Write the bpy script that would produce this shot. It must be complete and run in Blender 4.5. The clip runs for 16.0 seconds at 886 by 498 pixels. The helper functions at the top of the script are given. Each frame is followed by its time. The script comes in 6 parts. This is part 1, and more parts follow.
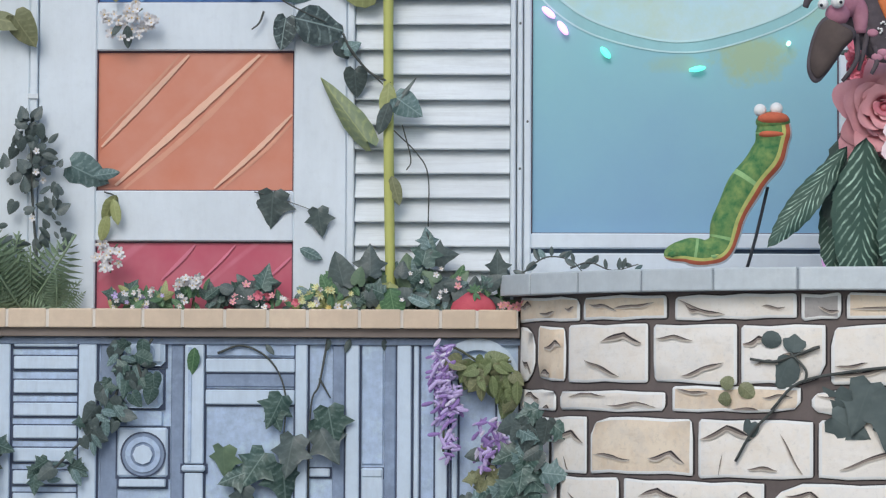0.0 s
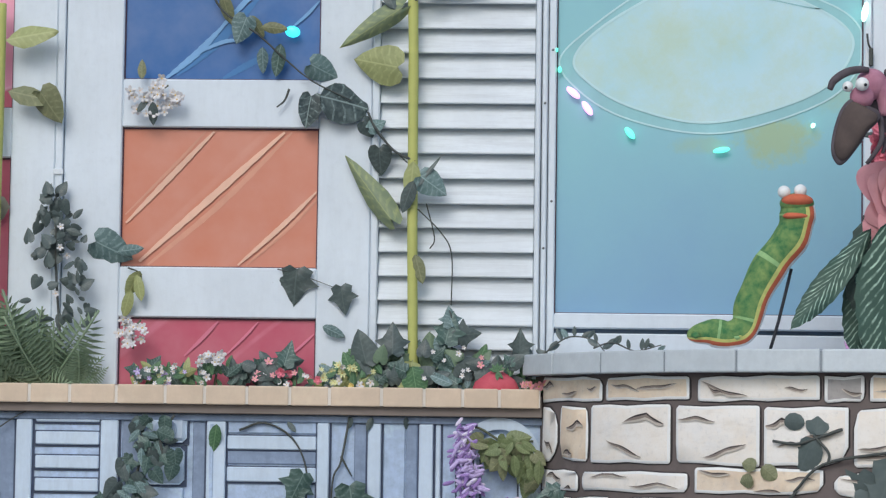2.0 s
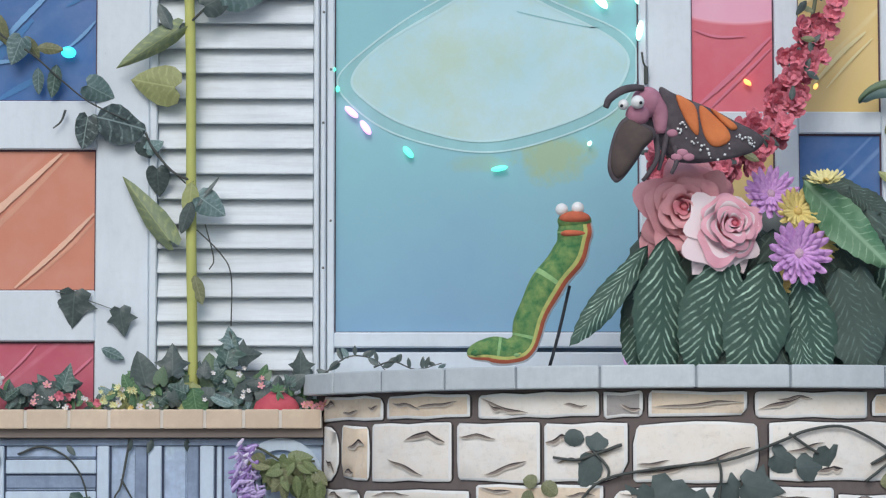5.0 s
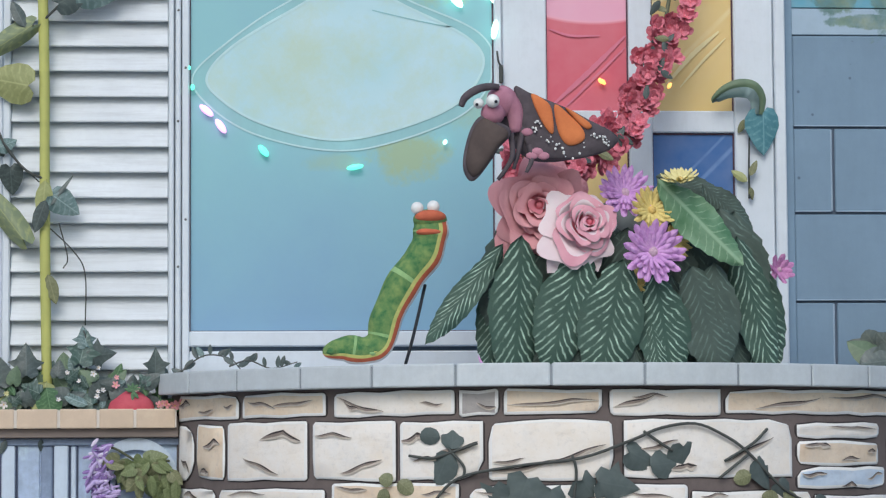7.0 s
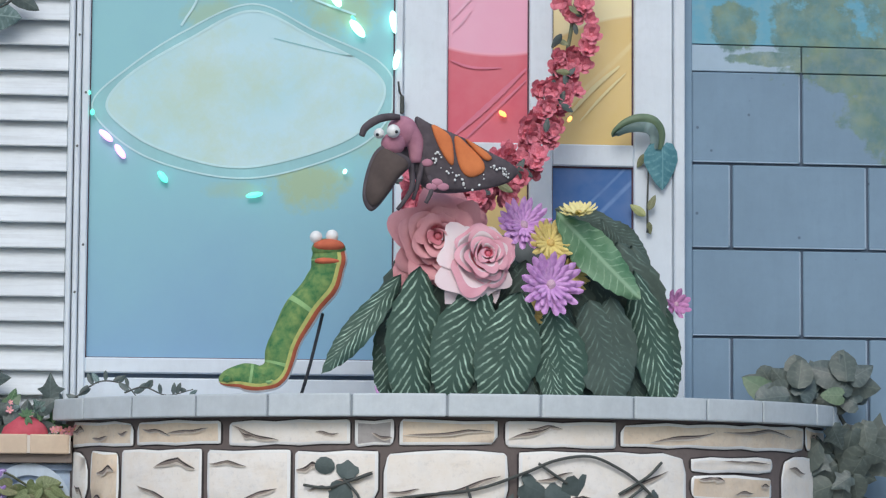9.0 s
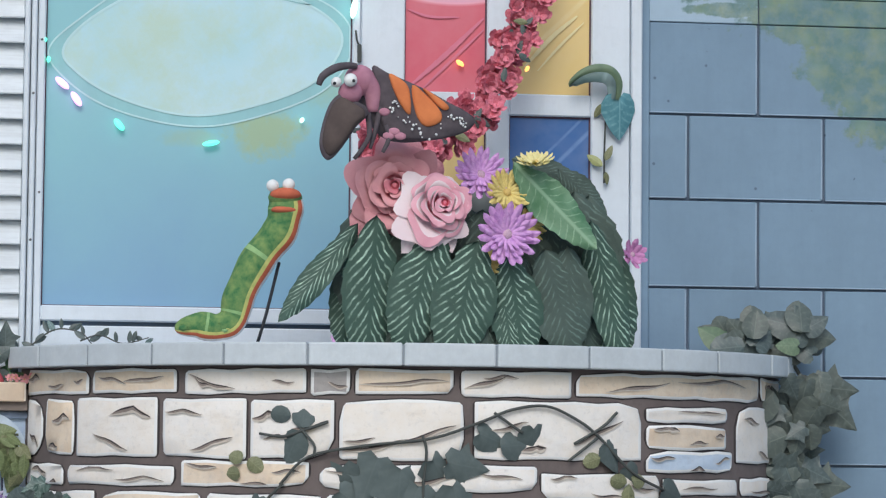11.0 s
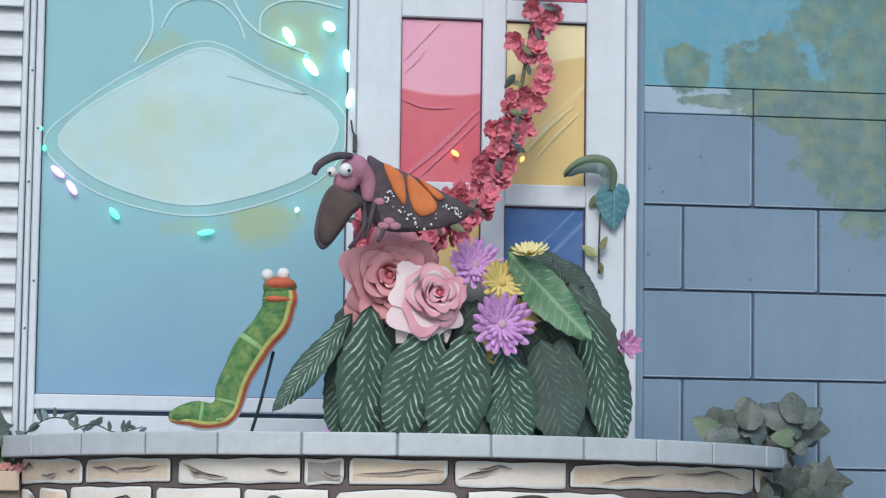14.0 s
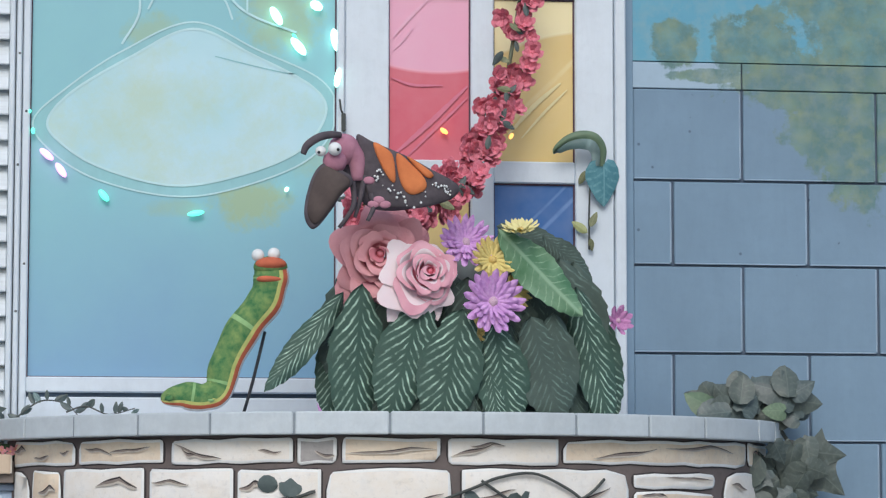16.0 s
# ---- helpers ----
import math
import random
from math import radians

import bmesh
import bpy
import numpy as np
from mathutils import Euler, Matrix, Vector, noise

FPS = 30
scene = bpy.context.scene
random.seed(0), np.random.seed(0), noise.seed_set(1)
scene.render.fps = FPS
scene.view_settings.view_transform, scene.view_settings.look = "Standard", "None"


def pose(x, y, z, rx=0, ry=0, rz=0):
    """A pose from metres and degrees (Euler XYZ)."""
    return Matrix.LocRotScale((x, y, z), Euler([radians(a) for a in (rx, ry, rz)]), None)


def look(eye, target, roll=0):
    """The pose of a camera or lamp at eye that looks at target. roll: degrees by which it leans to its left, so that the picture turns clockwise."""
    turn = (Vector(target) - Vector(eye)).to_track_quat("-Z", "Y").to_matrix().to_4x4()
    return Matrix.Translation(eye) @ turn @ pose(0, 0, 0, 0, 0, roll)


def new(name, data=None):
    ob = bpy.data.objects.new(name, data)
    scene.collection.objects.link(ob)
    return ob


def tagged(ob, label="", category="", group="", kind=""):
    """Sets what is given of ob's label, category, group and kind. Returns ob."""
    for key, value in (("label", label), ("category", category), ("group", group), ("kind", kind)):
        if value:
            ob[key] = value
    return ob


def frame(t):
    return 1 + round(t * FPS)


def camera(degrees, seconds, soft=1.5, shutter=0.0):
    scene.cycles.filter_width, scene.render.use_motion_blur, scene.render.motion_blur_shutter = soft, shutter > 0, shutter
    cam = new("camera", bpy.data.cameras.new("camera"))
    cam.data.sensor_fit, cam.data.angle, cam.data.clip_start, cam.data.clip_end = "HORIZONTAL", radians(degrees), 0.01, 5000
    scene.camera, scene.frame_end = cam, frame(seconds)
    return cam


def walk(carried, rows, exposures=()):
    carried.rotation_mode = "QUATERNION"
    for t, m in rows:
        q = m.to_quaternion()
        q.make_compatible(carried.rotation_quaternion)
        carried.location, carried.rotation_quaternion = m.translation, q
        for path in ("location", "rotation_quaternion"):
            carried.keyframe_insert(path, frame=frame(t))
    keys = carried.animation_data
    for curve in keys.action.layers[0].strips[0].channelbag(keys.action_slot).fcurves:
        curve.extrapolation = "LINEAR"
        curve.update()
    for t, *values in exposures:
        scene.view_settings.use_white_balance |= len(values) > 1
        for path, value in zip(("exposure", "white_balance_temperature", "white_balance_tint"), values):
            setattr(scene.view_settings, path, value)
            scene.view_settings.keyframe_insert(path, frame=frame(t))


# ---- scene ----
# ---- camera ----
cam = camera(18.0, 16.0, soft=1.25)
EYE = (0.1, -8.25, 1.6)
ROWS = [  # seconds, yaw, pitch, lean
    (0.0, 2.532, 2.454, -0.269), (0.5, 3.281, 2.453, 0.038), (1.0, 3.805, 2.903, 0.056), (1.5, 3.952, 3.237, -0.628),
    (2.0, 3.022, 4.063, -0.807), (2.5, 2.199, 4.721, -0.632), (3.0, 1.289, 5.129, -0.363), (3.5, 0.399, 5.322, -0.256),
    (4.0, -0.402, 5.298, -0.102), (4.5, -0.980, 4.845, -0.073), (5.0, -1.500, 4.491, 0.075), (7.5, -4.915, 4.481, 0.153),
    (8.0, -5.184, 4.697, -0.111), (8.5, -5.501, 4.911, -0.481), (9.0, -6.554, 5.070, -0.390), (11.5, -7.492, 3.585, -0.637),
    (12.0, -7.481, 3.273, -0.746), (12.5, -7.532, 3.446, -0.245), (13.0, -7.528, 4.703, -0.318), (13.5, -7.533, 5.576, -0.544),
    (14.0, -7.541, 5.883, -0.765), (14.5, -7.565, 5.943, -0.793), (15.0, -7.580, 5.821, -0.564), (15.5, -7.634, 5.621, -0.294),
    (16.0, -7.745, 5.432, -0.046),
]
walk(cam, [(t, pose(*EYE, 90 + pitch, 0, yaw) @ pose(0, 0, 0, 0, 0, -lean)) for t, yaw, pitch, lean in ROWS],
     exposures=[(0.0, -0.05), (5.0, -0.05), (8.0, -0.02), (11.5, 0.03), (16.0, 0.02)])

# ---- sky and sun: bright overcast ----
world = bpy.data.worlds.new("overcast_sky")
scene.world = world
world.use_nodes = True
wn = world.node_tree
sky = wn.nodes.new("ShaderNodeTexSky")
sky.sky_type, sky.sun_disc = "NISHITA", False
sky.sun_elevation, sky.sun_rotation = radians(38), radians(192)
sky.air_density, sky.dust_density, sky.ozone_density = 1.2, 2.0, 2.5
wn.links.new(sky.outputs["Color"], wn.nodes["Background"].inputs["Color"])
wn.nodes["Background"].inputs["Strength"].default_value = 0.13
sun_data = bpy.data.lights.new("sun", "SUN")
sun_data.energy, sun_data.angle, sun_data.color = 1.2, radians(30), (1.0, 0.97, 0.93)
sun = new("sun", sun_data)
sun.matrix_world = look((-2.0, -9, 7.2), (0, 0, 0))


# ---- materials ----
def lin(c):
    c = c / 255
    return c / 12.92 if c <= 0.04045 else ((c + 0.055) / 1.055) ** 2.4


def col(r, g, b):
    """A paint's base colour from its look under this pale sky."""
    grey = 0.3 * lin(r) + 0.6 * lin(g) + 0.1 * lin(b)
    c = [(0.9 * lin(v) + 0.1 * grey) / k for v, k in zip((r, g, b), (0.80, 0.77, 0.76))]
    return tuple(v * min(1, 0.88 / max(c)) for v in c) + (1,)


def material(name, rough=0.6, metal=0.0, spec=0.4):
    m = bpy.data.materials.new(name)
    m.use_nodes = True
    b = m.node_tree.nodes["Principled BSDF"]
    b.inputs["Roughness"].default_value, b.inputs["Metallic"].default_value = rough, metal
    b.inputs["Specular IOR Level"].default_value = spec
    return m, m.node_tree, b


def node(nt, kind, **settings):
    n = nt.nodes.new(kind)
    for key, value in settings.items():
        if key in n.inputs:
            n.inputs[key].default_value = value
    return n


def maths(nt, op, a, b=0.0, c=0.0, clamp=False):
    n = nt.nodes.new("ShaderNodeMath")
    n.operation, n.use_clamp = op, clamp
    for i, v in enumerate((a, b, c)):
        if hasattr(v, "links"):
            nt.links.new(v, n.inputs[i])
        else:
            n.inputs[i].default_value = v
    return n.outputs[0]


def mix(nt, fac, a, b):
    n = nt.nodes.new("ShaderNodeMix")
    n.data_type = "RGBA"
    for s, v in ((n.inputs[0], fac), (n.inputs[6], a), (n.inputs[7], b)):
        if hasattr(v, "links"):
            nt.links.new(v, s)
        else:
            s.default_value = v
    return n.outputs[2]


def coords(nt, which="Object"):
    return nt.nodes.new("ShaderNodeTexCoord").outputs[which]


def axes(nt, vec):
    n = nt.nodes.new("ShaderNodeSeparateXYZ")
    nt.links.new(vec, n.inputs[0])
    return n.outputs


def noise_at(nt, vec, scale, detail=4.0, rough=0.6):
    n = node(nt, "ShaderNodeTexNoise", Scale=scale, Detail=detail, Roughness=rough)
    nt.links.new(vec, n.inputs["Vector"])
    return n.outputs["Fac"]


def ramp(nt, fac, lo, hi):
    n = nt.nodes.new("ShaderNodeMapRange")
    n.clamp = True
    nt.links.new(fac, n.inputs[0])
    n.inputs[1].default_value, n.inputs[2].default_value = lo, hi
    return n.outputs[0]


def position(nt):
    return nt.nodes.new("ShaderNodeNewGeometry").outputs["Position"]


def bump(nt, b, height, strength=0.3, distance=0.004):
    n = node(nt, "ShaderNodeBump", Strength=strength, Distance=distance)
    nt.links.new(height, n.inputs["Height"])
    nt.links.new(n.outputs["Normal"], b.inputs["Normal"])


def dark(c, k):
    return tuple(v * k for v in c[:3]) + (1,)


def painted(name, c, rough=0.55, wear=0.25, grain=60, dirt=None, vary=0.0, relief=0.25, streak=0.14, mottle=0.0, run=(34, 34, 5)):
    """Weathered paint: broad fading, fine grain, a few stains; vary shifts each object's tone."""
    m, nt, b = material(name, rough)
    v = position(nt)
    broad, fine = noise_at(nt, v, 3.5, 5), noise_at(nt, v, grain, 3)
    out = mix(nt, ramp(nt, broad, 0.35, 0.7), c, dark(c, 1 - wear))
    out = mix(nt, maths(nt, "MULTIPLY", ramp(nt, fine, 0.5, 0.8), 0.3), out, dark(c, 0.8))
    if mottle:
        out = mix(nt, maths(nt, "MULTIPLY", ramp(nt, noise_at(nt, v, 26, 6, 0.75), 0.4, 0.66), mottle), out, dark(c, 0.55))
        out = mix(nt, maths(nt, "MULTIPLY", ramp(nt, noise_at(nt, v, 17, 5, 0.7), 0.52, 0.72), mottle * 0.8), out, tuple(min(0.9, q * 1.35) for q in c[:3]) + (1,))
    drag = nt.nodes.new("ShaderNodeMapping")
    drag.inputs["Scale"].default_value = run
    nt.links.new(v, drag.inputs["Vector"])
    brush = noise_at(nt, drag.outputs["Vector"], 1.0, 5, 0.7)
    out = mix(nt, maths(nt, "MULTIPLY", ramp(nt, brush, 0.45, 0.75), streak), out, dark(c, 0.62))
    spots = ramp(nt, noise_at(nt, v, 30, 6, 0.7), 0.69, 0.75)
    out = mix(nt, maths(nt, "MULTIPLY", spots, 0.35), out, dirt or dark(c, 0.45))
    if vary:
        info = nt.nodes.new("ShaderNodeObjectInfo").outputs["Random"]
        out = mix(nt, maths(nt, "MULTIPLY", info, vary), out, dark(c, 0.6))
    nt.links.new(out, b.inputs["Base Color"])
    bump(nt, b, fine, relief, 0.002)
    return m


def glazed(name, c, streaks, shine, slope=0.85, second=None):
    """A painted pane with slanting pale brush streaks; second = (colour, x, z, curve): another colour above an arc."""
    m, nt, b = material(name, 0.42)
    v = position(nt)
    x, _, z = axes(nt, v)
    base = c
    soft = noise_at(nt, v, 5, 4)
    if second:
        c2, x0, z0, k = second
        dx = maths(nt, "SUBTRACT", x, x0)
        arc = maths(nt, "SUBTRACT", maths(nt, "SUBTRACT", z, z0), maths(nt, "MULTIPLY", maths(nt, "MULTIPLY", dx, dx), k))
        base = mix(nt, ramp(nt, arc, -0.002, 0.002), c, c2)
        line = maths(nt, "SUBTRACT", 1.0, ramp(nt, maths(nt, "ABSOLUTE", arc), 0.002, 0.008))
        base = mix(nt, maths(nt, "MULTIPLY", line, 0.5), base, shine)
    base = mix(nt, ramp(nt, soft, 0.3, 0.75), base, mix(nt, 0.12, base, (0.9, 0.9, 0.9, 1)))
    u = maths(nt, "SUBTRACT", z, maths(nt, "MULTIPLY", x, slope))
    wob = maths(nt, "MULTIPLY", maths(nt, "SUBTRACT", noise_at(nt, v, 3, 2), 0.5), 0.02)
    u = maths(nt, "ADD", u, wob)
    for at, width, power in streaks:
        d = maths(nt, "ABSOLUTE", maths(nt, "SUBTRACT", u, at))
        f = maths(nt, "SUBTRACT", 1.0, ramp(nt, d, width * 0.35, width))
        f = maths(nt, "MULTIPLY", f, maths(nt, "MULTIPLY", ramp(nt, noise_at(nt, v, 8, 4), 0.25, 0.7), power))
        base = mix(nt, f, base, shine)
    nt.links.new(base, b.inputs["Base Color"])
    bump(nt, b, noise_at(nt, v, 90, 3), 0.12, 0.001)
    return m


def foliage(name, c, vein, ribs=9.0, lean=0.9, strength=0.6, rough=0.5, vary=0.5, width=0.22, midrib=1.0, bloom=0.35):
    """Leaf: pale midrib and side ribs in the leaf's own coordinates, tone varied leaf by leaf."""
    m, nt, b = material(name, rough)
    v = coords(nt)
    x, _, z = axes(nt, v)
    ax = maths(nt, "ABSOLUTE", x)
    rib = maths(nt, "SUBTRACT", 1.0, ramp(nt, ax, 0.008, 0.022))
    info = nt.nodes.new("ShaderNodeObjectInfo").outputs["Random"]
    drift = maths(nt, "MULTIPLY", maths(nt, "SUBTRACT", noise_at(nt, v, 7, 3), 0.5), 0.09)
    along = maths(nt, "ADD", maths(nt, "SUBTRACT", z, maths(nt, "MULTIPLY", ax, lean)), maths(nt, "ADD", drift, maths(nt, "MULTIPLY", maths(nt, "MULTIPLY", ax, ax), 1.3)))
    half_step = maths(nt, "MULTIPLY", maths(nt, "GREATER_THAN", x, 0.0), 0.4)
    wave = maths(nt, "FRACT", maths(nt, "ADD", maths(nt, "ADD", maths(nt, "MULTIPLY", along, ribs), half_step), info))
    side = maths(nt, "SUBTRACT", 1.0, ramp(nt, maths(nt, "ABSOLUTE", maths(nt, "SUBTRACT", wave, 0.5)), width * 0.4, width))
    side = maths(nt, "MULTIPLY", side, ramp(nt, noise_at(nt, v, 11, 4), 0.36, 0.62))
    f = maths(nt, "MULTIPLY", maths(nt, "MAXIMUM", maths(nt, "MULTIPLY", rib, midrib), maths(nt, "MULTIPLY", side, 0.85)), strength)
    tone = mix(nt, maths(nt, "MULTIPLY", info, vary), c, dark(c, 0.45))
    tone = mix(nt, ramp(nt, noise_at(nt, v, 4, 4), 0.4, 0.75), tone, mix(nt, bloom, tone, vein))
    nt.links.new(mix(nt, f, tone, vein), b.inputs["Base Color"])
    bump(nt, b, f, 0.3, 0.003)
    return m


def cloth(name, c, c2, scale=14, rough=0.85, vary=0.3):
    m, nt, b = material(name, rough, spec=0.2)
    v = coords(nt)
    info = nt.nodes.new("ShaderNodeObjectInfo").outputs["Random"]
    isl = nt.nodes.new("ShaderNodeNewGeometry").outputs["Random Per Island"]
    t = mix(nt, ramp(nt, noise_at(nt, v, scale, 5), 0.35, 0.7), c, c2)
    t = mix(nt, maths(nt, "MULTIPLY", maths(nt, "ADD", info, isl), vary * 0.5), t, dark(c, 0.55))
    nt.links.new(t, b.inputs["Base Color"])
    bump(nt, b, noise_at(nt, v, scale * 9, 3), 0.3, 0.002)
    return m


def glow(name, c, power):
    m, nt, b = material(name, 0.3)
    b.inputs["Base Color"].default_value = c
    b.inputs["Emission Color"].default_value = c
    b.inputs["Emission Strength"].default_value = power
    return m


WHITE = painted("white_paint", col(204, 212, 221), 0.5, 0.10, 40, dirt=(0.25, 0.24, 0.22, 1))
SLAT = painted("slat_paint", col(206, 212, 218), 0.5, 0.16, 50, streak=0.6, dirt=(0.16, 0.15, 0.14, 1), run=(4, 40, 60))
SCREW = painted("dull_screw_metal", col(96, 98, 100), 0.5, 0.2)
PANE_SHADOW = painted("pane_shadow_paint", col(84, 62, 74), 0.8, 0.2)
TILE = painted("tan_tile_glaze", col(208, 184, 160), 0.45, 0.2, 45, vary=0.25, mottle=0.2, dirt=(0.12, 0.08, 0.06, 1))
TROUGH = painted("brown_trough_paint", col(126, 114, 108), 0.8, 0.25)
GROUT = painted("pale_grout", col(206, 196, 186), 0.9, 0.2)
CAP = painted("grey_tile_glaze", col(188, 196, 202), 0.5, 0.15, 45, vary=0.25, mottle=0.22)
CAP_JOINT = painted("grey_joint", col(132, 140, 148), 0.9, 0.2)
MORTAR = painted("dark_mortar", col(106, 95, 93), 0.9, 0.3, mottle=0.3)
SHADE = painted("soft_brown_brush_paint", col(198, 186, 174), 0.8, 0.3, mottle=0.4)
UMBER = painted("umber_brush_paint", col(142, 128, 120), 0.8, 0.3, mottle=0.4)
INK = painted("dark_brush_and_shadow_paint", col(54, 48, 50), 0.8, 0.2)
PANEL = painted("blue_grey_panel_paint", col(170, 190, 219), 0.6, 0.25, 26, streak=0.5, mottle=0.6)
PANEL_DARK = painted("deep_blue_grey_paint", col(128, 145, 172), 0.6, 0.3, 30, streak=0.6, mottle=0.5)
PANEL_TRIM = painted("pale_blue_trim_paint", col(216, 234, 255), 0.5, 0.12, 30, streak=0.4, mottle=0.16)
PANEL_LINE = painted("outline_and_shadow_paint", col(66, 76, 98), 0.8, 0.2)
BLOCK = painted("slate_blue_block_paint", col(112, 138, 160), 0.7, 0.14, 35, vary=0.12, dirt=(0.02, 0.03, 0.05, 1))
JOINT = painted("dark_blue_joint_paint", col(88, 104, 124), 0.8, 0.2)
EARTH = painted("dark_soil", (0.03, 0.025, 0.02, 1), 0.95)
def stone_paint(name, c, tint, grey, vary=0.2):
    """Brushed stone paint: tan and grey washes in patches, fine speckle."""
    m, nt, b = material(name, 0.7)
    v = position(nt)
    wash = ramp(nt, noise_at(nt, v, 7.5, 6, 0.7), 0.42, 0.68)
    cool = ramp(nt, noise_at(nt, v, 11, 5, 0.7), 0.50, 0.72)
    speck = ramp(nt, noise_at(nt, v, 70, 4, 0.7), 0.55, 0.75)
    smear = nt.nodes.new("ShaderNodeMapping")
    smear.inputs["Scale"].default_value = (9, 9, 30)
    nt.links.new(v, smear.inputs["Vector"])
    stroke_ = ramp(nt, noise_at(nt, smear.outputs["Vector"], 1.0, 5, 0.7), 0.56, 0.74)
    out = mix(nt, maths(nt, "MULTIPLY", wash, 0.75), c, tint)
    out = mix(nt, maths(nt, "MULTIPLY", cool, 0.55), out, grey)
    out = mix(nt, maths(nt, "MULTIPLY", stroke_, 0.38), out, dark(tint, 0.72))
    out = mix(nt, maths(nt, "MULTIPLY", speck, 0.4), out, dark(grey, 0.68))
    info = nt.nodes.new("ShaderNodeObjectInfo").outputs["Random"]
    out = mix(nt, maths(nt, "MULTIPLY", info, vary), out, tint)
    nt.links.new(out, b.inputs["Base Color"])
    bump(nt, b, noise_at(nt, v, 40, 5), 0.35, 0.003)
    return m


STONE = stone_paint("pale_painted_stone", col(229, 224, 220), col(212, 199, 184), col(196, 196, 198), 0.32)
STONE_TAN = stone_paint("tan_painted_stone", col(216, 199, 178), col(196, 170, 143), col(188, 178, 170))
STONE_GREY = stone_paint("grey_painted_stone", col(164, 158, 156), col(140, 134, 132), col(120, 118, 120))
STONE_BLUE = stone_paint("blue_painted_stone", col(186, 200, 216), col(160, 176, 196), col(196, 200, 208))
STONE_EDGE = painted("white_stone_edging", col(246, 244, 242), 0.65, 0.1, 30)
PAVING = painted("grey_paving", (0.25, 0.25, 0.25, 1), 0.9, 0.3, 12)
ORANGE = glazed("orange_pane_paint", col(190, 110, 82), [(3.36, 0.02, 0.12)], col(232, 200, 182), 0.96)
RED = glazed("crimson_pane_paint", col(178, 66, 92), [(2.90, 0.02, 0.4), (2.62, 0.012, 0.35)], col(216, 140, 160), 0.8)
BLUE = glazed("blue_pane_paint", col(4, 86, 150), [(3.62, 0.03, 0.12)], col(120, 166, 210), 0.8)
PINK_RED = glazed("pink_and_red_pane_paint", col(196, 74, 96), [(1.56, 0.03, 0.1)], col(226, 150, 166), 1.0,
                  (col(214, 146, 172), 1.2, 2.925, 0.9))
YELLOW = glazed("yellow_pane_paint", col(206, 176, 104), [(1.35, 0.014, 0.5)], col(232, 218, 170), 1.0, (col(220, 204, 152), 1.68, 3.06, -0.9))
BLUE_2 = glazed("deep_blue_pane_paint", col(10, 84, 148), [(0.93, 0.012, 0.5), (0.99, 0.008, 0.4)], col(130, 160, 200), 1.0)
PINK = glazed("pink_pane_paint", col(214, 134, 160), [(4.2, 0.02, 0.5)], col(236, 190, 206), 0.8)
PINK_LEFT = glazed("pink_over_red_pane_paint", col(190, 74, 100), [(4.3, 0.02, 0.5)], col(236, 190, 206), 0.8, (col(214, 134, 160), -1.75, 2.64, 1.5))


def sky_board():
    """The big painted pane: teal above, blue below, with olive blotches."""
    m, nt, b = material("teal_to_blue_pane_paint", 0.45)
    v = position(nt)
    x, _, z = axes(nt, v)
    n = noise_at(nt, v, 2.0, 6, 0.65)
    f = maths(nt, "ADD", ramp(nt, z, 1.98, 2.62), maths(nt, "MULTIPLY", maths(nt, "SUBTRACT", n, 0.5), 0.9), clamp=True)
    c = mix(nt, f, col(112, 152, 182), col(124, 178, 186))
    for bx, bz, rx, rz, k in ((0.64, 2.52, 0.13, 0.09, 0.75), (0.83, 2.68, 0.12, 0.10, 0.35), (0.74, 3.1, 0.14, 0.16, 0.6), (0.36, 3.02, 0.10, 0.08, 0.5), (0.42, 2.50, 0.1, 0.03, 0.35)):
        dx = maths(nt, "DIVIDE", maths(nt, "SUBTRACT", x, bx), rx)
        dz = maths(nt, "DIVIDE", maths(nt, "SUBTRACT", z, bz), rz)
        d = maths(nt, "ADD", maths(nt, "MULTIPLY", dx, dx), maths(nt, "MULTIPLY", dz, dz))
        e = maths(nt, "ADD", d, maths(nt, "MULTIPLY", maths(nt, "SUBTRACT", noise_at(nt, v, 14, 6, 0.7), 0.5), 3.2))
        c = mix(nt, maths(nt, "MULTIPLY", maths(nt, "SUBTRACT", 1.0, ramp(nt, e, 0.1, 1.0)), k), c, col(150, 168, 120))
    nt.links.new(c, b.inputs["Base Color"])
    bump(nt, b, noise_at(nt, v, 80, 3), 0.1, 0.001)
    return m


SKY_BOARD = sky_board()


def dome_paint():
    m, nt, b = material("pale_dome_paint", 0.45)
    v = position(nt)
    f = ramp(nt, noise_at(nt, v, 4.5, 6, 0.7), 0.42, 0.68)
    g = ramp(nt, noise_at(nt, v, 2.2, 3), 0.35, 0.65)
    c = mix(nt, g, col(156, 196, 204), col(174, 204, 214))
    c = mix(nt, maths(nt, "MULTIPLY", f, 0.62), c, col(168, 188, 158))
    nt.links.new(c, b.inputs["Base Color"])
    return m


DOME = dome_paint()
DOME_RIM = painted("pale_teal_line_paint", col(182, 216, 220), 0.5, 0.15)
DOME_HALO = painted("soft_teal_band_paint", col(136, 188, 194), 0.5, 0.2)


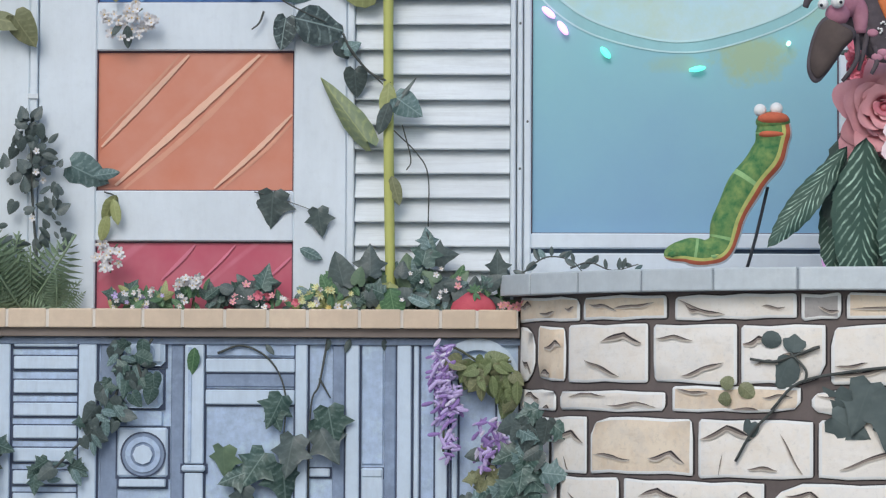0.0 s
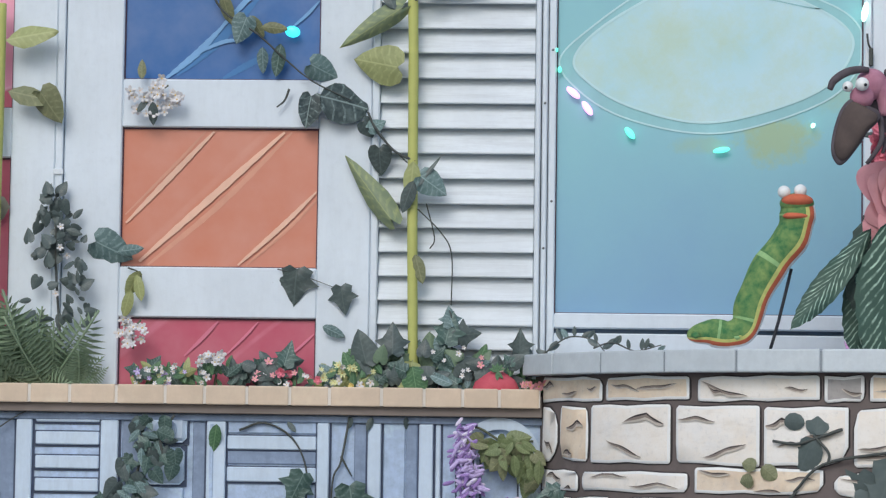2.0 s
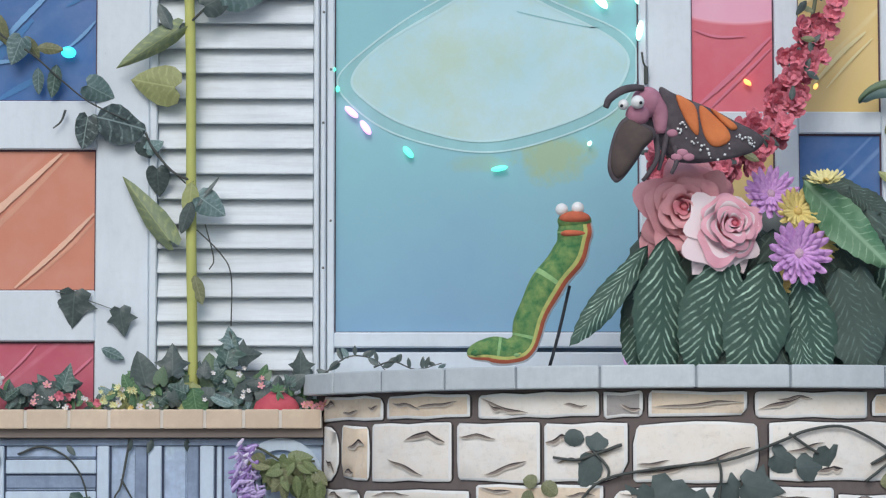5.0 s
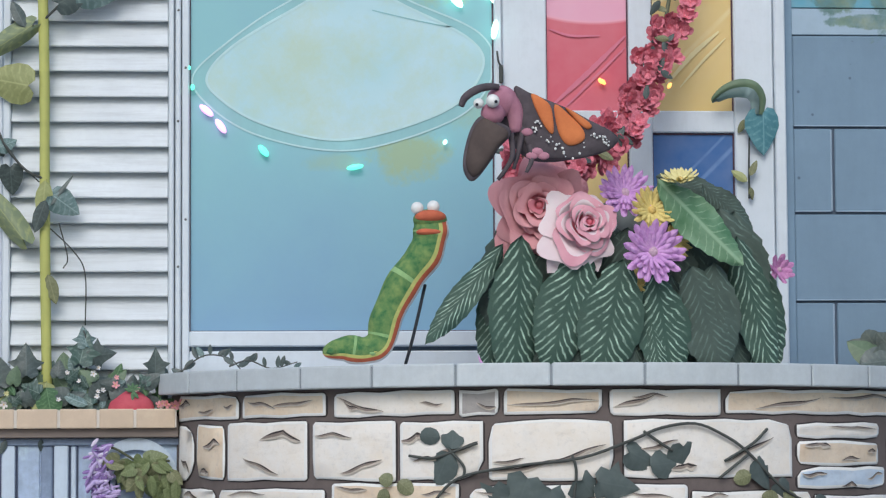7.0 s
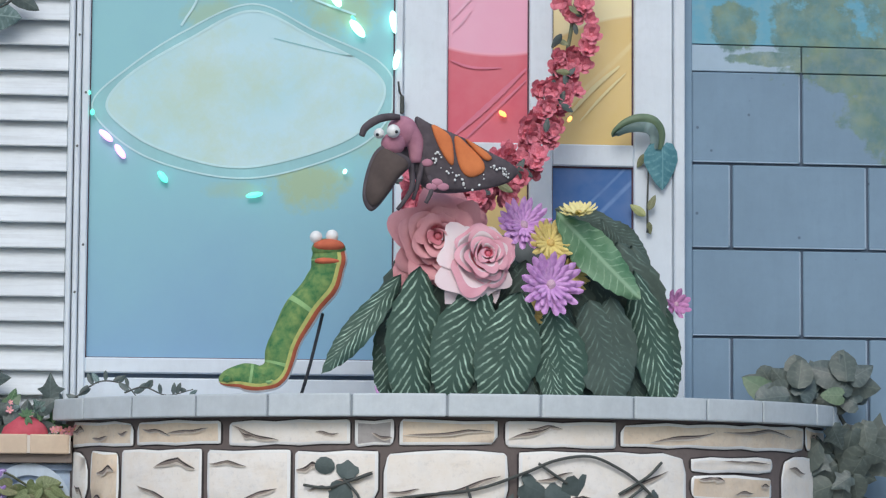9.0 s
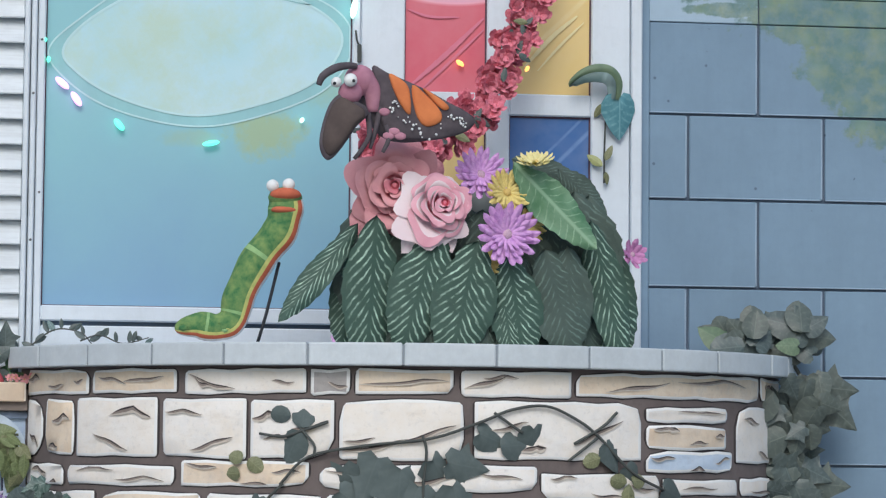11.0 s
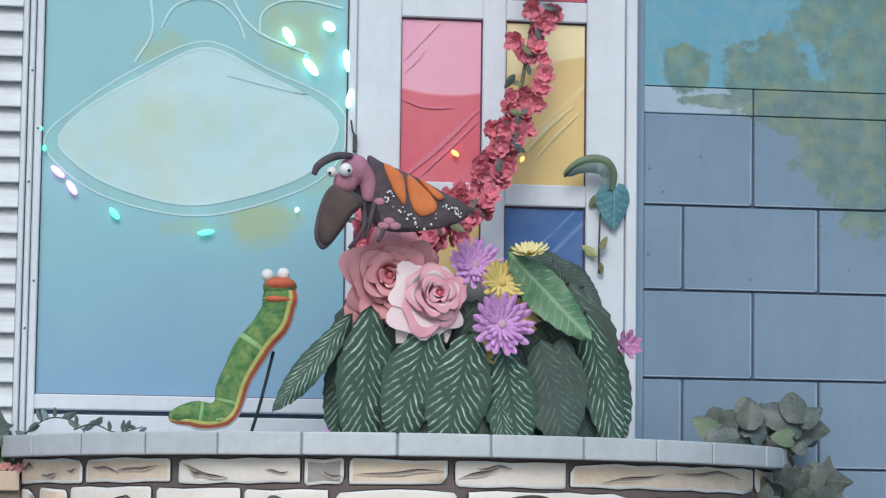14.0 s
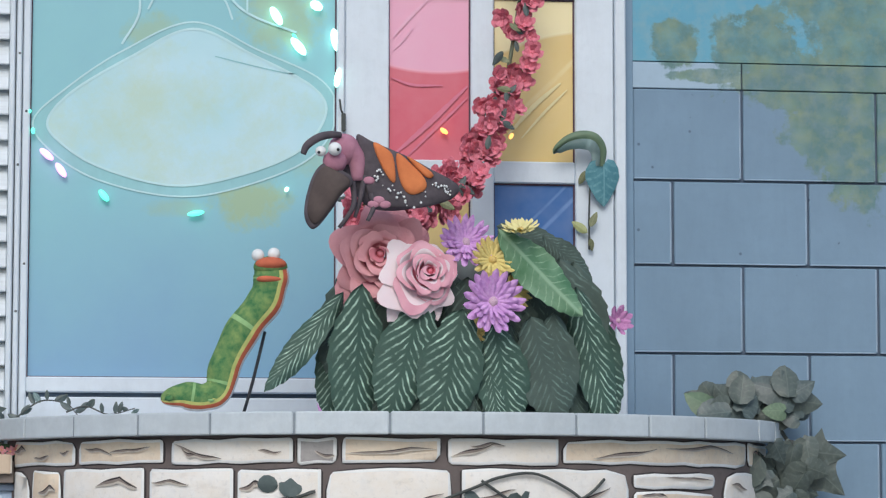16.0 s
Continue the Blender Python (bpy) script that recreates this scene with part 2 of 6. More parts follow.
def mural():
    """Painted sky with olive tree foliage, above the block courses."""
    m, nt, b = material("mural_sky_paint", 0.7)
    v = position(nt)
    x, _, z = axes(nt, v)
    n1, n2 = noise_at(nt, v, 3.2, 6, 0.7), noise_at(nt, v, 16, 5, 0.7)
    c = mix(nt, ramp(nt, n1, 0.3, 0.7), col(94, 154, 174), col(78, 142, 168))
    c = mix(nt, ramp(nt, n2, 0.45, 0.7), c, col(110, 152, 166))
    nt.links.new(c, b.inputs["Base Color"])
    return m


MURAL = mural()


# ---- building helpers ----
PLACE = {}


def put(name, mesh, m, parent, label=""):
    """A part: mesh at the world pose m, under its thing."""
    ob = new(name, mesh)
    ob.parent = parent
    ob.matrix_basis = PLACE[parent].inverted() @ m
    PLACE[ob] = m
    if label:
        tagged(ob, label)
    return ob


def mesh_of(name, bm, *mats, smooth=False):
    me = bpy.data.meshes.new(name)
    if smooth:
        for f in bm.faces:
            f.smooth = True
    bm.to_mesh(me)
    bm.free()
    for mt in mats:
        me.materials.append(mt)
    return me


def part(name, bm, mat, parent, label="", smooth=False):
    """A part whose bmesh is in world coordinates."""
    base = PLACE[parent].translation
    bmesh.ops.translate(bm, verts=bm.verts, vec=-base)
    return put(name, mesh_of(name, bm, mat, smooth=smooth), Matrix.Translation(base), parent, label)


def thing(name, at, label, category, group="", kind=""):
    ob = new(name)
    ob.empty_display_size = 0.05
    ob.matrix_basis = Matrix.Translation(at)
    PLACE[ob] = Matrix.Translation(at)
    return tagged(ob, label, category, group, kind)


def solid(name, bm, mat, label, category, group="", kind="", smooth=False):
    """A thing of one mesh, built in world coordinates, with its origin at its base."""
    lo = Vector([min(v.co[i] for v in bm.verts) for i in range(3)])
    hi = Vector([max(v.co[i] for v in bm.verts) for i in range(3)])
    base = Vector(((lo.x + hi.x) / 2, (lo.y + hi.y) / 2, lo.z))
    bmesh.ops.translate(bm, verts=bm.verts, vec=-base)
    mats = mat if isinstance(mat, (list, tuple)) else (mat,)
    ob = new(name, mesh_of(name, bm, *mats, smooth=smooth))
    ob.matrix_basis = Matrix.Translation(base)
    PLACE[ob] = Matrix.Translation(base)
    return tagged(ob, label, category, group, kind)


def box(x0, x1, y0, y1, z0, z1, bevel=0.003, bm=None, segments=1):
    own = bmesh.new()
    bmesh.ops.create_cube(own, size=1.0, matrix=Matrix.Translation(((x0 + x1) / 2, (y0 + y1) / 2, (z0 + z1) / 2)) @ Matrix.Diagonal((x1 - x0, y1 - y0, z1 - z0, 1)))
    if bevel:
        bmesh.ops.bevel(own, geom=own.edges[:], offset=bevel, segments=segments, affect="EDGES", profile=0.6)
    return own if bm is None else merge(bm, own)


def merge(bm, other, index=None):
    if index is not None:
        for f in other.faces:
            f.material_index = index
    me = bpy.data.meshes.new("tmp")
    other.to_mesh(me)
    other.free()
    bm.from_mesh(me)
    bpy.data.meshes.remove(me)
    return bm


def spline(points, n=8):
    """A smooth line through the points."""
    pts = [Vector(p) for p in points]
    pts = [2 * pts[0] - pts[1]] + pts + [2 * pts[-1] - pts[-2]]
    out = []
    for i in range(1, len(pts) - 2):
        a, b, c, d = pts[i - 1:i + 3]
        for k in range(n):
            t = k / n
            out.append(0.5 * (2 * b + (c - a) * t + (2 * a - 5 * b + 4 * c - d) * t * t + (3 * b - a - 3 * c + d) * t ** 3))
    return out + [pts[-2]]


def tube(points, radius, sides=8, n=6, paint=None, wobble=0.0):
    """A round rod along the points; radius a number or a function of 0..1; paint(angle, s) gives a material index."""
    line = spline(points, n) if n > 1 else [Vector(p) for p in points]
    bm = bmesh.new()
    rings, normal = [], None
    for i, p in enumerate(line):
        d = (line[min(i + 1, len(line) - 1)] - line[max(i - 1, 0)]).normalized()
        normal = (normal or (Vector((0, -1, 0)) if abs(d.y) < 0.9 else Vector((1, 0, 0))))
        normal = (normal - d * normal.dot(d)).normalized()
        side = d.cross(normal)
        s = i / (len(line) - 1)
        r = radius(s) if callable(radius) else radius
        r *= 1 + wobble * (random.random() - 0.5)
        rings.append([bm.verts.new(p + r * (normal * math.cos(a) + side * math.sin(a))) for a in (2 * math.pi * k / sides for k in range(sides))])
    for i in range(len(rings) - 1):
        for k in range(sides):
            f = bm.faces.new((rings[i][k], rings[i][(k + 1) % sides], rings[i + 1][(k + 1) % sides], rings[i + 1][k]))
            f.smooth = True
            if paint:
                f.material_index = paint((k + 0.5) / sides, i / (len(rings) - 1))
    bm.faces.new(rings[0][::-1])
    bm.faces.new(rings[-1])
    bmesh.ops.recalc_face_normals(bm, faces=bm.faces)
    return bm


def ball(at, r, squash=(1, 1, 1), detail=2):
    bm = bmesh.new()
    bmesh.ops.create_icosphere(bm, subdivisions=detail, radius=1, matrix=Matrix.Translation(at) @ Matrix.Diagonal((r * squash[0], r * squash[1], r * squash[2], 1)))
    for f in bm.faces:
        f.smooth = True
    return bm


def slab(outline, y0, y1):
    """A flat plate in the wall's plane from an outline of (x, z), from y0 (front) to y1."""
    bm = bmesh.new()
    a = [bm.verts.new((x, y0, z)) for x, z in outline]
    b = [bm.verts.new((x, y1, z)) for x, z in outline]
    bm.faces.new(a)
    bm.faces.new(b[::-1])
    for i in range(len(a)):
        j = (i + 1) % len(a)
        bm.faces.new((a[i], b[i], b[j], a[j]))
    bmesh.ops.recalc_face_normals(bm, faces=bm.faces)
    return bm


# ---- ground and walls ----
bm = bmesh.new()
bmesh.ops.create_grid(bm, x_segments=2, y_segments=2, size=600)
solid("ground", bm, PAVING, "grey paved ground reaching to the horizon", "ground", kind="structure")
wall = solid("wall_back", box(-4.0, 1.775, 0.03, 0.25, 0.0, 4.0, 0), WHITE, "white painted facade wall behind the little stage", "wall", kind="structure")


def frame_piece(parent, x0, x1, z0, z1, y0=-0.02, y1=0.028, bevel=0.004, name="window_frame", mat=WHITE):
    return part(name, box(x0, x1, y0, y1, z0, z1, bevel), mat, parent)


def pane(parent, x0, x1, z0, z1, mat, label):
    ob = part("pane", box(x0 - 0.004, x1 + 0.004, 0.0, 0.026, z0 - 0.004, z1 + 0.004, 0), mat, parent, label)
    # dark strips round the pane: shadow of its recess put in as colour
    rim = bmesh.new()
    for a0, a1, b0, b1 in ((x0, x1, z1 - 0.005, z1), (x0, x1, z0, z0 + 0.003), (x0, x0 + 0.0035, z0 + 0.003, z1 - 0.005), (x1 - 0.0045, x1, z0 + 0.003, z1 - 0.005)):
        box(a0, a1, -0.004, 0.002, b0, b1, 0, rim)
    part("recess_shadow", rim, PANE_SHADOW, ob, "thin dark strip for the shadow of the recess")
    return ob


def brushed(parent, mat, y, *lines):
    """Tapered brush streaks lying on a pane: (width, points as (x, z))."""
    for number, (width, pts) in enumerate(lines):
        y_ = y - 0.0004 * number - (0.003 if y < -0.0012 else 0.0)
        line = spline([(x, 0, z) for x, z in pts], 12)
        bm = bmesh.new()
        rows = []
        for i, p in enumerate(line):
            d = (line[min(i + 1, len(line) - 1)] - line[max(i - 1, 0)]).normalized()
            w = width * (0.12 + 0.88 * math.sin(math.pi * (0.06 + 0.88 * i / (len(line) - 1))) ** 0.8) * (1 + 0.1 * math.sin(2.3 * i + number)) / 2
            rows.append([bm.verts.new((p.x - d.z * q, y_, p.z + d.x * q)) for q in (w, -w)])
        for a, b in zip(rows, rows[1:]):
            bm.faces.new((a[0], b[0], b[1], a[1]))
        bmesh.ops.recalc_face_normals(bm, faces=bm.faces)
        part("brush_streak", bm, mat, parent)


# window with three coloured panes, and its neighbour
w1 = thing("window_1", (-1.08, 0, 1.7), "white framed window with crimson, orange and blue painted panes", "window", kind="structure")
frame_piece(w1, -1.47, -1.297, 0.6, 4.0)
frame_piece(w1, -0.708, -0.551, 0.6, 4.0)
for z0, z1 in ((1.974, 2.124), (2.541, 2.685), (3.115, 3.3), (0.6, 1.55)):
    frame_piece(w1, -1.297, -0.708, z0, z1, -0.018)
crimson = pane(w1, -1.297, -0.708, 1.55, 1.974, RED, "crimson painted pane with pale streaks")
amber = pane(w1, -1.297, -0.708, 2.124, 2.541, ORANGE, "orange painted pane with pale slanting streaks")
azure = pane(w1, -1.297, -0.708, 2.685, 3.115, BLUE, "blue painted pane with pale streaks")
PEACH = painted("peach_streak_paint", col(228, 178, 152), 0.5, 0.2, streak=0.1)
PEACH_DIM = painted("dull_peach_streak_paint", col(206, 142, 116), 0.5, 0.2)
BLUE_STREAK = painted("light_blue_streak_paint", col(110, 160, 206), 0.5, 0.25)
BLUE_DIM = painted("mid_blue_streak_paint", col(54, 116, 172), 0.5, 0.25)
ROSE_STREAK = painted("rose_streak_paint", col(206, 110, 134), 0.5, 0.2)
brushed(amber, PEACH, -0.0015, (0.017, [(-1.282, 2.255), (-1.15, 2.395), (-1.023, 2.53)]), (0.021, [(-1.24, 2.14), (-1.02, 2.34), (-0.812, 2.53)]), (0.015, [(-0.945, 2.132), (-0.82, 2.245), (-0.714, 2.352)]))
brushed(amber, PEACH_DIM, -0.001, (0.018, [(-1.215, 2.13), (-1.0, 2.315), (-0.79, 2.53)]), (0.01, [(-1.285, 2.28), (-1.13, 2.44), (-1.05, 2.53)]), (0.012, [(-0.92, 2.132), (-0.8, 2.24), (-0.714, 2.328)]))
brushed(azure, BLUE_STREAK, -0.0015, (0.020, [(-1.17, 2.69), (-1.08, 2.765), (-1.0, 2.85)]), (0.017, [(-1.02, 2.83), (-0.92, 2.94), (-0.83, 3.03)]), (0.012, [(-1.08, 2.765), (-1.0, 2.80), (-0.94, 2.805)]),
        (0.010, [(-0.80, 2.84), (-0.75, 2.885), (-0.714, 2.925)]), (0.010, [(-1.285, 2.965), (-1.23, 3.03), (-1.17, 3.105)]))
brushed(azure, BLUE_DIM, -0.001, (0.026, [(-1.285, 2.93), (-1.21, 3.01), (-1.13, 3.105)]), (0.020, [(-1.0, 2.69), (-0.93, 2.73), (-0.86, 2.765)]), (0.030, [(-1.14, 2.70), (-1.02, 2.80), (-0.90, 2.93)]), (0.014, [(-0.80, 2.97), (-0.75, 3.0), (-0.714, 3.03)]))
brushed(crimson, ROSE_STREAK, -0.0015, (0.012, [(-1.10, 1.86), (-1.04, 1.92), (-1.0, 1.965)]), (0.008, [(-0.80, 1.85), (-0.74, 1.905), (-0.714, 1.93)]), (0.008, [(-0.98, 1.86), (-0.92, 1.92), (-0.88, 1.965)]))
pane(w1, -1.297, -0.708, 3.3, 3.8, PINK, "pink painted pane")
w2 = thing("window_2", (-1.95, 0, 1.7), "white framed window with red and pink painted panes", "window", kind="structure")
frame_piece(w2, -1.63, -1.497, 0.6, 4.0)
frame_piece(w2, -2.4, -2.22, 0.6, 4.0)
for z0, z1 in ((2.446, 2.596), (3.1, 3.3), (0.6, 1.55)):
    frame_piece(w2, -2.22, -1.63, z0, z1, -0.018)
pane(w2, -2.22, -1.63, 1.55, 2.446, RED, "crimson painted pane with pale streaks")
pane(w2, -2.22, -1.63, 2.596, 3.1, PINK_LEFT, "pink painted pane with a red lower edge")
solid("trim_1", box(-1.495, -1.472, -0.03, 0.028, 0.6, 4.0, 0.006, segments=2), WHITE, "white upright trim strip between two windows", "trim", kind="structure")

# louvred shutter
shutter = thing("shutter", (-0.3, 0, 1.7), "white louvred shutter with dusty slats", "shutter")
frame_piece(shutter, -0.549, -0.527, 0.6, 4.0, -0.035, 0.028, name="stile")
frame_piece(shutter, -0.066, -0.05, 0.6, 4.0, -0.035, 0.028, name="stile")
part("backing", box(-0.527, -0.066, 0.0245, 0.0285, 0.6, 4.0, 0), SLAT, shutter)
slat_mesh = None
for k in range(-14, 14):
    z = 2.360 + k * (0.0747 if k > 0 else 0.0717)
    if slat_mesh is None:
        bm = box(-0.2295, 0.2295, -0.0035, 0.0035, -0.046, 0.046, 0.0025)
        slat_mesh = mesh_of("slat", bm, SLAT)
    put("slat", slat_mesh, pose(-0.2965, -0.008, z, -25 + random.uniform(-1.5, 1.5), random.uniform(-0.15, 0.15), 0), shutter)

# the big sky-coloured window
w3 = thing("window_3", (0.45, 0, 1.94), "large white framed window with a teal painted pane and pale dome", "window", kind="structure")
frame_piece(w3, -0.046, -0.030, 1.7, 4.0, -0.03)
frame_piece(w3, -0.027, -0.005, 1.7, 4.0, -0.022)
frame_piece(w3, -0.005, 0.899, 1.955, 2.0, -0.03, name="window_sill")
frame_piece(w3, -0.005, 0.899, 1.7, 1.942, -0.02)
# dark strip at the back of the gap: its shadow is set by colour
part("sill_shadow_gap", box(-0.005, 0.899, 0.0, 0.028, 1.942, 1.955, 0), JOINT, w3)
pane(w3, -0.005, 0.899, 2.0, 3.9, SKY_BOARD, "teal to blue painted pane with olive blotches")


for x, z in ((-0.038, 2.19), (-0.038, 2.62), (-0.037, 2.95), (-0.016, 2.33), (-0.016, 2.78)):
    part("screw", ball((x, -0.031 if x < -0.03 else -0.0225, z), 0.0042, (1, 0.5, 1), 1), SCREW, w3)


def blob(points, n=10):
    """A closed smooth outline through (x, z) points."""
    k = len(points)
    out = []
    for i in range(k):
        a, b, c, d = (Vector(points[(i + j) % k]) for j in (-1, 0, 1, 2))
        for s in range(n):
            t = s / n
            out.append(0.5 * (2 * b + (c - a) * t + (2 * a - 5 * b + 4 * c - d) * t * t + (3 * b - a - 3 * c + d) * t ** 3))
    return [tuple(p) for p in out]


def flat_line(points, width, y, closed=False):
    """A thin painted line of some width, lying on the pane."""
    bm = bmesh.new()
    n = len(points)
    rows = []
    for i, p in enumerate(points):
        a = Vector(points[(i - 1) % n] if closed or i else p)
        b = Vector(points[(i + 1) % n] if closed or i < n - 1 else p)
        d = (b - a).normalized()
        o = Vector((-d.y, d.x)) * width / 2
        q = Vector(p)
        rows.append([bm.verts.new((q.x + o.x, y, q.y + o.y)), bm.verts.new((q.x - o.x, y, q.y - o.y))])
    for i in range(n if closed else n - 1):
        j = (i + 1) % n
        bm.faces.new((rows[i][0], rows[j][0], rows[j][1], rows[i][1]))
    bmesh.ops.recalc_face_normals(bm, faces=bm.faces)
    for f in bm.faces:
        if f.normal.y > 0:
            f.normal_flip()
    return bm


def xz(*pts):
    return [(p[0], p[2]) for p in pts]


dome = blob(xz((0.046, 0.000, 2.755), (0.118, 0.000, 2.844), (0.286, 0.000, 2.950), (0.471, 0.000, 3.039), (0.656, 0.000, 2.965), (0.841, 0.000, 2.872), (0.881, 0.000, 2.787), (0.790, 0.000, 2.673), (0.588, 0.000, 2.595), (0.404, 0.000, 2.570), (0.203, 0.000, 2.620), (0.085, 0.000, 2.691)))
outer = blob(xz((0.004, 0.000, 2.755), (0.104, 0.000, 2.857), (0.266, 0.000, 2.970), (0.471, 0.000, 3.060), (0.666, 0.000, 2.982), (0.868, 0.000, 2.891), (0.911, 0.000, 2.779), (0.820, 0.000, 2.650), (0.588, 0.000, 2.559), (0.404, 0.000, 2.538), (0.189, 0.000, 2.585), (0.055, 0.000, 2.667)))
dome = [(x if x < 0.45 else 0.45 + (x - 0.45) * 0.968, z) for x, z in dome]
outer = [(min(x if x < 0.45 else 0.45 + (x - 0.45) * 0.975, 0.893), z) for x, z in outer]
part("dome_halo", slab(outer, -0.001, 0.002), DOME_HALO, w3, "soft teal painted band round the dome")
part("dome", slab(dome, -0.002, 0.001), DOME, w3, "pale painted dome shape with faint olive stains")
part("dome_line", flat_line(dome, 0.007, -0.0032, True), DOME_RIM, w3)
part("dome_line", flat_line(outer, 0.005, -0.0024, True), DOME_RIM, w3)
part("dome_line", flat_line([(v.x, v.z) for v in spline([(0.261, 0.000, 2.989), (0.311, 0.000, 3.083), (0.305, 0.000, 3.188), (0.312, 0.000, 3.256)])], 0.007, -0.0032), DOME_RIM, w3)
part("dome_line", flat_line([(v.x, v.z) for v in spline([(0.780, 0.000, 3.035), (0.652, 0.000, 3.081), (0.587, 0.000, 3.130), (0.539, 0.000, 3.214)])], 0.007, -0.0032), DOME_RIM, w3)
part("dome_line", flat_line([(v.x, v.z) for v in spline([(0.537, 0.000, 2.958), (0.655, 0.000, 2.931), (0.757, 0.000, 2.911), (0.782, 0.000, 2.915)])], 0.0035, -0.0032), DOME_HALO, w3)
for pts_ in ([(0.337, 0.000, 3.095), (0.373, 0.000, 3.160), (0.439, 0.000, 3.188), (0.507, 0.000, 3.179), (0.563, 0.000, 3.129), (0.588, 0.000, 3.070)], [(0.631, 0.000, 3.094), (0.637, 0.000, 3.149), (0.684, 0.000, 3.186), (0.768, 0.000, 3.196), (0.879, 0.000, 3.176)]):
    part("dome_line", flat_line([(v.x, v.z) for v in spline(pts_)], 0.006, -0.0032), DOME_RIM, w3)

# window with small panes
w4 = thing("window_4", (1.35, 0, 1.9), "white framed window with pink, red, yellow and blue panes", "window", kind="structure")
frame_piece(w4, 0.899, 0.922, 1.7, 4.0, -0.03)
frame_piece(w4, 0.924, 1.056, 1.7, 4.0, -0.02)
frame_piece(w4, 1.304, 1.374, 1.7, 4.0, -0.019)
frame_piece(w4, 1.622, 1.740, 1.7, 4.0, -0.02)
frame_piece(w4, 1.742, 1.775, 1.7, 4.0, -0.035)
for x0, x1 in ((1.056, 1.304), (1.374, 1.622)):
    for z0, z1 in ((2.592, 2.658), (3.155, 3.218), (1.7, 2.05)):
        frame_piece(w4, x0, x1, z0, z1, -0.016)
two_reds = pane(w4, 1.056, 1.304, 2.655, 3.155, PINK_RED, "pane painted pink above red")
two_golds = pane(w4, 1.374, 1.622, 2.655, 3.155, YELLOW, "pane painted in two yellows")
PINK_STREAK = painted("pale_pink_streak_paint", col(222, 164, 186), 0.5, 0.15)
CREAM_STREAK = painted("cream_streak_paint", col(222, 206, 152), 0.5, 0.15)
brushed(two_reds, ROSE_STREAK, -0.0015, (0.016, [(1.075, 2.675), (1.18, 2.77), (1.296, 2.885)]), (0.009, [(1.11, 2.665), (1.21, 2.765), (1.296, 2.85)]), (0.008, [(1.065, 2.905), (1.13, 2.885), (1.22, 2.885)]))
brushed(two_reds, PINK_STREAK, -0.0015, (0.011, [(1.07, 3.03), (1.12, 3.09), (1.175, 3.145)]), (0.006, [(1.07, 2.99), (1.10, 3.02), (1.13, 3.06)]))
brushed(two_golds, CREAM_STREAK, -0.0015, (0.014, [(1.42, 2.74), (1.50, 2.83), (1.58, 2.90)]), (0.008, [(1.46, 2.73), (1.53, 2.81), (1.60, 2.88)]))
pane(w4, 1.056, 1.304, 2.05, 2.592, YELLOW, "yellow painted pane")
pane(w4, 1.374, 1.622, 2.05, 2.592, BLUE_2, "deep blue painted pane with pale streaks")
pane(w4, 1.056, 1.304, 3.218, 3.8, BLUE_2, "deep blue painted pane")
pane(w4, 1.374, 1.622, 3.218, 3.8, RED, "crimson painted pane")

# ---- ledge over the lower facade ----
LEDGE_Z0, LEDGE_Z1 = 1.716, 1.772
planter = thing("planter", (-1.5, -0.05, 1.70), "long planter edged with tan tiles along the facade", "planter")
part("trough", box(-4.0, -0.035, -0.125, -0.022, 1.69, LEDGE_Z1 - 0.02, 0.002), TROUGH, planter, "dark soil filled trough")
part("soil", box(-3.99, -0.04, -0.12, -0.024, LEDGE_Z1 - 0.021, LEDGE_Z1 - 0.008, 0), EARTH, planter, "dark soil")
# ---- lower facade ----
low = solid("wall_lower", box(-4.0, 0.0, -0.085, 0.03, 0.0, 1.69, 0), PANEL, "blue-grey painted lower facade wall", "wall", kind="structure")

# ---- round stone bay ----
CX, CY, R = 1.07, 0.324, 1.19
HALF = 72.0


def on_bay(deg, r, z):
    a = radians(deg)
    return Vector((CX + r * math.sin(a), CY - r * math.cos(a), z))


def arc_block(d0, d1, r0, r1, z0, z1, steps=None, bm=None):
    """A curved block of the bay between two angles, radii (r1 the outer) and heights."""
    own = bmesh.new()
    steps = steps or max(1, int(abs(d1 - d0) / 3))
    rings = []
    for i in range(steps + 1):
        d = d0 + (d1 - d0) * i / steps
        rings.append([own.verts.new(on_bay(d, r, z)) for r, z in ((r0, z0), (r1, z0), (r1, z1), (r0, z1))])
    for i in range(steps):
        for k in range(4):
            own.faces.new((rings[i][k], rings[i + 1][k], rings[i + 1][(k + 1) % 4], rings[i][(k + 1) % 4]))
    own.faces.new(rings[0])
    own.faces.new(rings[-1][::-1])
    bmesh.ops.recalc_face_normals(own, faces=own.faces)
    return own if bm is None else merge(bm, own)


bay = solid("wall_bay", arc_block(-HALF, HALF, R - 0.14, R - 0.0065, 0.0, 1.812, 72), MORTAR, "round bay wall with dark mortar between painted stones", "wall", kind="structure")
ledge = thing("bay_ledge", (CX, CY - R, 1.812), "grey tiled ledge on top of the round stone bay", "ledge")
part("bed", arc_block(-70, 70, R - 0.16, R + 0.046, 1.814, 1.868, 48), CAP_JOINT, ledge, "grey joints")
CAP_Z0, CAP_Z1 = 1.812, 1.873


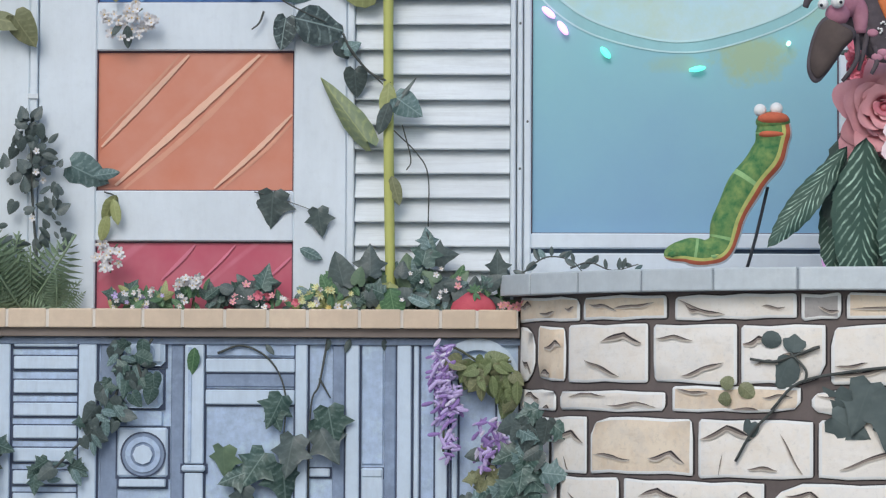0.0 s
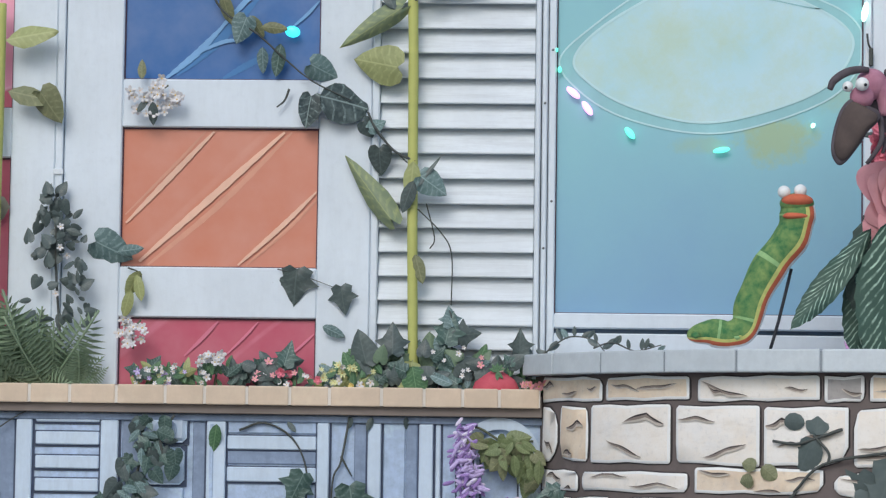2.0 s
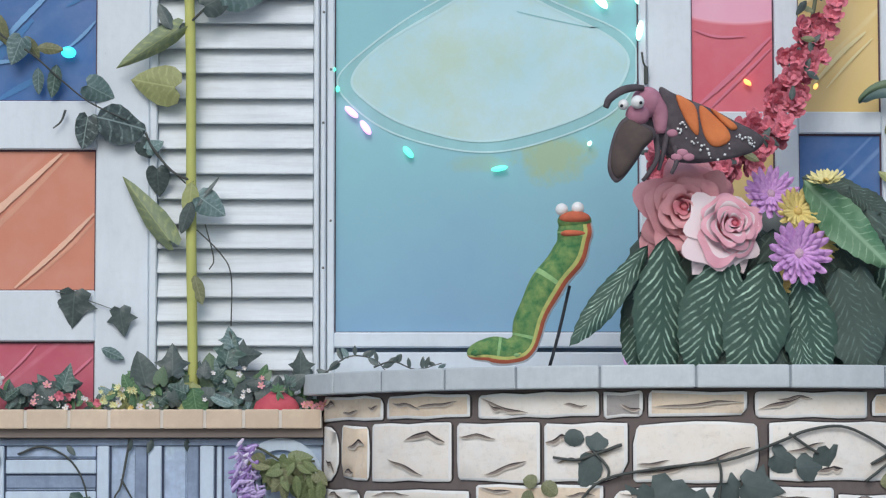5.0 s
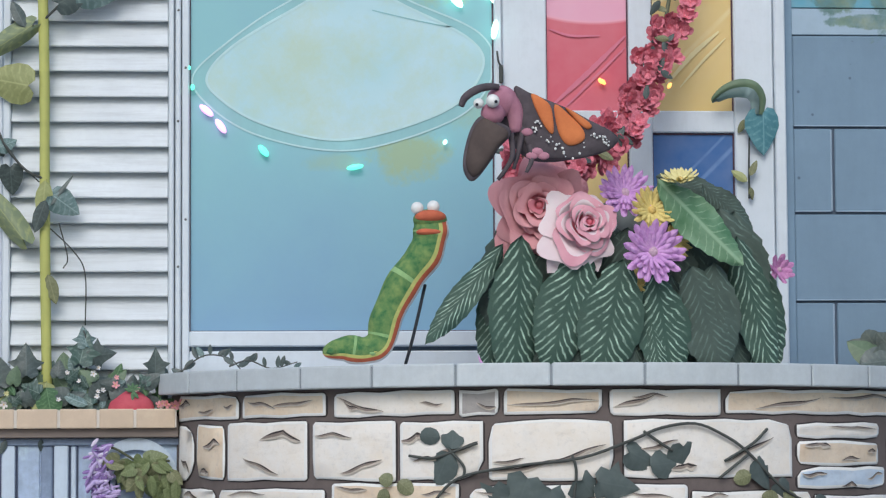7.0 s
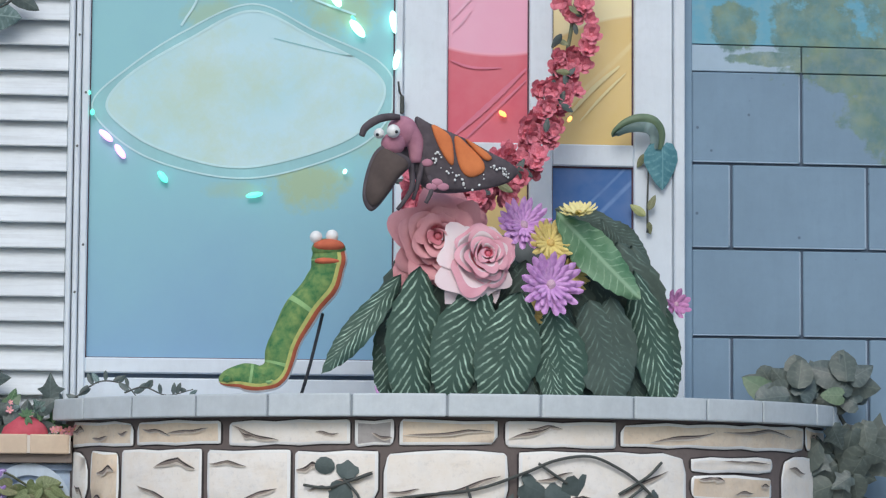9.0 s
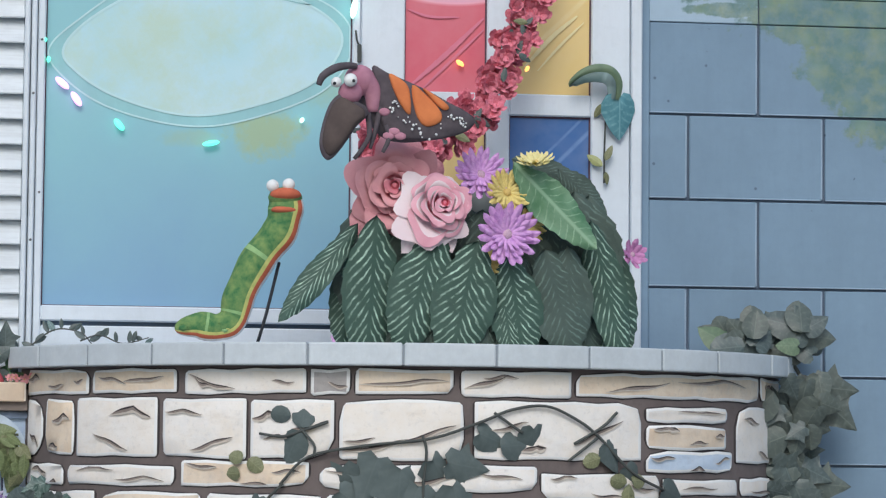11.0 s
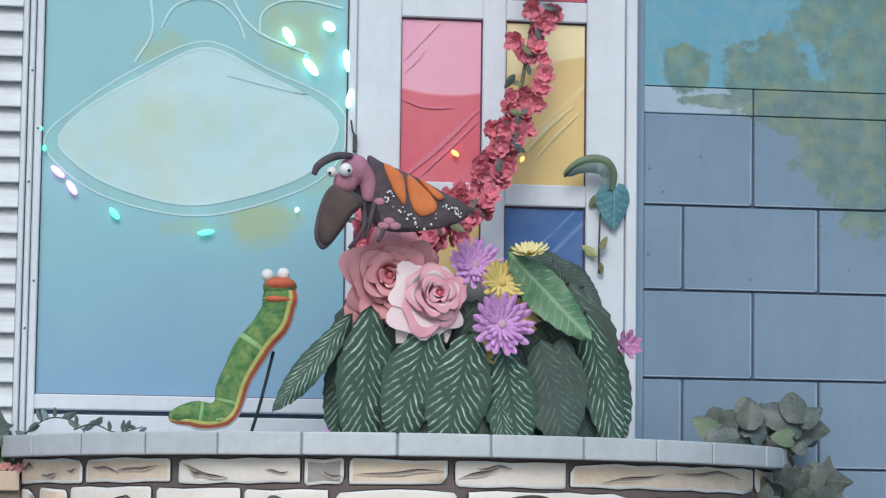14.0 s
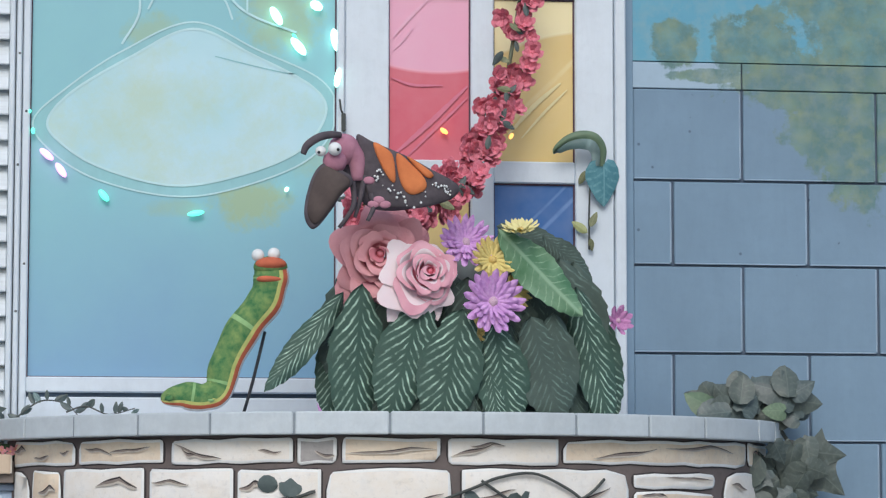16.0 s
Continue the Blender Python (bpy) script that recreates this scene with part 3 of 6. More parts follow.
# ---- painted block wall and mural ----
def mural_mask(nt, v):
    """Where the painted tree's foliage covers the wall: ragged clumps of dabs."""
    x, _, z = axes(nt, v)
    rag = maths(nt, "ADD", maths(nt, "MULTIPLY", maths(nt, "SUBTRACT", noise_at(nt, v, 9, 6, 0.65), 0.5), 3.0), maths(nt, "MULTIPLY", maths(nt, "SUBTRACT", noise_at(nt, v, 30, 4, 0.7), 0.5), 1.2))
    body = None
    for bx, bz, rx, rz in ((1.935, 3.03, 0.085, 0.075), (2.05, 2.932, 0.14, 0.022), (2.194, 3.03, 0.15, 0.115), (2.40, 3.22, 0.15, 0.13), (2.36, 2.92, 0.27, 0.10), (2.45, 2.80, 0.20, 0.16), (2.62, 3.0, 0.30, 0.45), (2.50, 2.66, 0.11, 0.14)):
        dx = maths(nt, "DIVIDE", maths(nt, "SUBTRACT", x, bx), rx)
        dz = maths(nt, "DIVIDE", maths(nt, "SUBTRACT", z, bz), rz)
        d = maths(nt, "ADD", maths(nt, "ADD", maths(nt, "MULTIPLY", dx, dx), maths(nt, "MULTIPLY", dz, dz)), rag)
        f = maths(nt, "SUBTRACT", 1.0, ramp(nt, d, 0.75, 1.05))
        body = f if body is None else maths(nt, "MAXIMUM", body, f)
    return maths(nt, "MULTIPLY", body, maths(nt, "ADD", 0.6, maths(nt, "MULTIPLY", ramp(nt, noise_at(nt, v, 14, 6, 0.7), 0.35, 0.6), 0.35)))


BLOCK_PALE = painted("pale_blue_block_paint", col(150, 172, 190), 0.7, 0.15, 35)
BLOCK_RIM = painted("pale_block_edge_paint", col(142, 162, 182), 0.7, 0.3, 35)
for mt in (MURAL, BLOCK, BLOCK_PALE, BLOCK_RIM):
    nt = mt.node_tree
    b = nt.nodes["Principled BSDF"]
    v = position(nt)
    was = b.inputs["Base Color"].links[0].from_socket
    if mt is BLOCK:
        pit = nt.nodes.new("ShaderNodeTexVoronoi")
        pit.inputs["Scale"].default_value = 17
        nt.links.new(v, pit.inputs["Vector"])
        some = maths(nt, "GREATER_THAN", noise_at(nt, v, 9, 2), 0.54)
        spot = maths(nt, "MULTIPLY", maths(nt, "SUBTRACT", 1.0, ramp(nt, pit.outputs["Distance"], 0.06, 0.10)), some)
        was = mix(nt, maths(nt, "MULTIPLY", spot, 0.6), was, col(52, 66, 84))
    tuft = nt.nodes.new("ShaderNodeTexVoronoi")
    tuft.inputs["Scale"].default_value = 13
    nt.links.new(v, tuft.inputs["Vector"])
    leafy = mix(nt, ramp(nt, tuft.outputs["Distance"], 0.1, 0.6), col(110, 134, 112), col(84, 116, 112))
    leafy = mix(nt, ramp(nt, noise_at(nt, v, 19, 5), 0.45, 0.7), leafy, col(120, 134, 108))
    nt.links.new(mix(nt, mural_mask(nt, v), was, leafy), b.inputs["Base Color"])

side = solid("wall_side", box(1.777, 4.2, 0.012, 0.25, 0.0, 4.0, 0), JOINT, "slate-blue painted block wall with dark joints", "wall", kind="structure")
part("mural", box(1.80, 4.2, 0.0, 0.011, 2.975, 4.0, 0.001), MURAL, side, "painted teal sky with olive tree foliage")
part("corner_strip", box(1.779, 1.8035, -0.002, 0.011, 0.0, 4.0, 0.002), BLOCK, side)
part("block", box(1.80, 2.14, 0.0, 0.0115, 2.892, 2.972, 0.002), BLOCK_PALE, side, "paler painted block")
part("block", box(2.144, 4.2, 0.0, 0.0115, 2.892, 2.972, 0.002), BLOCK, side)
blocks = {}
course_tops = [2.889, 2.6065] + [2.348 - 0.2665 * k for k in range(9)]
for row in range(11):
    z1 = course_tops[row]
    z0 = max(0.0, (course_tops[row + 1] + 0.008) if row < 10 else 0.0)
    x = 1.80
    first = 0.341 if row % 2 == 0 else 0.124
    while x < 4.1:
        w = first if x == 1.80 else 0.421
        key = (round(w, 3), round(z1 - z0, 3))
        if key not in blocks:
            brick = merge(bmesh.new(), box(0.0042, w - 0.0042, 0.0, 0.0115, 0.0, z1 - z0, 0.003), 0)
            merge(brick, box(w - 0.0095, w - 0.004, -0.0015, 0.0105, 0.004, z1 - z0 - 0.003, 0.0012), 1)
            merge(brick, box(0.0055, w - 0.010, -0.0012, 0.0105, -0.0005, 0.0035, 0.001), 1)
            blocks[key] = mesh_of("block", brick, BLOCK, BLOCK_RIM)
        put("block", blocks[key], Matrix.Translation((x, 0, z0)), side)
        x += w

# ---- lower facade mouldings ----
def moulding(parent, x0, x1, z0, z1, depth=0.012, mat=None, name="trim", bevel=0.003):
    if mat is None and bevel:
        # wider dark strip behind a pale trim: its outline and edge shadow in colour
        part("trim_shadow_line", box(x0 - 0.006, x1 + 0.006, -0.0865 - depth * 0.2, -0.084, z0 - 0.006, min(1.667, z1 + 0.004), 0), PANEL_LINE, parent)
    return part(name, box(x0, x1, -0.085 - depth, -0.084, z0, z1, bevel), mat or PANEL_TRIM, parent)


BOT = 0.95
part("trim", box(-4.0, -0.03, -0.1, -0.0855, 1.668, 1.688, 0.002), PANEL_DARK, low)
fac = low
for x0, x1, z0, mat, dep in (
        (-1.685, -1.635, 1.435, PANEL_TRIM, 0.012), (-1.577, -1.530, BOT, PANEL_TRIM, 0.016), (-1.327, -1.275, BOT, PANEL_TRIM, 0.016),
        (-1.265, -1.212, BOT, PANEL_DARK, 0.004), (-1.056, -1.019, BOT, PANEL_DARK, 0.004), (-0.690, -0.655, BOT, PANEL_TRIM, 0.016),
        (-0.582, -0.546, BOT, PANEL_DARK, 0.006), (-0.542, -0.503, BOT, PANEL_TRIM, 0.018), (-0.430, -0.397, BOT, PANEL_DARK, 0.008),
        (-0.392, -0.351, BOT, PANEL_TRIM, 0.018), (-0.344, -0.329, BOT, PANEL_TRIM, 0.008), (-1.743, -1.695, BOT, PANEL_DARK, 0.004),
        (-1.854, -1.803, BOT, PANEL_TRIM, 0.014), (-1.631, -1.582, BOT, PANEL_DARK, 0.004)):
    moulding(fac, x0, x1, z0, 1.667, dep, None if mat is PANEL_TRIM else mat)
# fluted post with its foot
moulding(fac, -1.014, -0.958, 1.320, 1.667, 0.02, name="post")
moulding(fac, -1.004, -0.994, 1.326, 1.66, 0.024, PANEL, name="groove", bevel=0.001)
moulding(fac, -1.021, -0.953, 1.297, 1.316, 0.028, name="post_foot", bevel=0.005)
moulding(fac, -1.013, -0.959, BOT, 1.293, 0.02, name="post")
moulding(fac, -1.692, -1.628, 1.427, 1.448, 0.022, name="post_foot", bevel=0.006)
# narrow louvres
for z0, z1 in ((1.660, 1.683), (1.594, 1.632), (1.524, 1.562), (1.457, 1.495), (1.391, 1.429), (1.323, 1.363), (1.257, 1.297), (1.191, 1.231), (1.125, 1.165)):
    moulding(fac, -1.520, -1.332, z0, z1, 0.012, name="slat")
    # dark strip below the slat paints in its shadow
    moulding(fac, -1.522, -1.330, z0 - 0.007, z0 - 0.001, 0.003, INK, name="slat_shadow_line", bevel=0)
for z0, z1 in ((1.587, 1.627), (1.493, 1.536)):
    moulding(fac, -0.954, -0.693, z0, z1, 0.012, name="slat")
    # same painted shadow under the wider bars
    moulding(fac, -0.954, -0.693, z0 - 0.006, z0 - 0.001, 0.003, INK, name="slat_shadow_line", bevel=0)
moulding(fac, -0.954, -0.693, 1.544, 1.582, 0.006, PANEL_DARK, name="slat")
moulding(fac, -0.954, -0.693, 1.634, 1.673, 0.006, PANEL, name="slat")
moulding(fac, -0.496, -0.433, 1.320, 1.670, 0.006, PANEL, name="panel")
moulding(fac, -0.496, -0.433, BOT, 1.310, 0.010, PANEL_TRIM, name="panel")


def ring(cx, cz, r0, r1, y0, y1, a0=0, a1=360, n=32):
    """A flat ring or arch in the wall's plane."""
    bm = bmesh.new()
    rows = []
    for i in range(n + 1):
        a = radians(a0 + (a1 - a0) * i / n)
        c, s_ = math.cos(a), math.sin(a)
        rows.append([bm.verts.new((cx + r * c, y, cz + r * s_)) for r, y in ((r0, y1), (r0, y0), (r1, y0), (r1, y1))])
    for i in range(n):
        for k in range(3):
            bm.faces.new((rows[i][k], rows[i][k + 1], rows[i + 1][k + 1], rows[i + 1][k]))
    bmesh.ops.remove_doubles(bm, verts=bm.verts, dist=1e-5)
    bmesh.ops.recalc_face_normals(bm, faces=bm.faces)
    return bm


def disc(cx, cz, r, y0, y1, n=28):
    return slab([(cx + r * math.cos(2 * math.pi * i / n), cz + r * math.sin(2 * math.pi * i / n)) for i in range(n)], y0, y1)


# ornament column: rosette squares
moulding(fac, -1.212, -1.064, 1.280, 1.424, 0.014, name="rosette_block", bevel=0.006)
part("rosette", ring(-1.135, 1.346, 0.0, 0.064, -0.1035, -0.099), PANEL_DARK, fac)
part("rosette", ring(-1.135, 1.346, 0.036, 0.052, -0.108, -0.1), PANEL, fac)
part("rosette", disc(-1.135, 1.346, 0.029, -0.112, -0.1, 8), PANEL_TRIM, fac)
part("rosette", ring(-1.135, 1.346, 0.062, 0.0665, -0.1055, -0.099), PANEL_LINE, fac)
moulding(fac, -1.206, -1.069, 1.251, 1.274, 0.02, name="rosette_block")
for z0, z1, dx in ((1.604, 1.680, 0.0), (1.481, 1.592, 0.006)):
    moulding(fac, -1.198 + dx, -1.073 - dx, z0, z1, 0.018, name="rosette_block", bevel=0.014)
    part("rosette", ring(-1.135, (z0 + z1) / 2, 0.018, 0.032, -0.112, -0.102), PANEL, fac)
moulding(fac, -1.188, -1.081, 1.429, 1.472, 0.012, PANEL, name="rosette_block")
for x0, x1 in ((-0.494, -0.436), (-0.648, -0.588)):
    moulding(fac, x0, x1, 1.284, 1.308, 0.014, name="inset_block")
# arched niche
AX, AZ = -0.158, 1.567
part("arch", ring(AX, AZ, 0.088, 0.122, -0.106, -0.0845, 0, 180), PANEL_TRIM, fac)
part("arch", ring(AX, AZ, 0.058, 0.074, -0.1, -0.0845, 0, 180), PANEL_TRIM, fac)
for sx in (-1, 1):
    for r0, r1, y in ((0.088, 0.122, 0.021), (0.058, 0.074, 0.015)):
        xs = sorted((AX + sx * r0, AX + sx * r1))
        moulding(fac, xs[0], xs[1], 1.145, AZ, y, name="arch_leg")
moulding(fac, AX - 0.05, AX + 0.05, BOT, AZ + 0.03, 0.002, PANEL, name="arch_back", bevel=0)
moulding(fac, AX - 0.15, AX + 0.12, 1.116, 1.142, 0.03, name="arch_foot", bevel=0.005)
for k in range(7):
    x = -1.95 - 0.28 * k
    moulding(fac, x, x + 0.05, BOT, 1.667, 0.016)

# ---- leaves and flowers ----
HALVES = {
    "ivy": ((0, 0.02), (0.16, -0.07), (0.36, 0.05), (0.31, 0.24), (0.54, 0.42), (0.31, 0.5), (0.22, 0.62), (0.12, 0.82), (0, 1.0)),
    "heart": ((0, 0.06), (0.13, -0.06), (0.30, -0.02), (0.40, 0.16), (0.40, 0.36), (0.31, 0.6), (0.15, 0.85), (0, 1.0)),
    "oval": ((0, 0), (0.12, 0.1), (0.21, 0.3), (0.22, 0.5), (0.16, 0.75), (0.07, 0.92), (0, 1)),
    "round": ((0, 0), (0.22, 0.05), (0.40, 0.25), (0.44, 0.5), (0.34, 0.78), (0.16, 0.95), (0, 1)),
    "frond": ((0, 0), (0.06, 0.05), (0.10, 0.13), (0.10, 0.17), (0.148, 0.25), (0.144, 0.29), (0.178, 0.38), (0.17, 0.41), (0.187, 0.5), (0.175, 0.53),
              (0.175, 0.62), (0.158, 0.65), (0.15, 0.74), (0.128, 0.77), (0.11, 0.85), (0.086, 0.87), (0.06, 0.94), (0, 1)),
    "blade": ((0, 0), (0.05, 0.12), (0.07, 0.35), (0.06, 0.65), (0.03, 0.88), (0, 1)),
    "petal": ((0, 0), (0.10, 0.1), (0.16, 0.4), (0.17, 0.65), (0.13, 0.88), (0.05, 0.98), (0, 1)),
}
LEAVES = {}


def leaf_mesh(shape, mat, fold=0.25, arch=0.12, wave=0.03):
    key = (shape, mat.name, fold, arch)
    if key not in LEAVES:
        half = HALVES[shape]
        n = len(half)
        bm = bmesh.new()
        cols = []
        for i, (x, z) in enumerate(half):
            zm = max(half[0][1], min(1, i / (n - 1)))
            row = []
            for f in (-1, -0.55, 0, 0.55, 1):
                px, pz = x * f, zm + (z - zm) * abs(f)
                row.append(bm.verts.new((px, fold * abs(px) + arch * pz * pz + wave * math.sin(9 * pz + 5 * f) * abs(f), pz)))
            cols.append(row)
        for a, b in zip(cols, cols[1:]):
            for k in range(4):
                bm.faces.new((a[k], a[k + 1], b[k + 1], b[k]))
        bmesh.ops.remove_doubles(bm, verts=bm.verts, dist=1e-4)
        bmesh.ops.recalc_face_normals(bm, faces=bm.faces)
        LEAVES[key] = mesh_of("leaf", bm, mat, smooth=True)
    return LEAVES[key]


def leaf(parent, shape, mat, at, turn, size, tilt=None, yaw=None, name="leaf", label="", fold=0.25, arch=0.12, wide=1.0):
    """A leaf from its stem at a point; turn: where the tip points, degrees clockwise from up."""
    tilt = random.uniform(-22, 12) if tilt is None else tilt
    yaw = random.uniform(-25, 25) if yaw is None else yaw
    m = pose(*at, 0, turn, 0) @ pose(0, 0, 0, tilt, 0, yaw) @ Matrix.Diagonal((size * wide, size, size, 1))
    return put(name, leaf_mesh(shape, mat, fold, arch), m, parent, label)


def shift(p, dx=0.0, dy=0.0, dz=0.0):
    return (p[0] + dx, p[1] + dy, p[2] + dz)


IVY = foliage("dark_ivy_leaf", col(56, 82, 76), col(132, 152, 146), 6, 0.9, 0.45, rough=0.38)
IVY_DARK = foliage("deep_grey_green_leaf", col(70, 82, 82), col(108, 122, 118), 6, 0.9, 0.3, rough=0.4)
TEAL_LEAF = foliage("blue_green_leaf", col(70, 128, 140), col(130, 176, 184), 6, 0.9, 0.45, vary=0.2)
VEINED = foliage("dark_veined_leaf", col(44, 58, 60), col(140, 158, 156), 4.5, 0.8, 0.6, vary=0.2, width=0.12)
SAGE = foliage("sage_yellowing_leaf", col(112, 126, 98), col(168, 174, 108), 7, 0.9, 0.4, vary=0.25)
GREY_LEAF = foliage("grey_green_leaf", col(84, 110, 110), col(150, 170, 170), 6, 0.9, 0.5, vary=0.3)
LIME = foliage("yellow_green_leaf", col(140, 146, 92), col(178, 180, 126), 7, 0.9, 0.4, vary=0.35)
LIME_DULL = foliage("dull_yellow_green_leaf", col(98, 112, 72), col(142, 150, 104), 7, 0.9, 0.4, vary=0.4)
OLIVE = foliage("olive_leaf", col(110, 114, 82), col(160, 160, 120), 6, 0.9, 0.35, vary=0.4)
FRESH = foliage("fresh_green_leaf", col(60, 98, 66), col(122, 154, 112), 8, 0.9, 0.45, vary=0.35)
FERN_PALE = foliage("pale_fern_leaf", col(112, 134, 106), col(146, 164, 132), 5, 0.9, 0.3, vary=0.6)
FERN = foliage("fern_leaf", col(92, 114, 90), col(118, 138, 108), 5, 0.9, 0.3, vary=0.5)
BROAD = foliage("broad_green_leaf", col(70, 114, 80), col(156, 186, 156), 13, 0.9, 0.55, rough=0.4, vary=0.1, width=0.11, midrib=0.7)
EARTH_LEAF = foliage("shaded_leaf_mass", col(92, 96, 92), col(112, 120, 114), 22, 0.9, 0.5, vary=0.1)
def palm(name, c, vein, power, vary):
    """Palm leaf: separate curved pale strokes leaving a dark midrib, slanting towards the tip and dying out at the edge."""
    m, nt, b = material(name, 0.6)
    v = coords(nt)
    x, _, z = axes(nt, v)
    ax = maths(nt, "ABSOLUTE", x)
    info = nt.nodes.new("ShaderNodeObjectInfo").outputs["Random"]
    drift = maths(nt, "MULTIPLY", maths(nt, "SUBTRACT", noise_at(nt, v, 6, 3), 0.5), 0.11)
    along = maths(nt, "ADD", maths(nt, "SUBTRACT", z, maths(nt, "MULTIPLY", maths(nt, "POWER", ax, 0.8), 1.15)), drift)
    side_ = maths(nt, "MULTIPLY", maths(nt, "GREATER_THAN", x, 0.0), 0.4)
    wave = maths(nt, "FRACT", maths(nt, "ADD", maths(nt, "ADD", maths(nt, "MULTIPLY", along, 13.0), side_), info))
    f = maths(nt, "SUBTRACT", 1.0, ramp(nt, maths(nt, "ABSOLUTE", maths(nt, "SUBTRACT", wave, 0.5)), 0.06, 0.19))
    f = maths(nt, "MULTIPLY", f, maths(nt, "MULTIPLY", ramp(nt, ax, 0.008, 0.022), maths(nt, "SUBTRACT", 1.0, ramp(nt, ax, 0.10, 0.155))))
    f = maths(nt, "MULTIPLY", f, maths(nt, "MULTIPLY", ramp(nt, noise_at(nt, v, 9, 4), 0.36, 0.62), power))
    tone = mix(nt, maths(nt, "MULTIPLY", info, vary), c, dark(c, 0.6))
    tone = mix(nt, maths(nt, "MULTIPLY", ramp(nt, noise_at(nt, v, 12, 5, 0.7), 0.4, 0.75), 0.4), tone, dark(c, 1.5))
    nt.links.new(mix(nt, f, tone, vein), b.inputs["Base Color"])
    bump(nt, b, noise_at(nt, v, 20, 4), 0.4, 0.004)
    return m


PALM = palm("dark_palm_leaf", col(52, 79, 69), col(176, 206, 188), 0.95, 0.3)
PALM_DIM = palm("dim_palm_leaf", col(66, 82, 76), col(116, 142, 130), 0.6, 0.35)
CORNER_LEAF = foliage("weathered_grey_green_leaf", col(80, 90, 86), col(110, 120, 112), 5, 0.9, 0.35, rough=0.45, vary=0.45)
SLATE_LEAF = foliage("slate_grey_leaf", col(76, 88, 88), col(98, 108, 106), 4, 0.9, 0.15, rough=0.7, vary=0.25)
TWIG_LEAF = foliage("dry_brown_leaf", col(142, 140, 128), col(168, 166, 150), 6, 0.9, 0.3)
STEM = painted("olive_stem", col(92, 98, 76), 0.7, 0.3)
STALK = painted("yellow_green_stalk", col(176, 178, 92), 0.6, 0.22, 40)
TWIG = painted("dark_twig", col(74, 78, 76), 0.8, 0.3)
ROSE = cloth("dusty_rose_petal", col(226, 160, 166), col(210, 136, 145), 12, vary=0.2)
ROSE_PALE = cloth("pale_pink_petal", col(246, 230, 234), col(232, 202, 210), 7, vary=0.15)
ROSE_DEEP = cloth("dusky_rose_heart", col(208, 122, 134), col(192, 104, 118), 6, vary=0.2)
ROSE_RIM = cloth("pink_petal_rim", col(226, 168, 182), col(206, 136, 154), 9, vary=0.2)
ROSE_HEART = cloth("deep_pink_petal", col(222, 134, 150), col(200, 100, 122), 6, vary=0.2)
PURPLE = cloth("purple_petal", col(210, 160, 212), col(178, 118, 190), 6)
ORCHID = cloth("orchid_pink_petal", col(200, 138, 186), col(172, 104, 158), 6)
YELLOW_PETAL = cloth("yellow_petal", col(222, 202, 124), col(204, 178, 98), 8)
CORAL = cloth("coral_red_petal", col(224, 134, 150), col(198, 92, 114), 8, vary=0.35)
WHITE_PETAL = cloth("white_petal", col(216, 214, 214), col(184, 176, 180), 8, vary=0.15)
LILAC = cloth("lilac_petal", col(190, 172, 214), col(160, 138, 194), 8, vary=0.2)
LILAC_D = cloth("violet_petal", col(150, 122, 180), col(128, 98, 164), 8)
LILAC_PALE = cloth("pale_lilac_petal", col(214, 206, 224), col(188, 176, 208), 8, vary=0.2)
RED_FRUIT = cloth("strawberry_red", col(196, 84, 98), col(172, 62, 80), 20)


def flower_mesh(name, petals, mat, heart, layers=1, cup=0.5, shape="petal", width=1.0, seed=3):
    """A flower of unit radius facing -y, petals and heart joined."""
    rng = random.Random(seed)
    bm = bmesh.new()
    for layer in range(layers):
        for k in range(petals):
            own = bmesh.new()
            own.from_mesh(leaf_mesh(shape, mat, 0.5, -0.15))
            s = 1.0 - 0.22 * layer
            m = pose(0, -0.05 * layer, 0, 0, 360 * (k + 0.5 * layer) / petals + rng.uniform(-6, 6), 0) @ pose(0, 0, 0.06, math.degrees(cup) * (0.8 + 0.5 * layer) * rng.uniform(0.7, 1.2), 0, rng.uniform(-12, 12)) @ Matrix.Diagonal((s * width, s, s, 1))
            bmesh.ops.transform(own, matrix=m, verts=own.verts)
            merge(bm, own, 0)
    merge(bm, ball((0, -0.08, 0), 0.2, (1, 0.6, 1), 1), 1)
    return mesh_of(name, bm, mat, heart, smooth=True)


BUTTER = cloth("butter_yellow_petal", col(236, 224, 158), col(216, 198, 124), 8)
PALE_YELLOW = cloth("pale_yellow_petal", col(214, 212, 160), col(190, 190, 130), 8)
HEART_MAUVE = cloth("mauve_flower_heart", col(206, 176, 190), col(176, 130, 160), 30)
HEART_Y = cloth("yellow_flower_heart", col(220, 190, 110), col(190, 150, 80), 30)
WHITE_FLOWER = flower_mesh("white_blossom", 5, WHITE_PETAL, HEART_Y, 1, 0.3, width=1.9)
CORAL_FLOWER = flower_mesh("coral_blossom", 5, CORAL, CORAL, 2, 0.55, width=2.2)
YELLOW_FLOWER = flower_mesh("yellow_blossom", 9, YELLOW_PETAL, HEART_Y, 2, 0.35, width=1.2)
LILAC_FLOWER = flower_mesh("lilac_blossom", 5, LILAC, WHITE_PETAL, 1, 0.4, width=1.7)
DAISY = flower_mesh("purple_daisy", 17, PURPLE, HEART_MAUVE, 3, 0.2, width=0.8)
YELLOW_DAISY = flower_mesh("yellow_daisy", 16, YELLOW_PETAL, HEART_Y, 2, 0.25, width=0.75)
ORCHID_FLOWER = flower_mesh("orchid_blossom", 7, ORCHID, HEART_MAUVE, 2, 0.35, width=1.3)
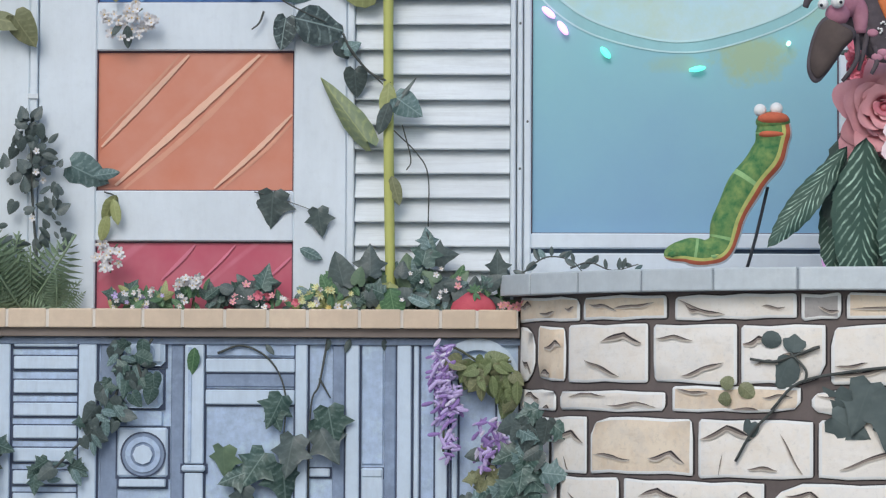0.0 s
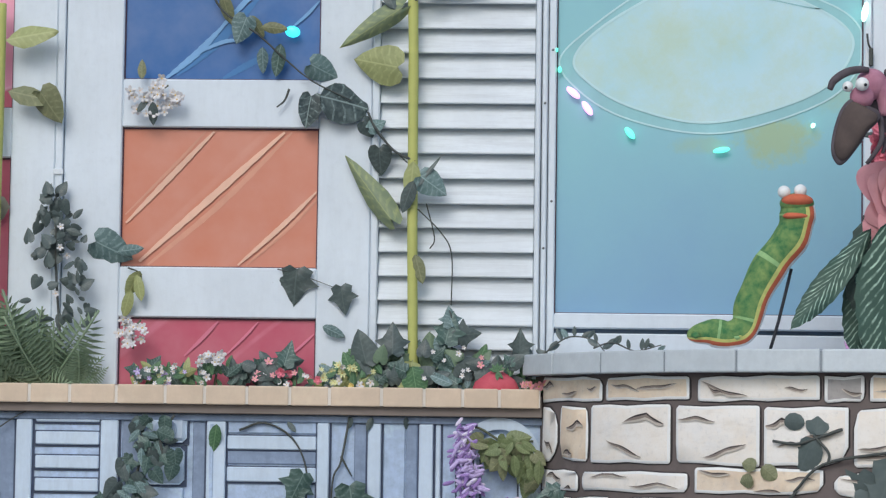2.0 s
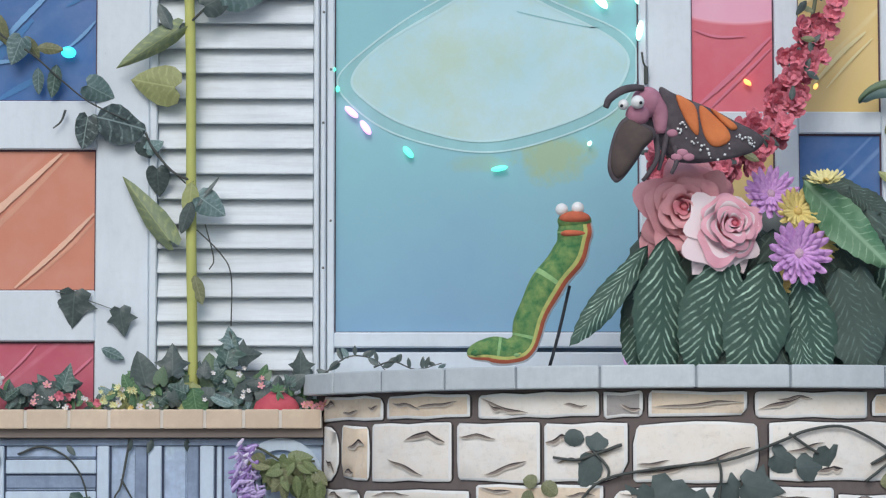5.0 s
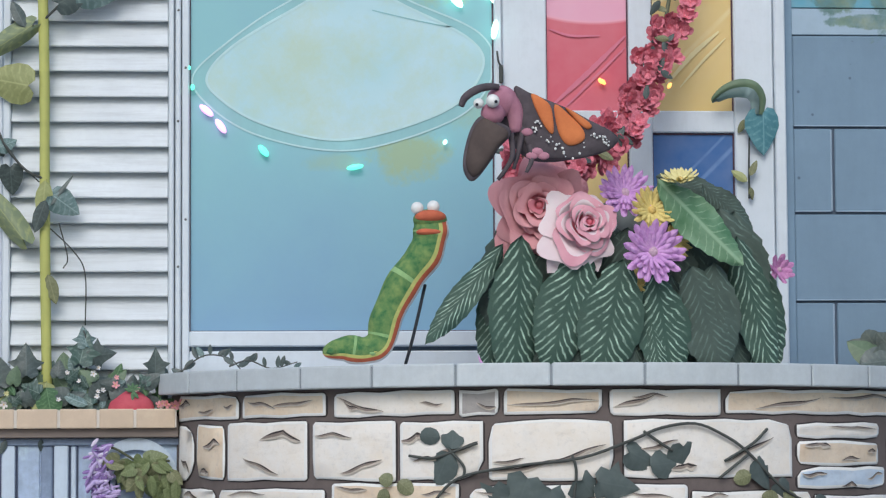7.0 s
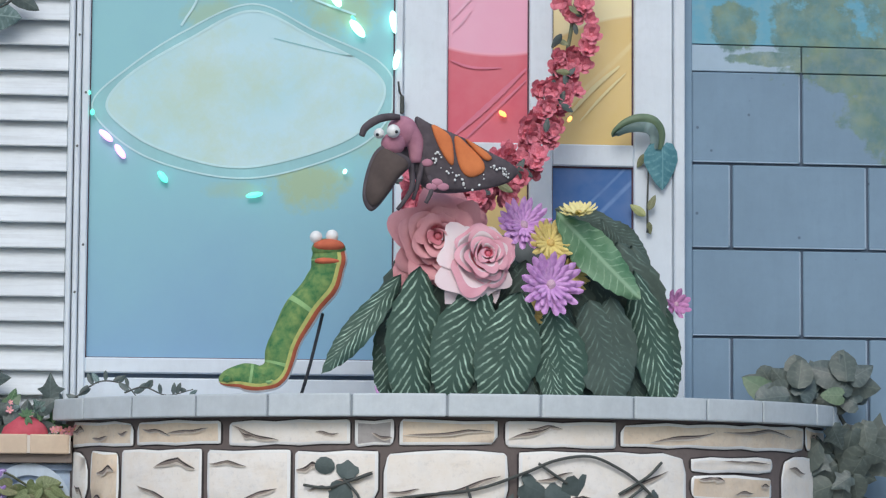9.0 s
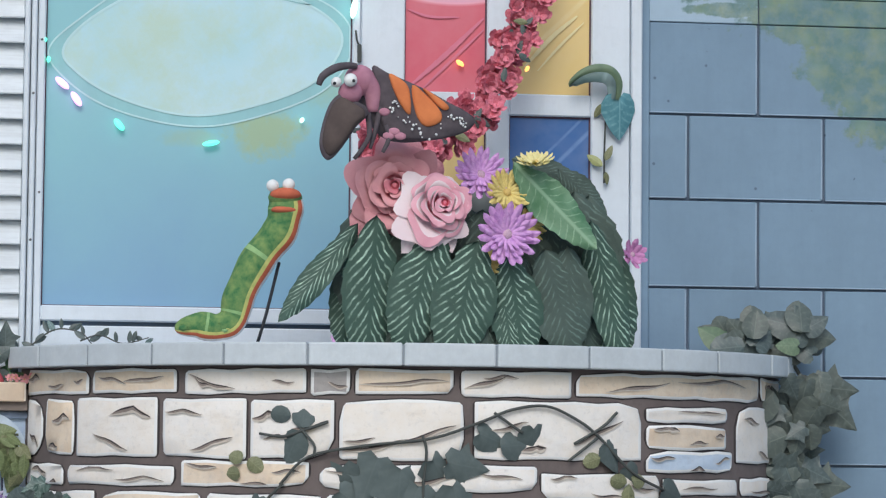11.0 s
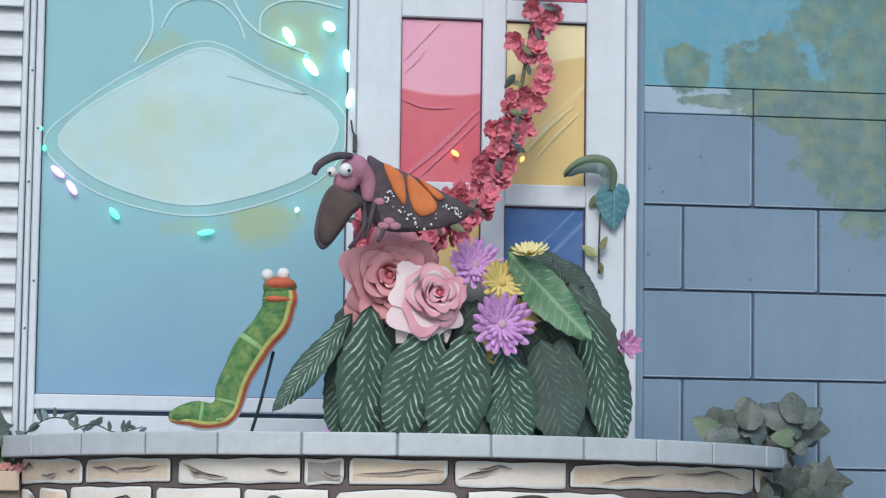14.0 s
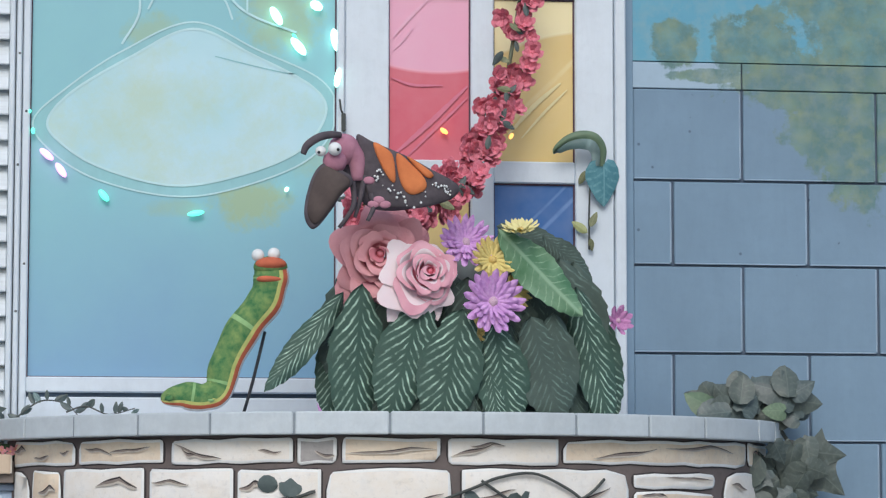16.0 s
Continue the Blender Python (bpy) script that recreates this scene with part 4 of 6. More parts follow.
PALE_DAISY = flower_mesh("pale_yellow_daisy", 12, BUTTER, HEART_Y, 2, 0.25, width=1.0)
PALE_FLOWER = flower_mesh("pale_yellow_blossom", 7, PALE_YELLOW, HEART_Y, 1, 0.35, width=1.3)
PINK_FLOWER = flower_mesh("pink_blossom", 5, ROSE, HEART_Y, 1, 0.3, width=1.8)


def flower(parent, mesh, at, size, tilt=None, yaw=None, name="blossom", label=""):
    tilt = random.uniform(-30, 30) if tilt is None else tilt
    yaw = random.uniform(-35, 35) if yaw is None else yaw
    m = pose(*at, tilt, 0, yaw) @ pose(0, 0, 0, 0, random.uniform(0, 72), 0) @ Matrix.Diagonal((size, size, size, 1))
    return put(name, mesh, m, parent, label)


def vine(name, label, stem, leaves, mat=TWIG, radius=0.004, category="vine", group="", base=None):
    """A climbing plant: stems (lists of points) and leaves (shape, material, point, turn, size)."""
    t = thing(name, base or stem[0][0], label, category, group)
    for line in stem:
        part("stem", tube(line, lambda s: radius * (1 - 0.45 * s), 6, 5), mat, t)
    for shape, mt, at, turn, size in leaves:
        leaf(t, shape, mt, at, turn, size)
    return t


# ---- stones of the bay ----
def stone(parent, d0, d1, z0, z1, mat, rng, marks=()):
    """One painted stone, slightly pillowed and uneven, with a pale rim and brushed cracks."""
    bm = bmesh.new()
    wide = radians(d1 - d0) * R
    tall = z1 - z0
    ex, ez = 0.0065 / wide, 0.006 / tall
    ex2, ez2 = 0.0155 / wide, min(0.3, 0.014 / tall)
    nu = max(2, int((d1 - d0) / 3.5))
    us = [0, ex, ex2] + [ex2 + (1 - 2 * ex2) * i / nu for i in range(1, nu)] + [1 - ex2, 1 - ex, 1]
    vs = [0, ez, ez2] + [ez2 + (1 - 2 * ez2) * i / 3 for i in range(1, 3)] + [1 - ez2, 1 - ez, 1]
    ka, kb = rng.uniform(0.03, 0.09) * tall / wide * 2, rng.uniform(0.08, 0.22)
    sl = [rng.uniform(-0.004, 0.004) for _ in range(4)]
    cut = [min(tall * 0.45, 0.014 + 0.05 * rng.random() ** 4) for _ in range(4)]
    rows = []
    for i, u in enumerate(us):
        row = []
        for j, v in enumerate(vs):
            x, z = u * wide, v * tall
            z += (sl[0] * (1 - u) + sl[1] * u) * v + (sl[2] * (1 - u) + sl[3] * u) * (1 - v)
            # round the four corners
            for cxn, czn, c in ((0, 0, cut[0]), (1, 0, cut[1]), (0, 1, cut[2]), (1, 1, cut[3])):
                dx, dz = (x if cxn == 0 else wide - x), (z if czn == 0 else tall - z)
                if dx < c and dz < c:
                    over = (c - dx) + (c - dz) - c
                    if over > 0:
                        x += over * 0.5 * (1 if cxn == 0 else -1)
                        z += over * 0.5 * (1 if czn == 0 else -1)
            z += 0.0025 * math.sin(x * 55 + d0) * (1 if v > 0.5 else -1)
            ring_no = min(i, j, len(us) - 1 - i, len(vs) - 1 - j)
            r = R + (-0.009, -0.0015, 0.0)[min(ring_no, 2)] + (0.003 * math.sin(7 * u + d0) * math.sin(5 * v) if ring_no > 1 else 0)
            row.append(bm.verts.new(on_bay(d0 + math.degrees(x / R), r, z0 + z)))
        rows.append(row)
    for i in range(len(us) - 1):
        for j in range(len(vs) - 1):
            f = bm.faces.new((rows[i][j], rows[i + 1][j], rows[i + 1][j + 1], rows[i][j + 1]))
            f.smooth = True
            edge_no = min(i, j, len(us) - 2 - i, len(vs) - 2 - j)
            f.material_index = (2, 1, 0)[min(edge_no, 2)]
    bmesh.ops.recalc_face_normals(bm, faces=bm.faces)
    base = on_bay((d0 + d1) / 2, R, z0)
    bmesh.ops.translate(bm, verts=bm.verts, vec=-base)
    ob = put("stone", mesh_of("stone", bm, mat, STONE_EDGE, INK), Matrix.Translation(base), parent)
    for kind, u0, v0, u1, v1 in marks or random_marks(rng, wide, tall):
        brush_mark(ob, d0, z0, wide, tall, kind, u0, v0, u1, v1, rng)


def random_marks(rng, wide, tall):
    """A few cracks where none are given: kind, start and end as shares of the stone's face."""
    out = []
    n = 1 if wide < 0.14 or tall < 0.06 else 2 if wide < 0.3 else 3
    for k in range(n):
        u = (k + rng.uniform(0.1, 0.45)) / n
        span = rng.uniform(0.3, 0.6) / n + 0.1
        v = rng.uniform(0.3, 0.7) if n == 1 else (0.72, 0.3, 0.6)[k] + rng.uniform(-0.1, 0.1)
        out.append((rng.choice(("peak", "line", "slash", "line")), u, v, min(0.93, u + span), v + rng.uniform(-0.22, 0.22)))
    return out


def brush_mark(ob, d0, z0, wide, tall, kind, u0, v0, u1, v1, rng):
    """A painted crack: a broad pale wash, an umber stroke and a dark tapering line over it."""
    steps = 18
    size = max(0.02, abs(u1 - u0) * wide)
    peak = {"peak": 0.20 * size, "line": 0.05 * size, "slash": 0.0}[kind]
    at_ = rng.uniform(0.45, 0.7)
    ph = rng.uniform(0, 6)
    for mt, thick, drop, lift, a0, a1 in ((SHADE, 0.013, 0.004, 0.0040, 0.0, 1.0), (UMBER, 0.0085, 0.0025, 0.0047, 0.05, 0.9), (INK, 0.0034, 0.0, 0.0054, 0.12, 1.0)):
        if kind == "peak":
            thick *= 1.25
        elif kind == "line":
            thick *= 0.75
        thick *= min(1.0, tall / 0.09)
        own = bmesh.new()
        pr = []
        for i in range(steps + 1):
            s_ = a0 + (a1 - a0) * i / steps
            tent = s_ / at_ if s_ < at_ else (1 - s_) / (1 - at_)
            bell = math.sin(math.pi * min(1, max(0.0, (s_ - a0) / (a1 - a0)))) ** 0.7
            x = (u0 + (u1 - u0) * s_) * wide
            z = (v0 + (v1 - v0) * s_) * tall + peak * (tent - 0.3) + 0.003 * math.sin(7 * s_ + ph) - drop * bell
            w = thick * (0.1 + 0.9 * bell) * (0.75 + 0.5 * abs(math.sin(5 * s_ + ph)))
            if kind == "peak" and s_ > at_:
                w *= 1.5
            pr.append([own.verts.new(on_bay(d0 + math.degrees(min(max(x, 0.012), wide - 0.012) / R), R + lift, z0 + min(max(q, 0.011), tall - 0.011))) for q in (z - w * 0.7, z + w * 0.3)])
        for a, b in zip(pr, pr[1:]):
            own.faces.new((a[0], b[0], b[1], a[1]))
        bmesh.ops.recalc_face_normals(own, faces=own.faces)
        part("brush_mark", own, mt, ob)


rng = random.Random(11)
T_, G_, B_ = STONE_TAN, STONE_GREY, STONE_BLUE
COURSES = (
    (1.738, 1.803, ((-68, -51.7, T_), (-50.8, -36, T_), (-34.6, -17.7, STONE), (-17, -12, G_), (-11.2, 1.3, T_), (2.4, 17.4, STONE), (18.2, 56.4, T_), (57.2, 69, T_))),
    (1.566, 1.722, ((-68, -63, STONE), (-62.1, -54.8, T_), (-54.1, -39, STONE), (-38, -25.7, STONE), (-25, -14, STONE), (-13.2, 2.7, STONE), (4.2, 28.4, STONE))),
    (1.676, 1.714, ((29.4, 46.3, STONE),)), (1.600, 1.664, ((29.4, 46.0, T_),)), (1.535, 1.588, ((29.4, 47.6, B_),)), (1.560, 1.72, ((48.9, 67, STONE),)),
    (1.486, 1.540, ((-68, -57.2, STONE), (-56.1, -36.2, STONE))), (1.490, 1.558, ((-35, -17.2, T_),)), (1.482, 1.548, ((-15.7, 12.6, STONE),)),
    (1.462, 1.530, ((13.3, 31.7, STONE),)), (1.470, 1.515, ((32.4, 49, STONE), (50, 68, STONE))),
    (1.316, 1.468, ((-68, -59, STONE), (-58.2, -50.2, STONE), (-49.3, -32, T_), (-31.1, -15.6, STONE), (-14.8, -0.6, STONE))),
    (1.316, 1.452, ((0.6, 16.8, STONE),)),
    (1.316, 1.450, ((18.2, 31.0, STONE), (31.8, 40.5, STONE), (41.5, 53, STONE), (54, 68, STONE))),
    (1.17, 1.302, ((-68, -57, STONE), (-56, -44, STONE), (-43, -22, STONE), (-21, 2, STONE), (3.2, 24, STONE), (25, 47, STONE), (48, 68, STONE))),
)
CRACKS = {  # by the stone's first angle and foot
    (-54.1, 1.566): (("peak", 0.45, 0.75, 0.92, 0.72), ("slash", 0.25, 0.42, 0.68, 0.15)),
    (-38, 1.566): (("line", 0.06, 0.78, 0.5, 0.74), ("slash", 0.36, 0.16, 0.84, 0.38)),
    (-25, 1.566): (("peak", 0.04, 0.66, 0.32, 0.74), ("slash", 0.5, 0.48, 0.92, 0.62), ("line", 0.18, 0.36, 0.5, 0.4)),
    (-13.2, 1.566): (("slash", 0.03, 0.16, 0.55, 0.34), ("slash", 0.45, 0.3, 0.92, 0.58), ("line", 0.05, 0.3, 0.3, 0.36)),
    (4.2, 1.566): (("slash", 0.56, 0.30, 0.86, 0.70), ("line", 0.1, 0.5, 0.3, 0.64), ("peak", 0.26, 0.2, 0.4, 0.25)),
    (-50.8, 1.738): (("line", 0.1, 0.7, 0.45, 0.45), ("line", 0.4, 0.48, 0.86, 0.66)),
    (-34.6, 1.738): (("slash", 0.05, 0.72, 0.44, 0.2), ("slash", 0.1, 0.62, 0.24, 0.3), ("line", 0.72, 0.52, 0.9, 0.46)),
    (-11.2, 1.738): (("line", 0.06, 0.42, 0.94, 0.55),),
    (2.4, 1.738): (("slash", 0.04, 0.32, 0.42, 0.78), ("line", 0.2, 0.7, 0.5, 0.72)),
    (18.2, 1.738): (("slash", 0.12, 0.3, 0.40, 0.66), ("line", 0.44, 0.72, 0.86, 0.62)),
    (-49.3, 1.316): (("line", 0.06, 0.36, 0.44, 0.28), ("peak", 0.6, 0.36, 0.92, 0.3)),
    (-56.1, 1.486): (("line", 0.12, 0.74, 0.5, 0.78), ("line", 0.5, 0.4, 0.92, 0.36)),
    (-62.1, 1.566): (("peak", 0.3, 0.62, 0.85, 0.66), ("peak", 0.2, 0.2, 0.5, 0.2)),
    (-58.2, 1.316): (("peak", 0.06, 0.6, 0.9, 0.6), ("slash", 0.4, 0.3, 0.55, 0.05)),
    (-31.1, 1.316): (("peak", 0.04, 0.7, 0.5, 0.75), ("slash", 0.2, 0.05, 0.24, 0.45), ("slash", 0.72, 0.75, 0.9, 0.1), ("line", 0.45, 0.2, 0.7, 0.18)),
    (-14.8, 1.316): (("slash", 0.2, 0.2, 0.8, 0.6), ("slash", 0.7, 0.1, 0.92, 0.7)),
    (0.6, 1.316): (("line", 0.05, 0.5, 0.9, 0.62), ("slash", 0.3, 0.6, 0.75, 0.75)),
}
for z0, z1, row in COURSES:
    for d0, d1, mt in row:
        stone(bay, d0 - 0.36, d1 + 0.36, z0 - 0.0075, z1 + 0.0065, mt, rng, CRACKS.get((d0, z0), ()))

# ledge tiles on the bay
cuts = (-70, -60.1, -49.3, -38.3, -27.9, -17, -5.2, 6.4, 18.8, 30, 40.6, 55.3, 63, 70)
for d0, d1 in zip(cuts, cuts[1:]):
    tile = arc_block(d0 + 0.14, d1 - 0.14, R - 0.158, R + 0.05, CAP_Z0, CAP_Z1, 4)
    sharp = [e for e in tile.edges if e.is_manifold and e.calc_face_angle(0) > 1.0]
    bmesh.ops.bevel(tile, geom=sharp, offset=0.005, segments=2, affect="EDGES", profile=0.6)
    part("tile", tile, CAP, ledge)
# ledge tiles of the planter
x = -0.04
for px in (845, 781, 713, 638, 546, 476, 400, 325, 255, 168, 85, 13, -69):
    x0 = -1.554 + px * 0.001651
    part("tile", box(x0 + 0.0038, x - 0.0038, -0.145, -0.03, LEDGE_Z0, LEDGE_Z1, 0.004, segments=2), TILE, planter)
    x = x0
while x > -3.9:
    part("tile", box(x - 0.1265, x - 0.0035, -0.145, -0.03, LEDGE_Z0, LEDGE_Z1, 0.004, segments=2), TILE, planter)
    x -= 0.13
part("tile_bed", box(-3.9, -0.04, -0.1425, -0.035, LEDGE_Z0 + 0.002, LEDGE_Z1 - 0.003, 0), GROUT, planter)


# ---- deck inside the bay ----
deck = bmesh.new()
ringv = [deck.verts.new(on_bay(-HALF + 2 * HALF * i / 36, R - 0.141, 1.80)) for i in range(37)]
ringv += [deck.verts.new((1.9, 0.0, 1.80)), deck.verts.new((0.2, 0.0, 1.80))]
deck.faces.new(ringv)
ext = bmesh.ops.extrude_face_region(deck, geom=deck.faces[:])
bmesh.ops.translate(deck, verts=[v for v in ext["geom"] if isinstance(v, bmesh.types.BMVert)], vec=(0, 0, -0.03))
bmesh.ops.recalc_face_normals(deck, faces=deck.faces)
solid("deck", deck, PANEL_DARK, "grey painted deck inside the round bay", "deck", kind="structure")

# ---- flower bush on the bay ----
bush = thing("flower_bush", (1.233, -0.450, 1.862), "big bush of dark palm leaves topped with silk roses and daisies", "bush")
PLACE[bush] = Matrix.Translation((PLACE[bush].translation.x, -0.45, 1.80))
bush.matrix_basis = PLACE[bush]
# mound fills the gaps between leaves; inner shade is put into its colour
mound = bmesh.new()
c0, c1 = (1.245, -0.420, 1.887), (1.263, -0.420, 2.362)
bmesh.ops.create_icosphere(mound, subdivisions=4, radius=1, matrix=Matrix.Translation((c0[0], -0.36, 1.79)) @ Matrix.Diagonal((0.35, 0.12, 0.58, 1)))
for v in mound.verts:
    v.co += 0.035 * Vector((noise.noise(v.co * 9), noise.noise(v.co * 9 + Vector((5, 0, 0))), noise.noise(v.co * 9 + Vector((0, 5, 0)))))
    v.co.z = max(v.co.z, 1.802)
part("mound", mound, EARTH_LEAF, bush, "dark leafy mound for the shade inside the bush", smooth=True)
for at, turn, size, mt in (
        ((0.927, -0.540, 2.208), 184, 0.36, PALM), ((1.056, -0.570, 2.169), 184, 0.32, PALM), ((1.170, -0.600, 2.130), 186, 0.29, PALM),
        ((1.262, -0.610, 2.077), 172, 0.24, PALM), ((0.887, -0.500, 2.186), 190, 0.33, PALM), ((1.120, -0.550, 2.109), 176, 0.27, PALM),
        ((1.400, -0.540, 2.195), 172, 0.36, PALM_DIM), ((1.462, -0.500, 2.231), 178, 0.36, PALM_DIM), ((1.338, -0.580, 2.112), 180, 0.25, PALM_DIM),
        ((1.507, -0.520, 2.279), 168, 0.44, PALM), ((1.546, -0.470, 2.235), 164, 0.38, PALM), ((1.440, -0.480, 2.344), 140, 0.22, PALM_DIM),
        ((1.313, -0.460, 2.415), 110, 0.22, PALM_DIM), ((1.406, -0.440, 2.379), 130, 0.22, PALM_DIM), ((0.983, -0.500, 2.109), 182, 0.26, PALM_DIM),
        ((1.219, -0.530, 2.065), 184, 0.22, PALM), ((1.009, -0.560, 2.043), 178, 0.19, PALM), ((1.099, -0.600, 2.027), 170, 0.18, PALM)):
    leaf(bush, "frond", mt, at, turn, size, tilt=random.uniform(-8, 4), yaw=random.uniform(-12, 12), name="palm_leaf", arch=0.05)
for k in range(15):
    f = (k + 0.5) / 15
    leaf(bush, "frond", PALM_DIM, (0.885 + 0.66 * f, -0.52 - 0.05 * math.sin(math.pi * f), 2.29 + 0.03 * math.sin(9 * f)), 186 - 16 * f + random.uniform(-7, 7), random.uniform(0.33, 0.40), tilt=-2, yaw=random.uniform(-10, 10), name="palm_leaf", arch=0.05, wide=random.uniform(1.0, 1.5))
for at, turn, size, wide, mt in (((0.915, -0.605, 2.235), 182, 0.43, 1.05, PALM), ((1.085, -0.63, 2.205), 196, 0.37, 1.3, PALM), ((1.19, -0.65, 2.165), 192, 0.35, 1.45, PALM),
                                 ((1.28, -0.63, 2.13), 170, 0.32, 1.35, PALM), ((1.384, -0.61, 2.15), 163, 0.32, 1.45, PALM_DIM), ((1.45, -0.6, 2.16), 176, 0.31, 1.2, PALM_DIM),
                                 ((1.518, -0.58, 2.235), 165, 0.42, 0.8, PALM), ((1.435, -0.52, 2.385), 131, 0.19, 1.2, PALM_DIM)):
    leaf(bush, "frond", mt, at, turn, size, tilt=-3, yaw=random.uniform(-8, 8), name="palm_leaf", arch=0.06, wide=wide)
leaf(bush, "frond", PALM, (0.868, -0.560, 2.213), 217, 0.36, tilt=3, yaw=10, name="palm_leaf", label="drooping narrow palm leaf reaching out sideways", arch=-0.1, wide=0.62)
leaf(bush, "frond", BROAD, (1.289, -0.640, 2.388), 136, 0.335, tilt=2, yaw=-8, name="palm_leaf", label="lighter green broad leaf", arch=0.0)
left_, right_ = (0.890, -0.480, 2.108), (1.564, -0.480, 2.123)
for k in range(34):
    f = random.random()
    x = left_[0] + (right_[0] - left_[0]) * f
    mt = PALM_DIM
    leaf(bush, "frond", mt, (x, -0.47 - 0.11 * math.sin(math.pi * f) - random.uniform(0, 0.03), 2.02 + random.uniform(-0.09, 0.13)), 180 + (0.5 - f) * 26 + random.uniform(-12, 12), random.uniform(0.22, 0.32), tilt=random.uniform(-10, 2), yaw=random.uniform(-25, 25), name="palm_leaf", arch=0.05)
leaf(bush, "round", TEAL_LEAF, (1.567, -0.400, 2.047), 178, 0.15, tilt=0, yaw=0, name="leaf", label="teal round leaf")
for k in range(5):
    p = (0.823, -0.550, 1.883)
    leaf(bush, "blade", PURPLE if k % 2 else IVY_DARK, (p[0] + 0.02 * k - 0.02, p[1], p[2] - 0.04), -50 + 28 * k, 0.07)


def rose(parent, at, r, petal_mat, heart_mat, tilt, yaw, seed, label, rimmed=False):
    """A silk rose facing the front: nested cupped petals with curled lips, the heart set a little high."""
    rr = random.Random(seed)
    m0 = pose(*at, tilt, 0, yaw)
    heart = put("rose", mesh_of("rose", ball((0.10 * r, -0.48 * r, 0.10 * r), 0.135 * r, (1, 1.5, 1), 2), heart_mat, smooth=True), m0, parent, label)
    start = rr.uniform(0, 360)
    for k, (n, rho, high, deep) in enumerate(((2, 0.14, 0.80, 0.42), (3, 0.25, 0.79, 0.50), (3, 0.39, 0.74, 0.56), (3, 0.56, 0.64, 0.56), (4, 0.76, 0.48, 0.50), (4, 0.97, 0.28, 0.40), (5, 1.12, 0.06, 0.24))):
        for q in range(n):
            mid = radians(start + 47 * k + 360 * q / n + rr.uniform(-14, 14))
            span = radians(min(215, 470 / n) * rr.uniform(0.95, 1.15))
            grow, lip, ph1 = rr.uniform(0.88, 1.12), rr.uniform(0.02, 0.34), rr.uniform(0, 6)
            bm = bmesh.new()
            rows = []
            for i in range(17):
                u = -1 + 2 * i / 16
                rim = (1 - abs(u) ** 4 * 0.5) * (1 + 0.04 * math.sin(6 * u + ph1))
                row = []
                for j in range(7):
                    v = j / 6 * rim
                    curl = max(0, v - 0.72) / 0.28
                    rad = rho * grow * (0.55 + 0.45 * min(1, v) ** 0.7) + lip * curl ** 1.5 * (0.4 + rho)
                    y = -(high - deep) - deep * min(v, 0.9) / 0.9 + 0.10 * curl ** 2 * (0.3 + rho)
                    a = mid + u * span / 2
                    rad *= 1 + 0.055 * v * math.sin(4 * u + ph1)
                    row.append(bm.verts.new((rad * math.sin(a) * r, y * r, rad * math.cos(a) * r)))
                rows.append(row)
            for a, b in zip(rows, rows[1:]):
                for j in range(6):
                    bm.faces.new((a[j], b[j], b[j + 1], a[j + 1])).material_index = 2 if rimmed and j == 5 and k < 6 else 1 if k < 1 or (j < 3 and not (rimmed and k > 3)) else 0
            put("petal", mesh_of("petal", bm, petal_mat, heart_mat, ROSE_RIM, smooth=True), m0 @ pose(0.10 * r * (1.1 - rho), 0, 0.10 * r * (1.1 - rho), rr.uniform(-7, 7) * rho, 0, rr.uniform(-7, 7) * rho), heart)
    return heart


rose(bush, (0.966, -0.560, 2.312), 0.092, ROSE, ROSE_DEEP, 4, -12, 5, "large dusty pink silk rose")
for turn, dx, dz, size in ((200, -0.02, -0.05, 0.12), (222, -0.03, -0.03, 0.11), (20, 0.03, 0.05, 0.11), (60, 0.05, 0.03, 0.11)):
    leaf(bush, "round", ROSE, shift((0.964, -0.530, 2.304), dx, 0.01, dz), turn, size, tilt=6, yaw=0, name="petal")
rose(bush, (1.082, -0.630, 2.256), 0.080, ROSE_PALE, ROSE_HEART, -4, 6, 8, "pale pink silk rose with a deeper heart", True)
for turn, size in ((222, 0.150), (190, 0.145), (160, 0.115), (250, 0.12)):
    leaf(bush, "heart", ROSE_PALE, shift((1.086, -0.610, 2.242)), turn, size, tilt=6, yaw=0, name="petal")
flower(bush, DAISY, (1.268, -0.670, 2.183), 0.088, -4, 6, "daisy", "purple silk daisy")
flower(bush, DAISY, (1.203, -0.600, 2.352), 0.078, -18, 10, "daisy", "purple silk daisy")
flower(bush, DAISY, (1.381, -0.550, 2.292), 0.062, 10, 30, "daisy", "purple silk daisy")
flower(bush, YELLOW_DAISY, (1.275, -0.620, 2.303), 0.066, -10, 10, "daisy", "yellow silk daisy")
flower(bush, PALE_DAISY, (1.348, -0.660, 2.383), 0.054, -64, -16, "daisy", "yellow silk daisy")
flower(bush, YELLOW_DAISY, (1.345, -0.580, 2.222), 0.055, 0, 40, "daisy", "yellow silk daisy")
flower(bush, YELLOW_DAISY, (1.224, -0.600, 2.108), 0.05, -30, 0, "daisy", "yellow silk daisy")
flower(bush, ORCHID_FLOWER, (1.668, -0.420, 2.152), 0.046, -8, 24, "daisy", "small purple flower at the bush's edge")

